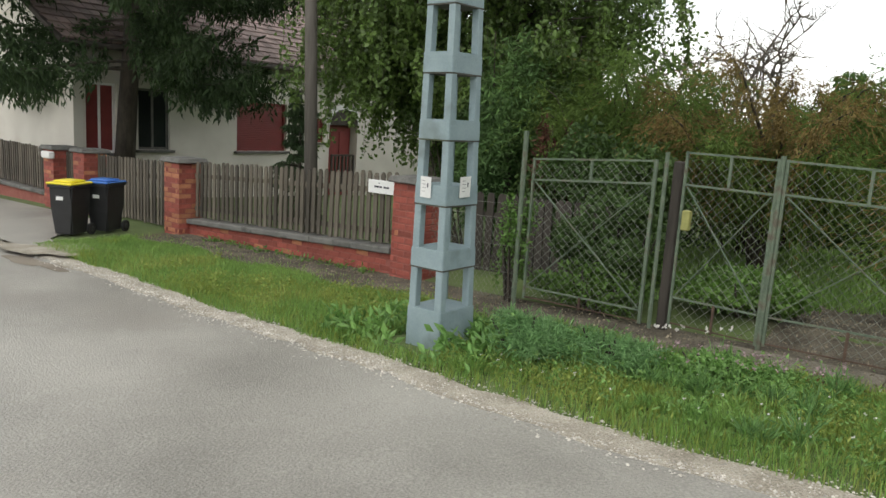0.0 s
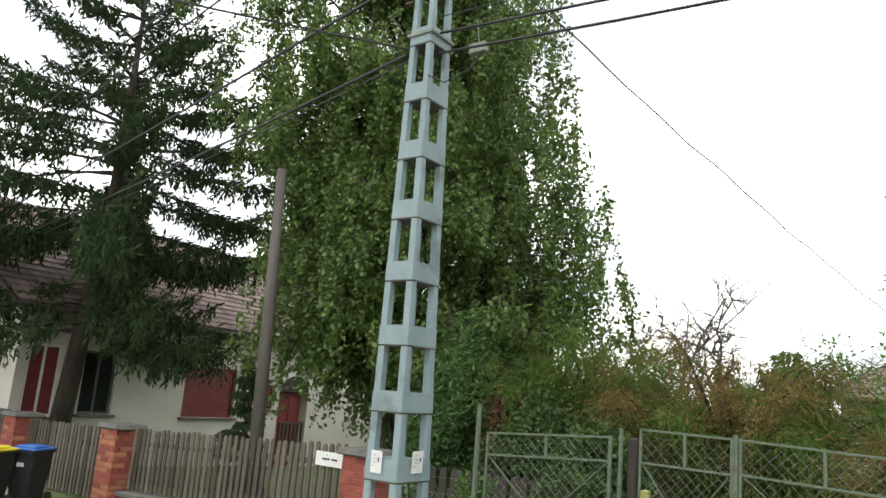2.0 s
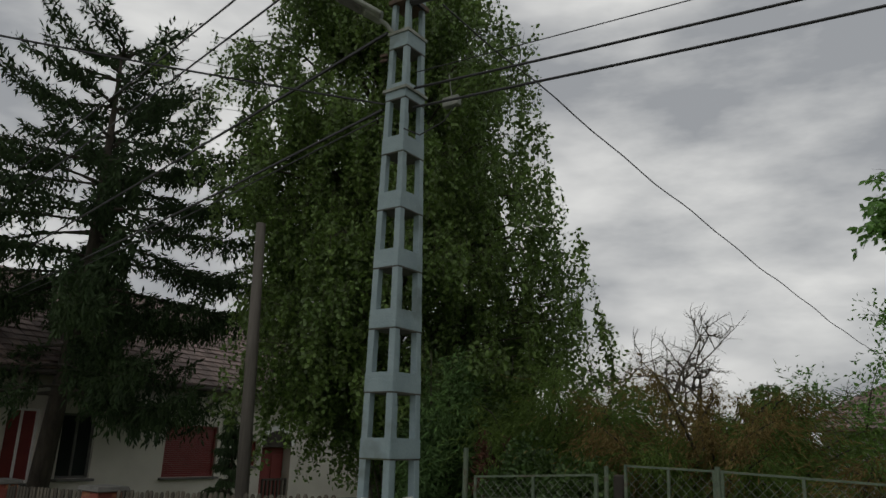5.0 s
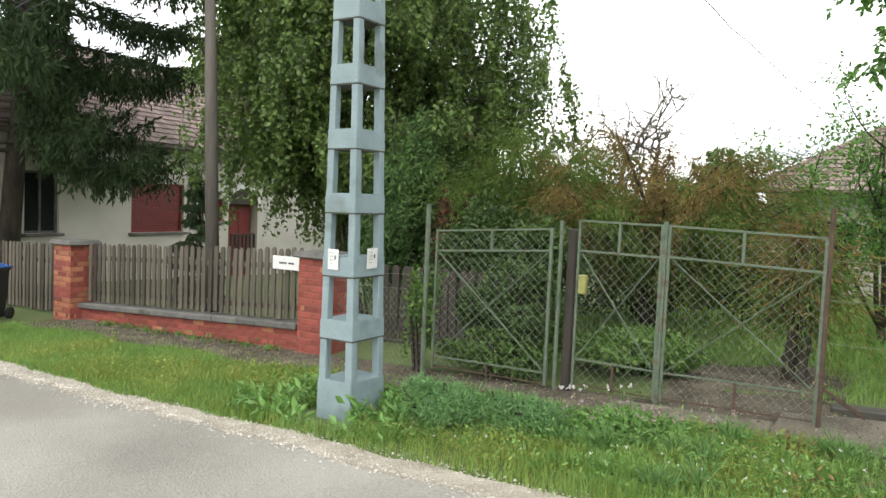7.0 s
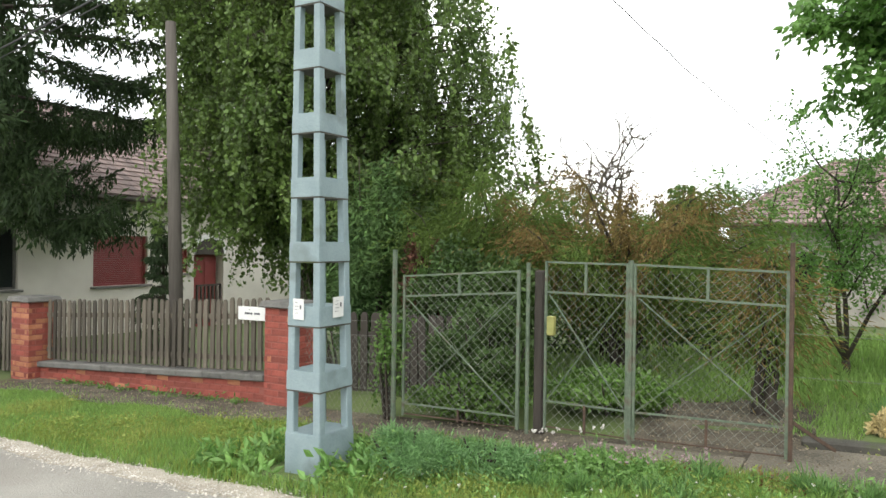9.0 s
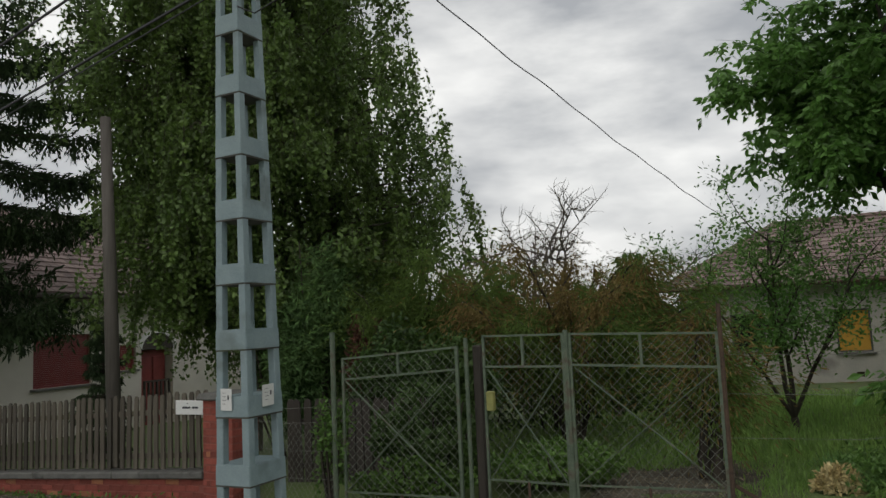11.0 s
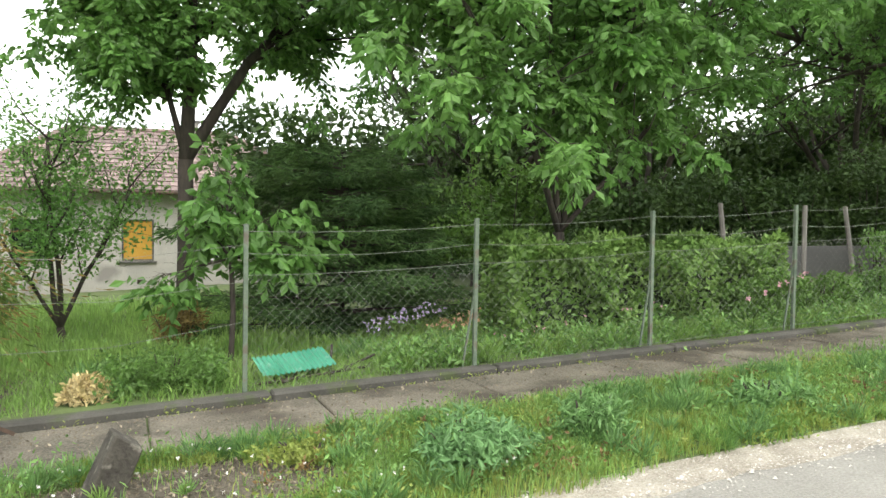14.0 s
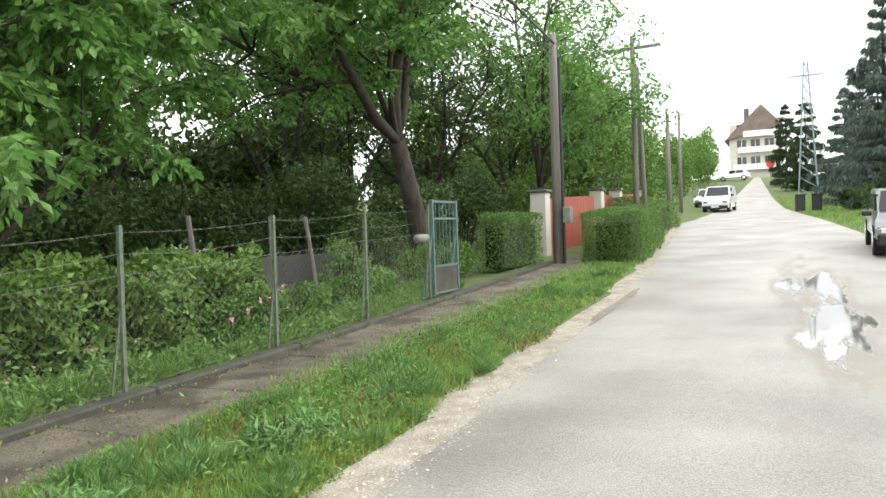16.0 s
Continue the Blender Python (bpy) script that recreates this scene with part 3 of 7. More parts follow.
for dz in (0.16, 0.66):
    part("rail", one_bar((-9.15, 7.06, Z_C(-9.15) + dz), (-4.76, 7.06, Z_C(-4.76) + dz), 0.04, 0.06), PICKET, fence)
picket_run(fence, -9.1, -4.8, 7.025, lambda x: Z_C(x) + 0.025, 0.72, 0.113, P70)

gate = thing("picket_gate", "tall weathered wooden picket gate between brick pillars", "gate")
for dz in (0.25, 0.85):
    part("rail", one_bar((-12.25, 7.06, gz(-12.25) + dz), (-9.6, 7.06, gz(-9.6) + dz), 0.04, 0.07), PICKET, gate)
picket_run(gate, -12.25, -9.6, 7.02, lambda x: gz(x) + 0.07, 1.05, 0.105, P100)
wicket = thing("wicket_gate", "narrow wooden picket wicket with a white letter box", "gate")
for dz in (0.25, 0.85):
    part("rail", one_bar((-13.5, 7.06, gz(-13.5) + dz), (-12.75, 7.06, gz(-12.75) + dz), 0.04, 0.07), PICKET, wicket)
picket_run(wicket, -13.5, -12.75, 7.02, lambda x: gz(x) + 0.07, 1.05, 0.1, P100)
far_fence = thing("picket_fence", "long weathered picket fence on a pinkish plinth", "fence")
bm = bmesh.new()
box(bm, -30, -13.98, 6.95, 7.1, -1.2, -0.28)
part("plinth", bm, MORTAR, far_fence)
bm = bmesh.new()
box(bm, -30, -13.97, 6.9, 7.16, -0.28, -0.2, 0.012)
part("coping", bm, COPING, far_fence)
for dz in (0.15, 0.62):
    part("rail", one_bar((-30, 7.06, -0.2 + dz), (-13.98, 7.06, -0.2 + dz), 0.04, 0.06), PICKET, far_fence)
picket_run(far_fence, -26, -13.98, 7.02, lambda x: -0.18, 0.85, 0.11, P80)
bm = one_box(-0.17, 0.17, -0.12, 0.0, 0, 0.13, bevel=0.02)
lb = tagged(put("letter_box", bm, WHITEPAINT), "white letter box on the brick gate pillar", "letter box")
lb.matrix_world = pose(-13.62, 6.79, gz(-13.6) + 0.98)

sign = thing("street_sign", "white enamel sign with a line of dark lettering", "sign", pose(-5.04, 6.985, 0.84, 0, -0.5, 0))
part("plate", one_box(-0.25, 0.25, -0.004, 0.004, -0.08, 0.08, bevel=0.003), WHITEPAINT, sign)
bm = bmesh.new()
for a, b in ((-0.14, -0.115), (-0.108, -0.06), (-0.052, -0.02), (0.01, 0.05), (0.056, 0.1)):
    box(bm, a, b, -0.0075, -0.0045, -0.012, 0.01)
box(bm, -0.07, -0.06, -0.0075, -0.0045, 0.038, 0.048)
part("lettering", bm, INK, sign, "small dark lettering")

# old dark picket fence running back beside the wire gate, and its wires
side_fence = thing("board_fence", "dark old board fence overgrown by bushes", "fence")
for i in range(17):
    ob = new("board", picket_mesh(1.0, 0.09) if i == 0 else DARKB)
    DARKB = ob.data
    DARKB.materials.clear()
    DARKB.materials.append(DARKWOOD)
    ob.parent = side_fence
    ob.matrix_local = pose(-4.25 + i * 0.108, 7.75 + i * 0.02, gz(-3.5) + 0.02, PICK_R.uniform(-2, 2), PICK_R.uniform(-2, 2), 5)
for dz in (0.25, 0.75):
    part("rail", one_bar((-4.3, 7.8, gz(-3.5) + dz), (-2.4, 8.1, gz(-3.5) + dz), 0.04, 0.06), DARKWOOD, side_fence)


# ---- lattice concrete power pole ----
def power_pole():
    p = thing("power_pole", "tapered blue-grey painted concrete pole with rows of openings", "utility pole", pose(-2.53, 5.13, -0.16, 0.4, -0.64, 0))
    top = 8.3
    wx = lambda z: 0.345 * (1 - z / 12.6) / 2
    wy = lambda z: 0.43 * (1 - z / 12.6) / 2

    def ring(name, z0, z1, inner=0.0, bevel=0.006):
        bm = bmesh.new()
        v = []
        for z in (z0, z1):
            v.append([bm.verts.new((sx * (wx(z) + 0.004), sy * (wy(z) + 0.004), z)) for sx, sy in ((-1, -1), (1, -1), (1, 1), (-1, 1))])
        for i in range(4):
            bm.faces.new((v[0][i], v[0][(i + 1) % 4], v[1][(i + 1) % 4], v[1][i]))
        bm.faces.new(v[0][::-1])
        bm.faces.new(v[1])
        bmesh.ops.bevel(bm, geom=list(bm.edges), offset=bevel, segments=2, affect="EDGES")
        return part(name, bm, PYLON, p)

    ring("base_block", -0.15, 0.37)
    bands = [0.692 + 0.4955 * i for i in range(13)]
    for z in bands:
        ring("band", z, z + 0.155)
        part("joint", one_box(-wx(z) - 0.002, wx(z) + 0.002, -wy(z) - 0.002, wy(z) + 0.002, z - 0.007, z + 0.004), KERB, p, "dark joint under the band")
    ring("head", bands[-1] + 0.4, top)
    leg = 0.072
    for sx in (-1, 1):
        for sy in (-1, 1):
            bm = bmesh.new()
            rows = []
            for z in (0.36, 3.5, bands[-1] + 0.41):
                x, y, l = sx * wx(z), sy * wy(z), leg * (1 - z / 16)
                rows.append([bm.verts.new(c + (z,)) for c in ((x, y), (x - sx * l, y), (x - sx * l, y - sy * l), (x, y - sy * l))])
            for a, b in zip(rows, rows[1:]):
                for i in range(4):
                    bm.faces.new((a[i], a[(i + 1) % 4], b[(i + 1) % 4], b[i]))
            bm.faces.new(rows[0])
            bm.faces.new(rows[-1])
            bmesh.ops.bevel(bm, geom=[e for e in bm.edges if abs((e.verts[0].co - e.verts[1].co).normalized().z) > 0.8], offset=0.008, segments=1, affect="EDGES")
            part("leg", bm, PYLON, p)
    # cross arms with insulators at the head
    for z, r in ((6.5, 0.22), (6.98, 0.24)):
        part("crossarm", one_bar((-r, -0.16, z), (r, -0.16, z), 0.05, 0.06), RUST, p)
        for s in (-1, 1):
            part("insulator", one_tube([(s * r * 0.9, -0.16, z + 0.03), (s * r * 0.9, -0.16, z + 0.07), (s * r * 0.9, -0.16, z + 0.1), (s * r * 0.9, -0.16, z + 0.15)], [0.02, 0.045, 0.03, 0.035], 10), DARKWOOD, p, "dark ceramic insulator", True)
    part("lamp_arm", one_tube([(-0.05, -0.1, 5.28), (-0.12, -0.17, 5.4), (-0.17, -0.22, 5.44)], 0.02, 8), GALV, p)
    lamp_m = pose(-0.15, -0.2, 5.45, 0, 0, 222) @ pose(0, 0, 0, 0, -27, 0)
    bm = bmesh.new()
    box(bm, 0, 0.47, -0.095, 0.095, -0.022, 0.022, 0.012)
    box(bm, 0.0, 0.16, -0.05, 0.05, -0.035, 0.045, 0.012)
    bmesh.ops.transform(bm, matrix=lamp_m, verts=bm.verts)
    head = part("lamp_head", bm, GALV, p, "flat grey street lamp head")
    part("lens", one_box(0.19, 0.43, -0.07, 0.07, -0.03, -0.0225, m=lamp_m), COPING, head, "dull lamp glass")
    part("clamp", one_box(-0.115, 0.115, -0.14, 0.14, 5.29, 5.32), GALV, p)
    part("clamp", one_box(-0.13, 0.13, -0.155, 0.155, 4.735, 4.76), GALV, p)
    part("clamp", one_box(-0.12, 0.12, -0.145, 0.145, 5.6, 5.64), RUST, p)
    for z in (5.05, 5.1):
        part("bolt", one_bar((-0.17, -0.16, z), (-0.1, -0.15, z), 0.02), RUST, p)
    part("drop_cable", one_tube([(-0.3, -0.2, 6.6), (-0.3, -0.19, 6.2), (-0.24, -0.2, 5.95), (-0.08, -0.19, 5.78), (0.1, -0.14, 5.62), (0.13, 0.05, 5.58)], 0.017, 6), WIRE, p)
    part("drop_cable", one_tube([(-0.3, -0.2, 6.6), (-0.22, -0.2, 6.72), (-0.12, -0.19, 6.66)], 0.006, 5), WIRE, p)
    part("drop_cable", one_tube([(0.12, -0.15, 4.35), (0.25, -0.1, 4.28), (0.42, 0.0, 4.4), (0.5, 0.05, 4.55)], 0.006, 5), WIRE, p)
    part("splice_box", one_box(0.36, 0.52, 0.05, 0.11, 4.56, 4.65, bevel=0.008), GALV, p, "small grey splice box hung on the lines")
    part("splice_hanger", one_bar((0.44, 0.08, 4.65), (0.42, 0.06, 4.86), 0.008), GALV, p)
    return p


POLE = power_pole()
notice = []
for name, m, w, h in (("notice", pose(-2.53 - 0.05, 5.13 - 0.22, 1.16, 2.0, 1, 0), 0.105, 0.16), ("notice", pose(-2.53 + 0.158, 5.13, 1.175, 2.0, -2, 90), 0.13, 0.16)):
    nt = thing(name, "torn white paper notice pasted on the pole", "notice", m, "paper notices")
    bm = bmesh.new()
    box(bm, -w / 2, w / 2, -0.003, 0.0, -h / 2, h / 2)
    bm.verts.ensure_lookup_table()
    part("paper", bm, PAPER, nt)
    bm = bmesh.new()
    for k in range(4):
        box(bm, -w * 0.3, w * (-0.05 + 0.05 * (k % 3)), -0.0062, -0.0042, h * (0.3 - 0.17 * k), h * (0.315 - 0.17 * k))
    box(bm, w * 0.16, w * 0.26, -0.0062, -0.0042, 0.0, h * 0.2)
    part("print", bm, INK, nt, "faded print")


def cable(name, a, b, sag, r, label, group="overhead lines", wave=0.0):
    a, b = Vector(a), Vector(b)
    pts = [a.lerp(b, t) - Vector((0, 0, sag * 4 * t * (1 - t) + wave * math.sin(t * 61) * math.sin(t * 23))) for t in np.linspace(0, 1, 61 if wave else 15)]
    ob = put(name, one_tube(pts, r, 5), WIRE)
    return tagged(ob, label, "cable", group)


def wood_pole(x, y, h, r, label, lean=(0, 0), material=POLEWOOD, arm=0.0, turn=0.0):
    z = float(ground(x, y))
    p = thing("utility_pole", label, "utility pole", pose(x, y, z), "wooden poles")
    part("shaft", one_tube([(0, 0, -0.3), (lean[0] * 0.5, lean[1] * 0.5, h / 2), (lean[0], lean[1], h)], [r, r * 0.9, r * 0.72], 12), material, p, smooth=True)
    if arm:
        part("crossarm", one_bar((lean[0] - arm * math.cos(turn), lean[1] - arm * math.sin(turn), h - 0.4), (lean[0] + arm * math.cos(turn), lean[1] + arm * math.sin(turn), h - 0.4), 0.07, 0.09), GREYPOLE, p)
        for s in (-0.9, 0.9):
            part("insulator", one_tube([(lean[0] + s * arm * math.cos(turn), lean[1] + s * arm * math.sin(turn), h - 0.36), (lean[0] + s * arm * math.cos(turn), lean[1] + s * arm * math.sin(turn), h - 0.22)], [0.03, 0.045], 8), WHITEPAINT, p)
    return p


# ---- steel gates and wire fences ----
def mesh_panel(parent, corner, along, width, z_low, z_high, cell=0.065, r=0.0016):
    """Diamond wire netting between two edges; z_low, z_high are heights as functions of the distance along."""
    bm = bmesh.new()
    d = Vector((math.cos(along), math.sin(along), 0))
    c = Vector(corner)
    hmax = max(z_high(0), z_high(width)) - min(z_low(0), z_low(width))
    n = int((width + hmax) / cell)
    k = 1.0
    for s in (1, -1):
        for i in range(-int(hmax / cell) - 1, n + 1):
            pts = []
            u = i * cell
            # the line runs u + s*k*(z - z0)
            zs = np.linspace(0, hmax, 49)
            for q in zs:
                uu = u + (q if s > 0 else hmax - q) * k
                z = min(z_low(0), z_low(width)) + q
                if -1e-6 <= uu <= width and z_low(uu) <= z <= z_high(uu):
                    pts.append(c + d * uu + Vector((0.002 * s * d.y, -0.002 * s * d.x, z)))
            if len(pts) > 1:
                a, b = pts[0], pts[-1]
                tube(bm, [a, b], r, 3, cap=False)
    return part("wire_mesh", bm, GALV, parent, "diamond wire netting")


def steel_leaf(name, label, x0, y0, x1, y1, zb0, zb1, zt0, zt1, rail, low, brace, mid=True, material=None, netting=True, sub=0):
    """A gate leaf of angle steel: uprights, rails, crossed braces, netting."""
    material = material or GREENSTEEL
    g = thing(name, label, "gate")
    L = math.hypot(x1 - x0, y1 - y0)
    at = lambda u, z: (x0 + (x1 - x0) * u / L, y0 + (y1 - y0) * u / L, z)
    zt = lambda u: zt0 + (zt1 - zt0) * u / L
    zb = lambda u: zb0 + (zb1 - zb0) * u / L
    w = 0.022
    part("upright", one_bar(at(0, zb0 - sub), at(0, zt0), w), material, g)
    part("upright", one_bar(at(L, zb1 - sub), at(L, zt1), w * 1.3), material, g)
    part("top_rail", one_bar(at(0, zt0 - w / 2), at(L, zt1 - w / 2), w * 0.8), material, g)
    part("upper_rail", one_bar(at(0, zt0 - rail), at(L, zt1 - rail), w * 0.8), material, g)
    part("low_rail", one_bar(at(0, zb0 + low), at(L, zb1 + low), w * 0.7), material, g)
    part("bottom_rail", one_bar(at(0, zb0 + 0.02), at(L, zb1 + 0.02), w * 0.5), RUST, g)
    part("brace", one_bar(at(0.03, zt0 - rail - 0.02), at(L - 0.03, zb1 + low + 0.02), 0.02, 0.008), material, g)
    part("brace", one_bar(at(0.03, zb0 + low + 0.02), at(L - 0.03, zt1 - rail - 0.02), 0.02, 0.008), material, g)
    if mid:
        part("stay", one_bar(at(L / 2, zt(L / 2) - rail), at(L / 2, zt(L / 2) - 0.02), 0.022), material, g)
        part("stay", one_bar(at(L / 2, zb(L / 2)), at(L / 2, zb(L / 2) + low), 0.02), RUST, g)
    if netting:
        mesh_panel(g, (x0, y0 + 0.014, 0), math.atan2(y1 - y0, x1 - x0), L, lambda u: zb(u) + 0.03, lambda u: zt(u) - 0.03, 0.085, 0.0018)
    return g


steel_leaf("wire_gate", "sagging green steel panel with wire netting, overgrown", -2.78, 6.72, -1.58, 6.79, -0.02, -0.02, 1.37, 1.45, 0.21, 0.12, True)
wk = steel_leaf("wire_wicket_gate", "green steel wicket gate with crossed braces and wire netting", -1.31, 6.79, -0.56, 6.76, 0.03, 0.03, 1.54, 1.535, 0.28, 0.25, True, sub=0.0)
lock = part("lock_box", one_box(-1.27, -1.2, 6.7, 6.76, 0.88, 1.05, bevel=0.008), mat("yellow_green_paint", (0.23, 0.23, 0.07), (0.34, 0.33, 0.11), 0.6, 9, 40, 0.1), wk, "yellow-green lock case")
steel_leaf("wire_driveway_gate", "wide green steel gate leaf with wire netting", -0.5, 6.76, 0.68, 6.74, 0.04, 0.07, 1.535, 1.505, 0.27, 0.24, True)
for x, y, z0, z1, r, m, label in ((-2.87, 6.68, -0.15, 1.62, 0.025, GREENSTEEL, "green-grey gate post of steel tube"), (-1.49, 6.8, -0.1, 1.52, 0.02, GREENSTEEL, "thin green steel post beside the wicket"),
                                 (-0.535, 6.755, -0.1, 1.56, 0.022, GREENSTEEL, "faded green steel gate post"), (0.705, 6.73, -0.1, 1.72, 0.018, RUST, "rusty steel end post of the gate")):
    tagged(put("gate_post", one_tube([(x, y, z0), (x, y, z1)], r, 8), m), label, "post", "gate posts")
tagged(put("wooden_post", one_box(-1.44, -1.35, 6.82, 6.9, -0.15, 1.45, bevel=0.012), DARKWOOD), "dark rotten wooden post between the gates", "post")
part("strut", one_bar((0.72, 6.75, 0.35), (1.0, 7.0, 0.12), 0.025), RUST, bpy.data.objects["gate_post.003"])

fence_wire = thing("wire_fence", "wire netting fence on thin green posts with loose top wires", "fence")
POSTS = [(2.6, 0.14), (4.69, 0.21), (6.72, 0.31), (8.76, 0.41), (10.67, 0.51), (12.55, 0.6)]
for x, z in POSTS:
    bm = one_bar((x, 7.43, z - 0.2), (x + 0.015, 7.43, z + 1.42), 0.036)
    part("post", bm, GREENSTEEL, fence_wire)
    if x > 3:
        part("strut", one_bar((x - 0.12, 7.45, z - 0.02), (x, 7.44, z + 0.7), 0.018), GREENSTEEL, fence_wire)
ZF = lambda x: float(np.interp(x, [p[0] for p in POSTS], [p[1] for p in POSTS]))
for (xa, za), (xb, zb) in zip(POSTS, POSTS[1:]):
    mesh_panel(fence_wire, (xa, 7.42, 0), 0.0, xb - xa, lambda u: ZF(xa + u) + 0.03, lambda u: ZF(xa + u) + 1.0, 0.09, 0.0009)
xa = 0.72
for dz, sag in ((1.0, 0.02), (1.18, 0.05), (1.36, 0.03), (0.04, 0.0)):
    pts = []
    for (xa, za), (xb, zb) in zip(POSTS, POSTS[1:]):
        pts += [(xa + (xb - xa) * t, 7.425, za + (zb - za) * t + dz - sag * 4 * t * (1 - t)) for t in (0, 0.25, 0.5, 0.75)]
    part("wire", one_tube(pts, 0.0022, 4), GALV, fence_wire)
side_wire = thing("loose_wires", "slack fence wires spanning from the gate post", "wire")
for dz in (0.62, 0.95, 1.25):
    part("wire", one_tube([(0.72, 6.75, 0.08 + dz), (1.6, 7.1, 0.08 + dz - 0.04), (2.6, 7.42, 0.14 + dz)], 0.002, 4), GALV, side_wire)
left_wire = thing("loose_wires", "slack wires and netting beside the brick pillar", "wire")
for dz in (0.35, 0.62, 0.9, 1.05):
    part("wire", one_tube([(-4.34, 7.05, gz(-4.3) + dz), (-3.6, 6.9, gz(-3.6) + dz - 0.03), (-2.87, 6.69, gz(-2.9) + dz)], 0.002, 4), GALV, left_wire)
mesh_panel(left_wire, (-4.34, 7.08, 0), -0.25, 1.5, lambda u: -0.12, lambda u: 0.72, 0.085)


# ---- trees and shrubs ----
def limb_path(rng, start, d, length, bend, n=5, lift=0.0):
    pts, p, d = [Vector(start)], Vector(start), Vector(d).normalized()
    for i in range(n):
        d = (d + Vector((rng.gauss(0, bend), rng.gauss(0, bend), rng.gauss(0, bend) + lift))).normalized()
        p = p + d * (length / n)
        pts.append(p.copy())
    return pts, d


def broadleaf(name, label, x, y, limbs, leaf, size, count, seed, bark=None, trunk_h=0.0, trunk_r=0.1, twigs=5, twig_len=0.9, spread=0.28, aspect=0.45, lift=0.02, droop=0.15, category="tree", sub=3, lean=(0, 0), bare=2, spray=0.0):
    """limbs: (direction, length, radius) from the top of the trunk; each forks twice; leaves crowd round the ends."""
    rng = random.Random(seed)
    bark = bark or BARK
    t = thing(name, label, category, pose(x, y, float(ground(x, y)) - 0.03))
    bm = bmesh.new()
    top = Vector((lean[0], lean[1], trunk_h))
    if trunk_h:
        tube(bm, [(0, 0, -0.15), (lean[0] * 0.2, lean[1] * 0.2, trunk_h * 0.1), (lean[0] * 0.45 + 0.02, lean[1] * 0.5, trunk_h * 0.5), top], [trunk_r * 1.4, trunk_r * 1.08, trunk_r, trunk_r * 0.9], 10)
        part("trunk", bm, bark, t, smooth=True)
        bm = bmesh.new()
    bm.free()
    ends = []
    for d, length, r in limbs:
        bm, tw = bmesh.new(), bmesh.new()
        pts, dd = limb_path(rng, top, d, length, 0.1, 6, lift)
        tube(bm, pts, [r * (1 - 0.11 * i) for i in range(len(pts))], 7)
        for j in range(bare, len(pts)):
            for _ in range(sub):
                d2 = (dd + Vector((rng.gauss(0, 0.8), rng.gauss(0, 0.8), rng.gauss(0.05, 0.5)))).normalized()
                p2, d3 = limb_path(rng, pts[j], d2, length * rng.uniform(0.28, 0.5), 0.16, 4, lift)
                tube(tw, p2, [r * 0.4 * (1 - 0.2 * i) for i in range(len(p2))], 5)
                for k in range(1, len(p2)):
                    for _ in range(max(1, twigs // 3)):
                        p3, _d = limb_path(rng, p2[k], d3 + Vector((rng.gauss(0, 0.9), rng.gauss(0, 0.9), rng.gauss(0, 0.6))), twig_len * rng.uniform(0.5, 1.2), 0.2, 3, -droop * 0.3)
                        tube(tw, p3, [r * 0.1, r * 0.08, r * 0.06, r * 0.03], 3, cap=False)
                        ends.append(p3)
        part("twigwork", tw, bark, part("limb", bm, bark, t, smooth=True), smooth=True)["kind"] = "stuff"
    e = np.array([[list(p) for p in pp] for pp in ends])
    pick = rnd.integers(0, len(e), count)
    seg = rnd.uniform(0.2, 2.999, count)
    i0 = seg.astype(int)
    f = (seg - i0)[:, None]
    at = e[pick, i0] * (1 - f) + e[pick, i0 + 1] * f
    if spray:
        # compound leaves: leaflets in pairs along a drooping stalk
        d = (e[pick, 3] - e[pick, 0]) * 0.5 + rnd.normal(0, 0.6, (count, 3))
        d[:, 2] = d[:, 2] * 0.5 - droop
        d /= np.linalg.norm(d, axis=1)[:, None] + 1e-9
        side = np.cross(d, np.array([0, 0, 1.0]))
        side /= np.linalg.norm(side, axis=1)[:, None] + 1e-9
        stalk = spray * rnd.uniform(0.7, 1.3, count)[:, None]
        where, way = [], []
        for u, w in ((0.3, 1), (0.34, -1), (0.62, 1), (0.66, -1), (0.9, 0.8), (0.92, -0.8), (1.0, 0)):
            where.append(at + d * stalk * u - np.array([0, 0, 0.12]) * stalk * u * u)
            way.append(d * (0.6 if w else 1.0) + side * w * 0.9 - np.array([0, 0, 0.45]))
        leaf_mesh("crown", np.concatenate(where), size, leaf, t, aspect=aspect, along=np.concatenate(way) * 1.3, spread=0.7)["kind"] = "stuff"
        return t
    at = at + rnd.normal(0, spread * 0.45, (count, 3))
    leaf_mesh("crown", at, size, leaf, t, aspect=aspect, droop=droop)["kind"] = "stuff"
    return t


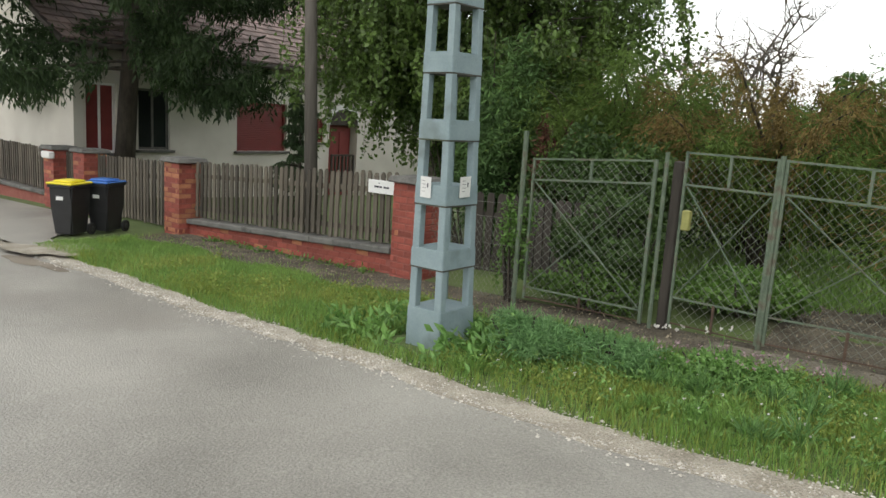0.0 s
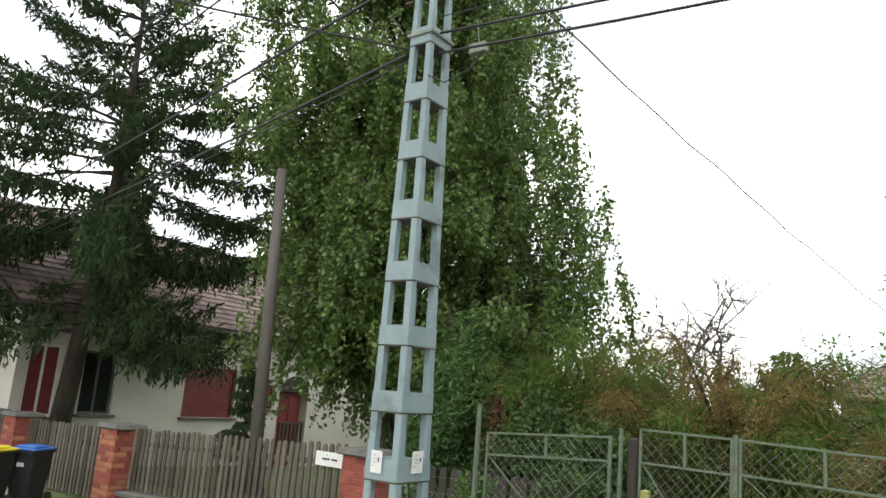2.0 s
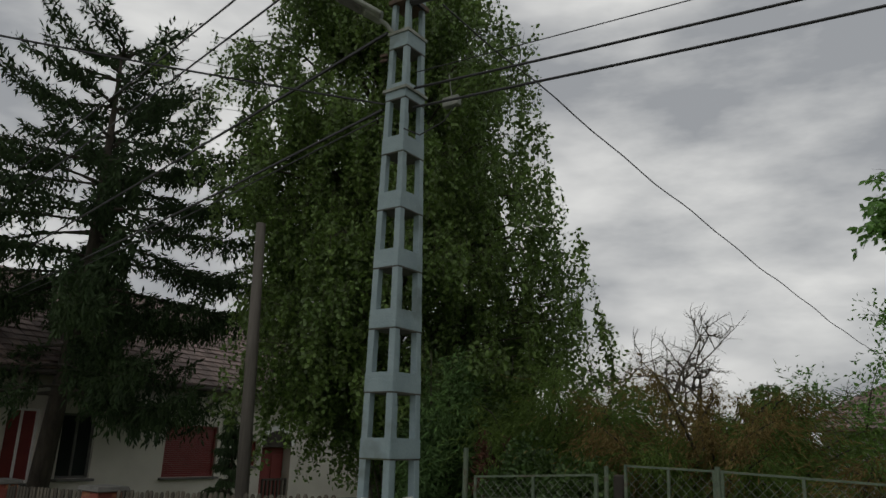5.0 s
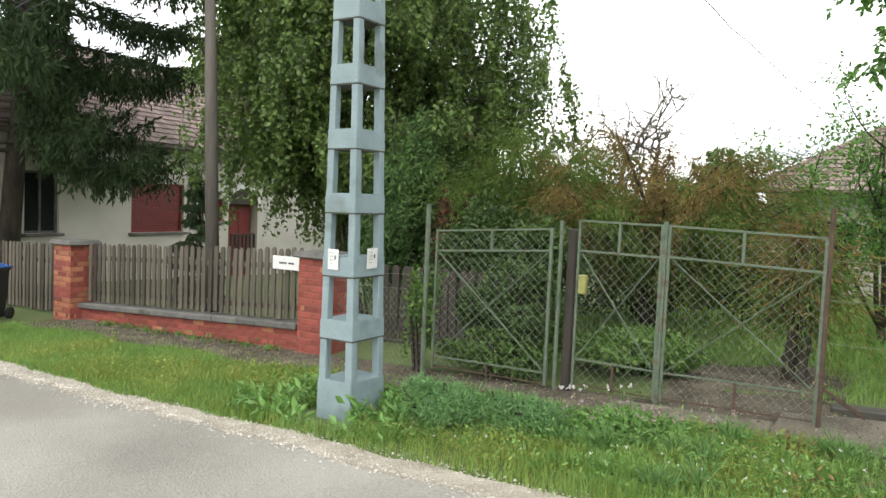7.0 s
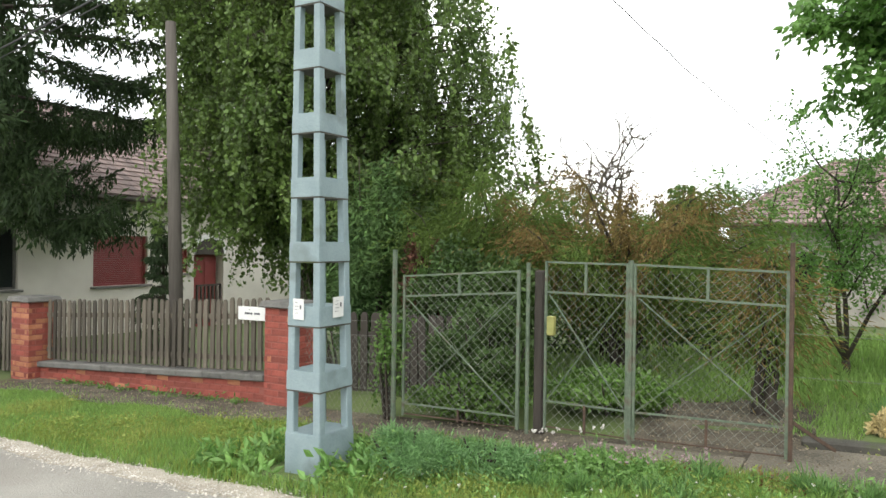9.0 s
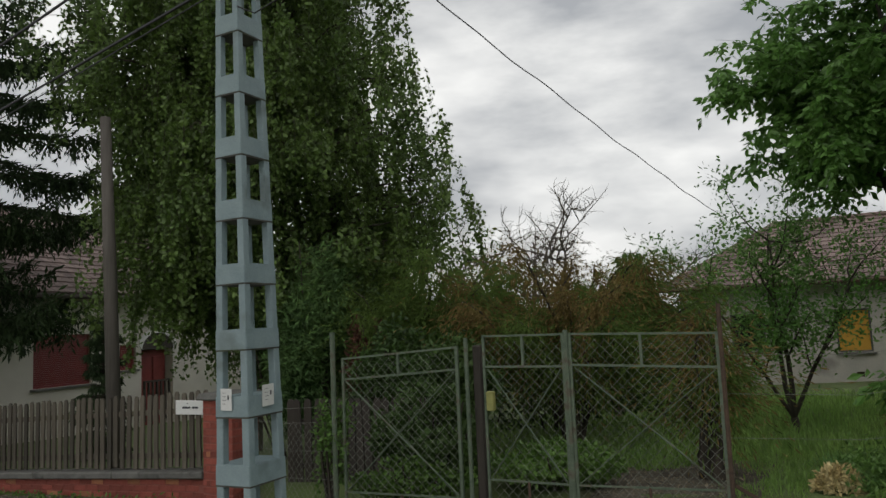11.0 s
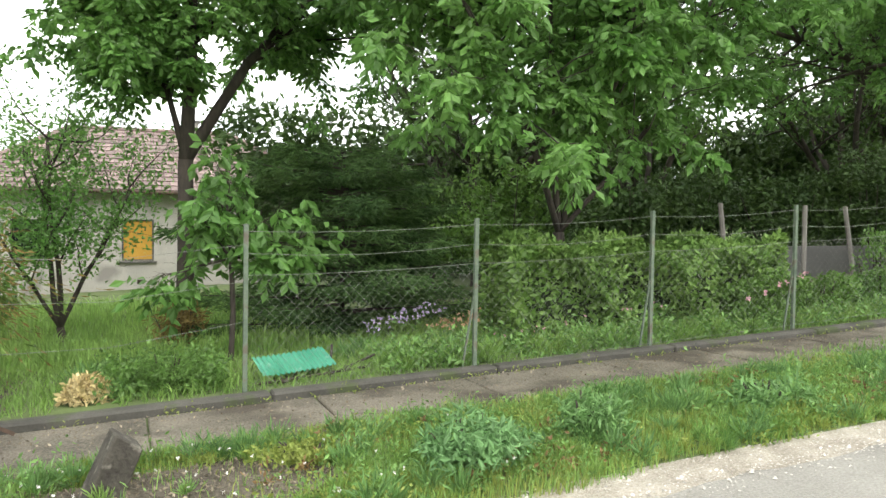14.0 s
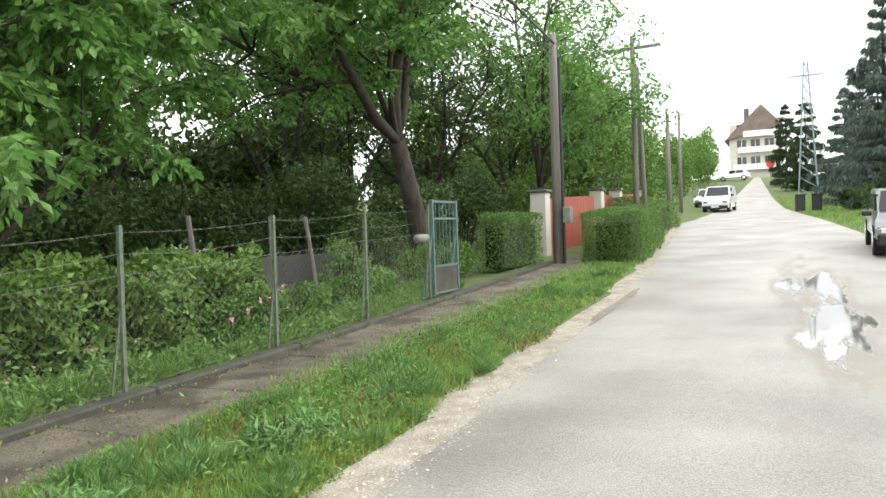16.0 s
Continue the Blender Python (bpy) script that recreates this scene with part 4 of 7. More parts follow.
def norway_spruce(label, x, y, lean, reach, seed):
    """An old spruce: bare inner boughs, dense outer twigs with hanging tassels, blunt top; reach: height against bough length."""
    rng = random.Random(seed)
    hs, rs_ = [q[0] for q in reach], [q[1] for q in reach]
    h = hs[-1]
    t = thing("spruce", label, "tree", pose(x, y, float(ground(x, y)) - 0.03))
    stem = lambda z: Vector((float(np.interp(z, [0, h * 0.5, h], [0, lean, lean * 0.85])), 0, z))
    part("trunk", one_tube([stem(z) for z in (-0.1, h * 0.25, h * 0.5, h * 0.75, h)], [0.23, 0.18, 0.13, 0.08, 0.012], 9), BARK, t, smooth=True)
    at, dirs = [], []
    tip = lambda v: (v.x, v.y, v.z)

    def twig(p, d, n, step):
        for q in range(n):
            at.append(tip(p + d * step * q + Vector((rng.gauss(0, 0.025), rng.gauss(0, 0.025), rng.gauss(0, 0.02)))))
            dirs.append(tip(d + Vector((rng.gauss(0, 0.45), rng.gauss(0, 0.45), rng.gauss(0, 0.35)))))

    z = hs[0]
    while z < h - 0.15:
        r0, top = float(np.interp(z, hs, rs_)), z / h
        a0 = rng.uniform(0, 6.28)
        n = 6
        for i in range(n):
            a = a0 + 6.28 * i / n + rng.gauss(0, 0.25)
            r = r0 * rng.uniform(0.62, 1.12)
            out = Vector((math.cos(a), math.sin(a), 0))
            side = Vector((-out.y, out.x, 0))
            rise = 0.6 * max(0.0, top - 0.5)
            sag = 0.42 * (1 - top) + 0.08
            base = stem(z + rng.gauss(0, 0.12))
            pts = [base + out * r * u + Vector((0, 0, r * (rise * u - sag * u * u + (sag * 0.75 + 0.1) * u ** 4))) + side * r * 0.05 * math.sin(u * 4 + i) for u in np.linspace(0, 1, 8)]
            part("bough", one_tube(pts, [0.03 + 0.008 * r, 0.03, 0.026, 0.022, 0.017, 0.013, 0.008, 0.004], 5, cap=False), BARK, t)
            u = 0.16 if top < 0.7 else 0.05
            while u < 1.0:
                k = min(int(u * 7), 6)
                p = pts[k].lerp(pts[k + 1], u * 7 - k)
                along = (pts[k + 1] - pts[k]).normalized()
                full = min(1.0, (u - 0.1) / 0.35)
                for w in (-1, 1):
                    if rng.random() < 0.25 + 0.75 * full:
                        ln = (0.1 + 0.17 * r * (1 - u * 0.75)) * rng.uniform(0.6, 1.2) * (0.5 + 0.5 * full)
                        d = (side * w * 0.8 + along * 0.7 + Vector((0, 0, rng.gauss(-0.05, 0.12)))).normalized()
                        m = max(3, int(ln / 0.05))
                        twig(p, d, m, ln / m)
                        for _ in range(1 + (ln > 0.28)):
                            hang = rng.uniform(0.1, 0.8) * max(0.12, 1.05 - top) * (0.4 + 0.6 * full) * min(1.0, r / 2.2)
                            m = max(3, int(hang / 0.04))
                            twig(p + d * ln * rng.uniform(0.3, 1.0), Vector((rng.gauss(0, 0.08), rng.gauss(0, 0.08), -1)), m, hang / m)
                twig(p, (along + Vector((0, 0, 0.1))).normalized(), 2, 0.05)
                u += 0.085 / r
            twig(pts[-1], (out + Vector((0, 0, 0.7))).normalized(), 5, 0.05)
        z += rng.uniform(0.42, 0.68)
    leaf_mesh("needles", np.array(at), 0.16, SPRUCELEAF, t, aspect=0.3, along=np.array(dirs) * 1.5, spread=0.5)["kind"] = "stuff"
    return t


def spruce(name, label, x, y, h, radius, seed, leaf=None, first=1.2, droop=0.5, twig=0.34, dens=1.0, group="", category="tree", power=0.85, clumps=16, fall=0.85, whorl=6, ragged=0.03):
    """A conifer: straight stem, whorls of arching boughs hung with drooping twigs."""
    rng = random.Random(seed)
    t = thing(name, label, category, pose(x, y, float(ground(x, y)) - 0.03), group)
    part("trunk", one_tube([(0, 0, -0.1), (0.03, 0, h * 0.4), (0, 0.02, h)], [h * 0.018, h * 0.012, 0.01], 9), BARK, t, smooth=True)
    at, dirs, big = [], [], h > 6
    z = first
    while z < h * 0.98:
        r = radius * (1 - z / h) ** power * rng.uniform(0.75, 1.1) + 0.12
        n = whorl
        a0 = rng.uniform(0, 6.28)
        for i in range(n):
            a = a0 + 6.28 * i / n + rng.gauss(0, 0.3)
            rr = r * rng.uniform(0.55, 1.15)
            zz = z + rng.gauss(0, 0.1)
            out = Vector((math.cos(a), math.sin(a), 0))
            pts = [Vector((0, 0, zz)) + out * rr * s + Vector((0, 0, rr * (0.1 * s - droop * 1.3 * s * s + droop * s ** 3))) for s in (0, 0.2, 0.4, 0.6, 0.8, 1.0)]
            bm = one_tube(pts, [0.012 + 0.012 * rr, 0.01 + 0.009 * rr, 0.014, 0.01, 0.007, 0.004], 4, cap=False)
            part("bough", bm, BARK, t)
            m = int(clumps * rr * dens) + 4
            for _ in range(m):
                u = rng.uniform(0.1, 1.0) ** 0.7
                s = u * 5
                k = min(int(s), 4)
                p = pts[k].lerp(pts[k + 1], s - k)
                side = Vector((-out.y, out.x, 0)) * rng.gauss(0, (0.14 * rr + 0.04) * (1.05 - u * 0.6))
                p = p + side
                hang = rng.uniform(0.1, 0.7) * min(rr, 1.6) * droop * 1.6
                q_n = 6 + int(hang * 16)
                lean = out * rng.uniform(0.0, 0.25) + side * 0.3
                for q in range(q_n):
                    f = q / q_n
                    at.append(p + lean * hang * f + Vector((rng.gauss(0, ragged), rng.gauss(0, ragged), -hang * f + rng.gauss(0, 0.02))))
                    dirs.append(out * 0.35 + side * 0.5 + Vector((rng.gauss(0, 0.35), rng.gauss(0, 0.35), -fall)))
        z += rng.uniform(0.5, 0.85) if big else rng.uniform(0.13, 0.22)
    leaf_mesh("needles", np.array([list(p) for p in at]), twig, leaf or SPRUCELEAF, t, aspect=0.17, along=np.array([list(p) for p in dirs]) * 1.6, spread=0.5)["kind"] = "stuff"
    return t


def weeping_birch(x, y, h, seed):
    """A birch with arching limbs; clumps of hanging strands close-set with leaves leave gaps between them."""
    rng = random.Random(seed)
    t = thing("weeping_birch", "tall weeping birch with long hanging leafy strands", "tree", pose(x, y, float(ground(x, y)) - 0.03))
    stem = lambda z: Vector((0.12 * math.sin(z * 0.5), 0.05 * z / h, z))
    part("trunk", one_tube([stem(h * k / 6) - Vector((0, 0, 0.1 * (k == 0))) for k in range(7)], [0.2, 0.17, 0.14, 0.11, 0.08, 0.05, 0.015], 10), BARK_PALE, t, smooth=True)
    sm = bmesh.new()
    leaves = []
    # crown radius by height towards the lower street (west) and up the street (east)
    west = lambda z: float(np.interp(z, [2.5, 4.5, 6.5, 9.0, 10.2, 10.9, 11.6], [1.8, 2.7, 3.7, 4.5, 3.9, 2.3, 0.6]))
    east = lambda z: float(np.interp(z, [2.0, 4.2, 5.5, 7.3, 9.2, 10.6, 11.6], [3.0, 3.5, 3.6, 3.6, 2.7, 1.6, 0.6]))
    for i in range(270):
        z = rng.uniform(h * 0.82, h) if i < 25 else rng.uniform(2.4, 7.5) if i > 215 else rng.uniform(2.6, h)
        a = rng.uniform(-1.5, 1.5) if i > 215 else rng.uniform(0, 6.28)
        c, sn = math.cos(a), math.sin(a)
        r = (east(z) * max(c, 0) ** 2 + west(z) * max(-c, 0) ** 2 + min(east(z), west(z), 2.7 if sn > 0 else 2.1) * sn * sn) * rng.uniform(0.5, 1.02)
        out = Vector((c, sn, 0))
        root = stem(max(1.2, z - 0.55 * r - 0.3))
        tip = stem(z) + out * r
        pts = [root.lerp(tip, u) + Vector((0, 0, 0.22 * r * math.sin(math.pi * u) ** 1.2)) for u in (0, 0.25, 0.5, 0.75, 0.9, 1.0)]
        part("limb", one_tube(pts, [0.04, 0.032, 0.024, 0.015, 0.009, 0.005], 5, cap=False), BARK, t, smooth=True)
        for j in range(6):
            u = (0.35, 0.55, 0.72, 0.86, 0.95, 1.0)[j] * 0.999
            k = [q for q in range(5) if u >= (0, 0.25, 0.5, 0.75, 0.9)[q]][-1]
            lo, hi = (0, 0.25, 0.5, 0.75, 0.9, 1.0)[k:k + 2]
            p0 = pts[k].lerp(pts[k + 1], (u - lo) / (hi - lo))
            end = p0 + Vector((rng.gauss(0, 0.3), rng.gauss(0, 0.3), rng.gauss(0.08, 0.16))) + out * 0.15
            tube(sm, [p0, end], [0.007, 0.004], 3, cap=False)
            floor = 3.3 if end.x < -1.9 else 2.1 if end.x < -0.9 else 1.3 if end.x < 2.5 else 2.9
            drop = rng.uniform(0.35, 1.25)
            for _ in range(5):
                p = end + Vector((rng.gauss(0, 0.13), rng.gauss(0, 0.13), rng.gauss(0, 0.1)))
                ln = max(0.12, min(drop * rng.uniform(0.6, 1.2), p.z - floor))
                sway = Vector((rng.gauss(0, 0.07), rng.gauss(0, 0.07), 0)) + out * 0.08
                q = p + sway * ln - Vector((0, 0, ln))
                tube(sm, [p, q], [0.003, 0.0015], 3, cap=False)
                for _ in range(int(ln * 42) + 9):
                    c3 = p.lerp(q, rng.random())
                    leaves.append((c3.x + rng.gauss(0, 0.045), c3.y + rng.gauss(0, 0.045), c3.z + rng.gauss(0, 0.04)))
    part("twigwork", sm, BARK, t)["kind"] = "stuff"
    leaf_mesh("foliage", leaves, 0.085, BIRCHLEAF, t, aspect=0.66, droop=0.8)["kind"] = "stuff"
    return t


def tamarisk(name, label, x, y, h, radius, seed, tones, low=0.42, stems=34, sprays=85, share=0.4):
    """A feathery arching shrub."""
    rng = random.Random(seed)
    t = thing(name, label, "shrub", pose(x, y, float(ground(x, y)) - 0.03))
    pts_by = [[] for _ in tones]
    dir_by = [[] for _ in tones]
    for i in range(stems):
        a = rng.uniform(0, 6.28)
        r = radius * rng.uniform(0.2, 1.05)
        top = h * rng.uniform(0.6, 1.0)
        out = Vector((math.cos(a), math.sin(a), 0))
        pts = [out * r * s ** 1.3 + Vector((rng.gauss(0, 0.05), rng.gauss(0, 0.05), top * (1.55 * s - 0.62 * s * s))) for s in np.linspace(0, 1, 7)]
        part("stem", one_tube(pts, [0.05, 0.042, 0.034, 0.026, 0.018, 0.011, 0.004], 5, cap=False), BARK, t, smooth=True)
        k = 0 if rng.random() < share and top > h * 0.7 else len(tones) - 1
        for _ in range(sprays):
            s = rng.uniform(low, 1) * 6
            j = min(int(s), 5)
            p = pts[j].lerp(pts[j + 1], s - j)
            d = Vector((rng.gauss(0, 0.6), rng.gauss(0, 0.6), rng.gauss(-0.1, 0.4))) + out * 0.5
            ln = rng.uniform(0.25, 0.6)
            for q in range(15):
                c = p + d * ln * q / 14 - Vector((0, 0, 0.35 * ln * (q / 14) ** 2))
                pts_by[k].append((c.x + rng.gauss(0, 0.03), c.y + rng.gauss(0, 0.03), c.z + rng.gauss(0, 0.03)))
                dir_by[k].append(tuple(d * 0.8 - Vector((0, 0, 0.5))))
    for k, m in enumerate(tones):
        if pts_by[k]:
            leaf_mesh("foliage", np.array(pts_by[k]), 0.085, m, t, aspect=0.16, along=np.array(dir_by[k]), spread=0.7)
    return t


def bare_tree(x, y, h, seed, label, spread=0.5):
    rng = random.Random(seed)
    t = thing("bare_tree", label, "tree", pose(x, y, float(ground(x, y))))

    def grow(bm, p, d, ln, r, depth):
        pts, dd = limb_path(rng, p, d, ln, 0.2, 5, 0.03)
        tube(bm, pts, [r, r * 0.88, r * 0.76, r * 0.64, r * 0.52, r * 0.4], 4, cap=False)
        if depth:
            for i in range(1, 6):
                for _ in range(2):
                    grow(bm, pts[i], dd * 0.6 + Vector((rng.gauss(0, spread), rng.gauss(0, spread), rng.gauss(0.1, 0.4))), ln * rng.uniform(0.25, 0.5), r * 0.45, depth - 1)

    for k in range(4):
        bm = bmesh.new()
        grow(bm, Vector((0, 0, 0)), (rng.gauss(0, 0.3), rng.gauss(0, 0.2), 1), h * rng.uniform(0.6, 0.85), 0.06, 3)
        part("limb", bm, BARK_PALE, t)["kind"] = "stuff"
    return t


def bush(name, label, x, y, rx, ry, h, leaf, size, count, seed, category="bush", z=None, box_form=False, aspect=0.5, loose=1.0):
    """A leafy mass of clumps on stems; box_form: clipped to a block."""
    rng = np.random.default_rng(seed)
    t = thing(name, label, category, pose(x, y, float(ground(x, y)) if z is None else z))
    r2 = random.Random(seed)
    for i in range(6):
        a = r2.uniform(0, 6.28)
        q = Vector((rx * 0.75 * math.cos(a) * r2.random(), ry * 0.75 * math.sin(a) * r2.random(), h * r2.uniform(0.6, 0.9)))
        part("stem", one_tube([(q.x * 0.3, q.y * 0.3, -0.05), (q.x * 0.7, q.y * 0.7, q.z * 0.5), q], [0.02, 0.014, 0.006], 4, cap=False), BARK, t)
    if box_form:
        # solid near-black box: the shade between the hedge leaves, put in as colour
        core = mat("hedge_shade_core", (0.012, 0.02, 0.007), (0.03, 0.042, 0.014), 0.95, 6, 40, 1.0)
        part("shade_block", one_box(-rx * 0.93, rx * 0.93, -ry * (0.62 - 0.06 * loose), ry * (0.62 - 0.06 * loose), 0.02, h * (0.84 - 0.04 * loose), bevel=0.05), core, t, "near-black block painting the shade inside the hedge")
        u = rng.uniform(-1, 1, (count, 3))
        ax = rng.integers(0, 3, count)
        keep = rng.random(count) < 0.85
        for k in range(3):
            sel = (ax == k) & keep
            u[sel, k] = np.sign(u[sel, k]) * (1 - np.abs(rng.normal(0, 0.04, sel.sum())))
        u[:, 2] = (np.abs(u[:, 2]))
        bump = loose * (0.03 * np.sin(u[:, 0] * rx * 5 + u[:, 2] * 4) + 0.03 * np.sin(u[:, 1] * ry * 7 + u[:, 0] * rx * 2.3))
        at = u * np.array([rx, ry, h]) + bump[:, None] * np.array([0.5, 1, 0.8])
    else:
        k = 26
        c = rng.normal(size=(k, 3))
        c /= np.linalg.norm(c, axis=1)[:, None]
        c *= rng.uniform(0.35, 0.8, k)[:, None]
        rad = rng.uniform(0.22, 0.42, k)
        which = rng.integers(0, k, count)
        d = rng.normal(size=(count, 3))
        d /= np.linalg.norm(d, axis=1)[:, None]
        u = c[which] + d * (rad[which] * rng.uniform(0.55, 1.08, count))[:, None]
        at = np.stack([u[:, 0] * rx, u[:, 1] * ry, h * 0.5 + u[:, 2] * h * 0.5], 1)
        at[:, 2] = np.abs(at[:, 2])
    leaf_mesh("foliage", at, size, leaf, t, aspect=aspect, droop=0.1)["kind"] = "stuff"
    return t


# ---- houses ----
def wall(length, height, thick, openings):
    """A wall along +x, outside at y = 0, with openings (x0, x1, z0, z1) cut through."""
    bm = bmesh.new()
    xs = sorted({0, length, *(o[0] for o in openings), *(o[1] for o in openings)})
    zs = sorted({0, height, *(o[2] for o in openings), *(o[3] for o in openings)})
    for a, b in zip(xs, xs[1:]):
        for c, d in zip(zs, zs[1:]):
            if not any(o[0] <= (a + b) / 2 <= o[1] and o[2] <= (c + d) / 2 <= o[3] for o in openings):
                box(bm, a, b, 0, thick, c, d)
    bmesh.ops.remove_doubles(bm, verts=bm.verts, dist=1e-4)
    seen = {}
    for f in list(bm.faces):
        key = tuple(round(v, 3) for v in f.calc_center_median())
        if key in seen:
            for g in (f, seen.pop(key)):
                if g.is_valid:
                    bm.faces.remove(g)
        else:
            seen[key] = f
    return bm


def roof_tiles(parent, quad, rows, cols, material=None, thick=0.025):
    """Overlapping tiles over a four-cornered slope (eave left, eave right, ridge right, ridge left), each a small tilted slab."""
    a, b, c, d = (Vector(v) for v in quad)
    up = (b - a).cross(d - a).normalized()
    v, f = [], []
    r = random.Random(3)
    for j in range(rows):
        t0, t1 = j / rows, min((j + 1.25) / rows, 1.0)
        e0, e1 = a.lerp(d, t0), b.lerp(c, t0)
        g0, g1 = a.lerp(d, t1), b.lerp(c, t1)
        n = max(2, round(cols * (e1 - e0).length / (b - a).length))
        for i in range(n):
            s0, s1 = i / n + 0.004 / cols * 10, (i + 1) / n - 0.004 / cols * 10
            h = thick * (1.7 + r.uniform(-0.25, 0.35))
            k = len(v)
            low = [e0.lerp(e1, s) for s in (s0, s1)]
            high = [g0.lerp(g1, s) for s in (s1, s0)]
            v += [low[0] + up * h, low[1] + up * h, high[0] + up * thick * 0.5, high[1] + up * thick * 0.5, low[0], low[1]]
            f += [(k, k + 1, k + 2, k + 3), (k + 4, k + 5, k + 1, k)]
    ob = raw("tiles", v, f, material or TILE, parent, "rows of weathered clay tiles")
    return tagged(ob, kind="stuff")


def window(parent, x0, x1, z0, z1, fill, y=0.1, frame=WHITEPAINT, sill=COPING, slats=0, cross=False):
    w = thing("window", "", "", None)
    w.parent = parent
    bm = bmesh.new()
    t = 0.05
    for q in ((x0, x0 + t, z0, z1), (x1 - t, x1, z0, z1), (x0 + t, x1 - t, z0, z0 + t), (x0 + t, x1 - t, z1 - t, z1)):
        box(bm, q[0], q[1], y - 0.03, y + 0.04, q[2], q[3])
    if cross:
        box(bm, (x0 + x1) / 2 - 0.025, (x0 + x1) / 2 + 0.025, y - 0.02, y + 0.03, z0 + t, z1 - t)
    part("window_frame", bm, frame, w)
    if slats:
        h = (z1 - z0 - 2 * t) / slats
        for i in range(slats):
            z = z0 + t + i * h
            part("slat", one_box(x0 + t, x1 - t, y + 0.0, y + 0.014, z + 0.004, z + h), fill, w)
    else:
        part("pane", one_box(x0 + t, x1 - t, y + 0.005, y + 0.015, z0 + t, z1 - t), fill, w)
    part("window_sill", one_box(x0 - 0.08, x1 + 0.08, -0.09, y - 0.031, z0 - 0.06, z0 - 0.004, bevel=0.01), sill, w)
    return w


def left_house():
    h = thing("house", "cream rendered house with red shutters and a tiled roof", "house", pose(-14.35, 7.55, -0.75, 0, 0, 95))
    Z = 0.75
    ops = [(0.25, 0.95, 0.55 + Z, 2.0 + Z), (1.45, 2.25, 0.62 + Z, 1.95 + Z), (4.15, 5.8, 0.6 + Z, 1.82 + Z), (6.7, 7.25, 0.85 + Z, 1.5 + Z), (7.45, 8.65, 0, 1.35 + Z)]
    part("wall", wall(12, 3.45, 0.35, ops), PLASTER, h)
    bm = bmesh.new()
    box(bm, 0, 12, 9.0, 9.3, 0, 3.45)
    part("wall", bm, PLASTER, h)
    for x in (0.002, 11.7):
        bm = bmesh.new()
        box(bm, x, x + 0.298, 0.35, 9.0, 0, 3.45)
        part("wall", bm, PLASTER, h)
    window(h, *ops[0], SHUTTER, cross=True)
    window(h, *ops[1], GLASS, cross=True, frame=COPING)
    window(h, *ops[2], SHUTTER, slats=24, frame=SHUTTER)
    window(h, *ops[3], SHUTTER, slats=12, frame=SHUTTER)
    # arched porch: a rounded head over the doorway and a recessed wooden door
    bm = bmesh.new()
    cx, r, zc = 8.05, 0.6, 1.35 + Z
    arc = [(cx + r * math.cos(a), zc + r * 0.75 * math.sin(a)) for a in np.linspace(0, math.pi, 13)]
    for (xa, za), (xb, zb) in zip(arc, arc[1:]):
        vs = [bm.verts.new((x, y, z)) for y in (-0.03, 0.1) for x, z in ((xa, za), (xb, zb), (xb + 0.1 * (xb - cx) / r, zb + 0.12), (xa + 0.1 * (xa - cx) / r, za + 0.12))]
        for q in ((0, 1, 2, 3), (7, 6, 5, 4), (0, 4, 5, 1), (3, 2, 6, 7), (1, 5, 6, 2), (0, 3, 7, 4)):
            bm.faces.new([vs[i] for i in q])
    part("arch_moulding", bm, WHITEPAINT, h)
    # no opening is cut here: a dark face on the wall paints the porch shadow
    bm = bmesh.new()
    fan = [bm.verts.new((x, -0.006, z)) for x, z in arc]
    bm.faces.new(fan)
    part("porch_shadow", bm, DARKWOOD, h, "flat dark panel painting the porch shadow under the arch")
    d = part("door", one_box(7.5, 8.6, 0.24, 0.3, 0.02, 1.33 + Z, bevel=0.01), SHUTTER, h, "dark red panelled front door")
    for x0 in (7.6, 8.1):
        for z0, z1 in ((0.3, 1.0), (1.15, 1.9)):
            part("door_panel", one_box(x0, x0 + 0.4, 0.215, 0.238, z0, z1, bevel=0.012), SHUTTER, d)
    roof = part("roof", bmesh.new(), TILE, h)
    bm = bmesh.new()
    e, rz, ry = 3.42, 6.3, 4.65
    for y0, y1 in ((-0.5, ry), (9.8, ry)):
        vs = [bm.verts.new(c) for c in ((-0.5, y0, e), (12.5, y0, e), (12.5, y1, rz), (-0.5, y1, rz))]
        vt = [bm.verts.new((v.co.x, v.co.y, v.co.z + 0.1)) for v in vs]
        bm.faces.new(vs)
        bm.faces.new(vt)
        for i in range(4):
            bm.faces.new((vs[i], vs[(i + 1) % 4], vt[(i + 1) % 4], vt[i]))
    part("roof_deck", bm, DARKWOOD, roof)
    for x in (0.0, 11.7):
        bm = bmesh.new()
        ends = [[bm.verts.new(c) for c in ((u, 0.1, 3.452), (u, 9.2, 3.452), (u, ry, rz))] for u in (x, x + 0.3)]
        for q in (ends[0], ends[1], *([ends[0][i], ends[0][(i + 1) % 3], ends[1][(i + 1) % 3], ends[1][i]] for i in range(3))):
            bm.faces.new(q)
        part("gable", bm, PLASTER, h)
    roof_tiles(roof, ((-0.5, -0.55, e + 0.1), (12.5, -0.55, e + 0.1), (12.5, ry, rz + 0.11), (-0.5, ry, rz + 0.11)), 20, 52)
    part("gutter", one_tube([(-0.5, -0.58, e + 0.03), (12.5, -0.58, e + 0.03)], 0.055, 8), DARKWOOD, h)
    part("railing", one_bar((6.6, -0.9, 0.95 + 0.35), (7.5, -0.9, 0.95 + 0.35), 0.05), DARKWOOD, h)
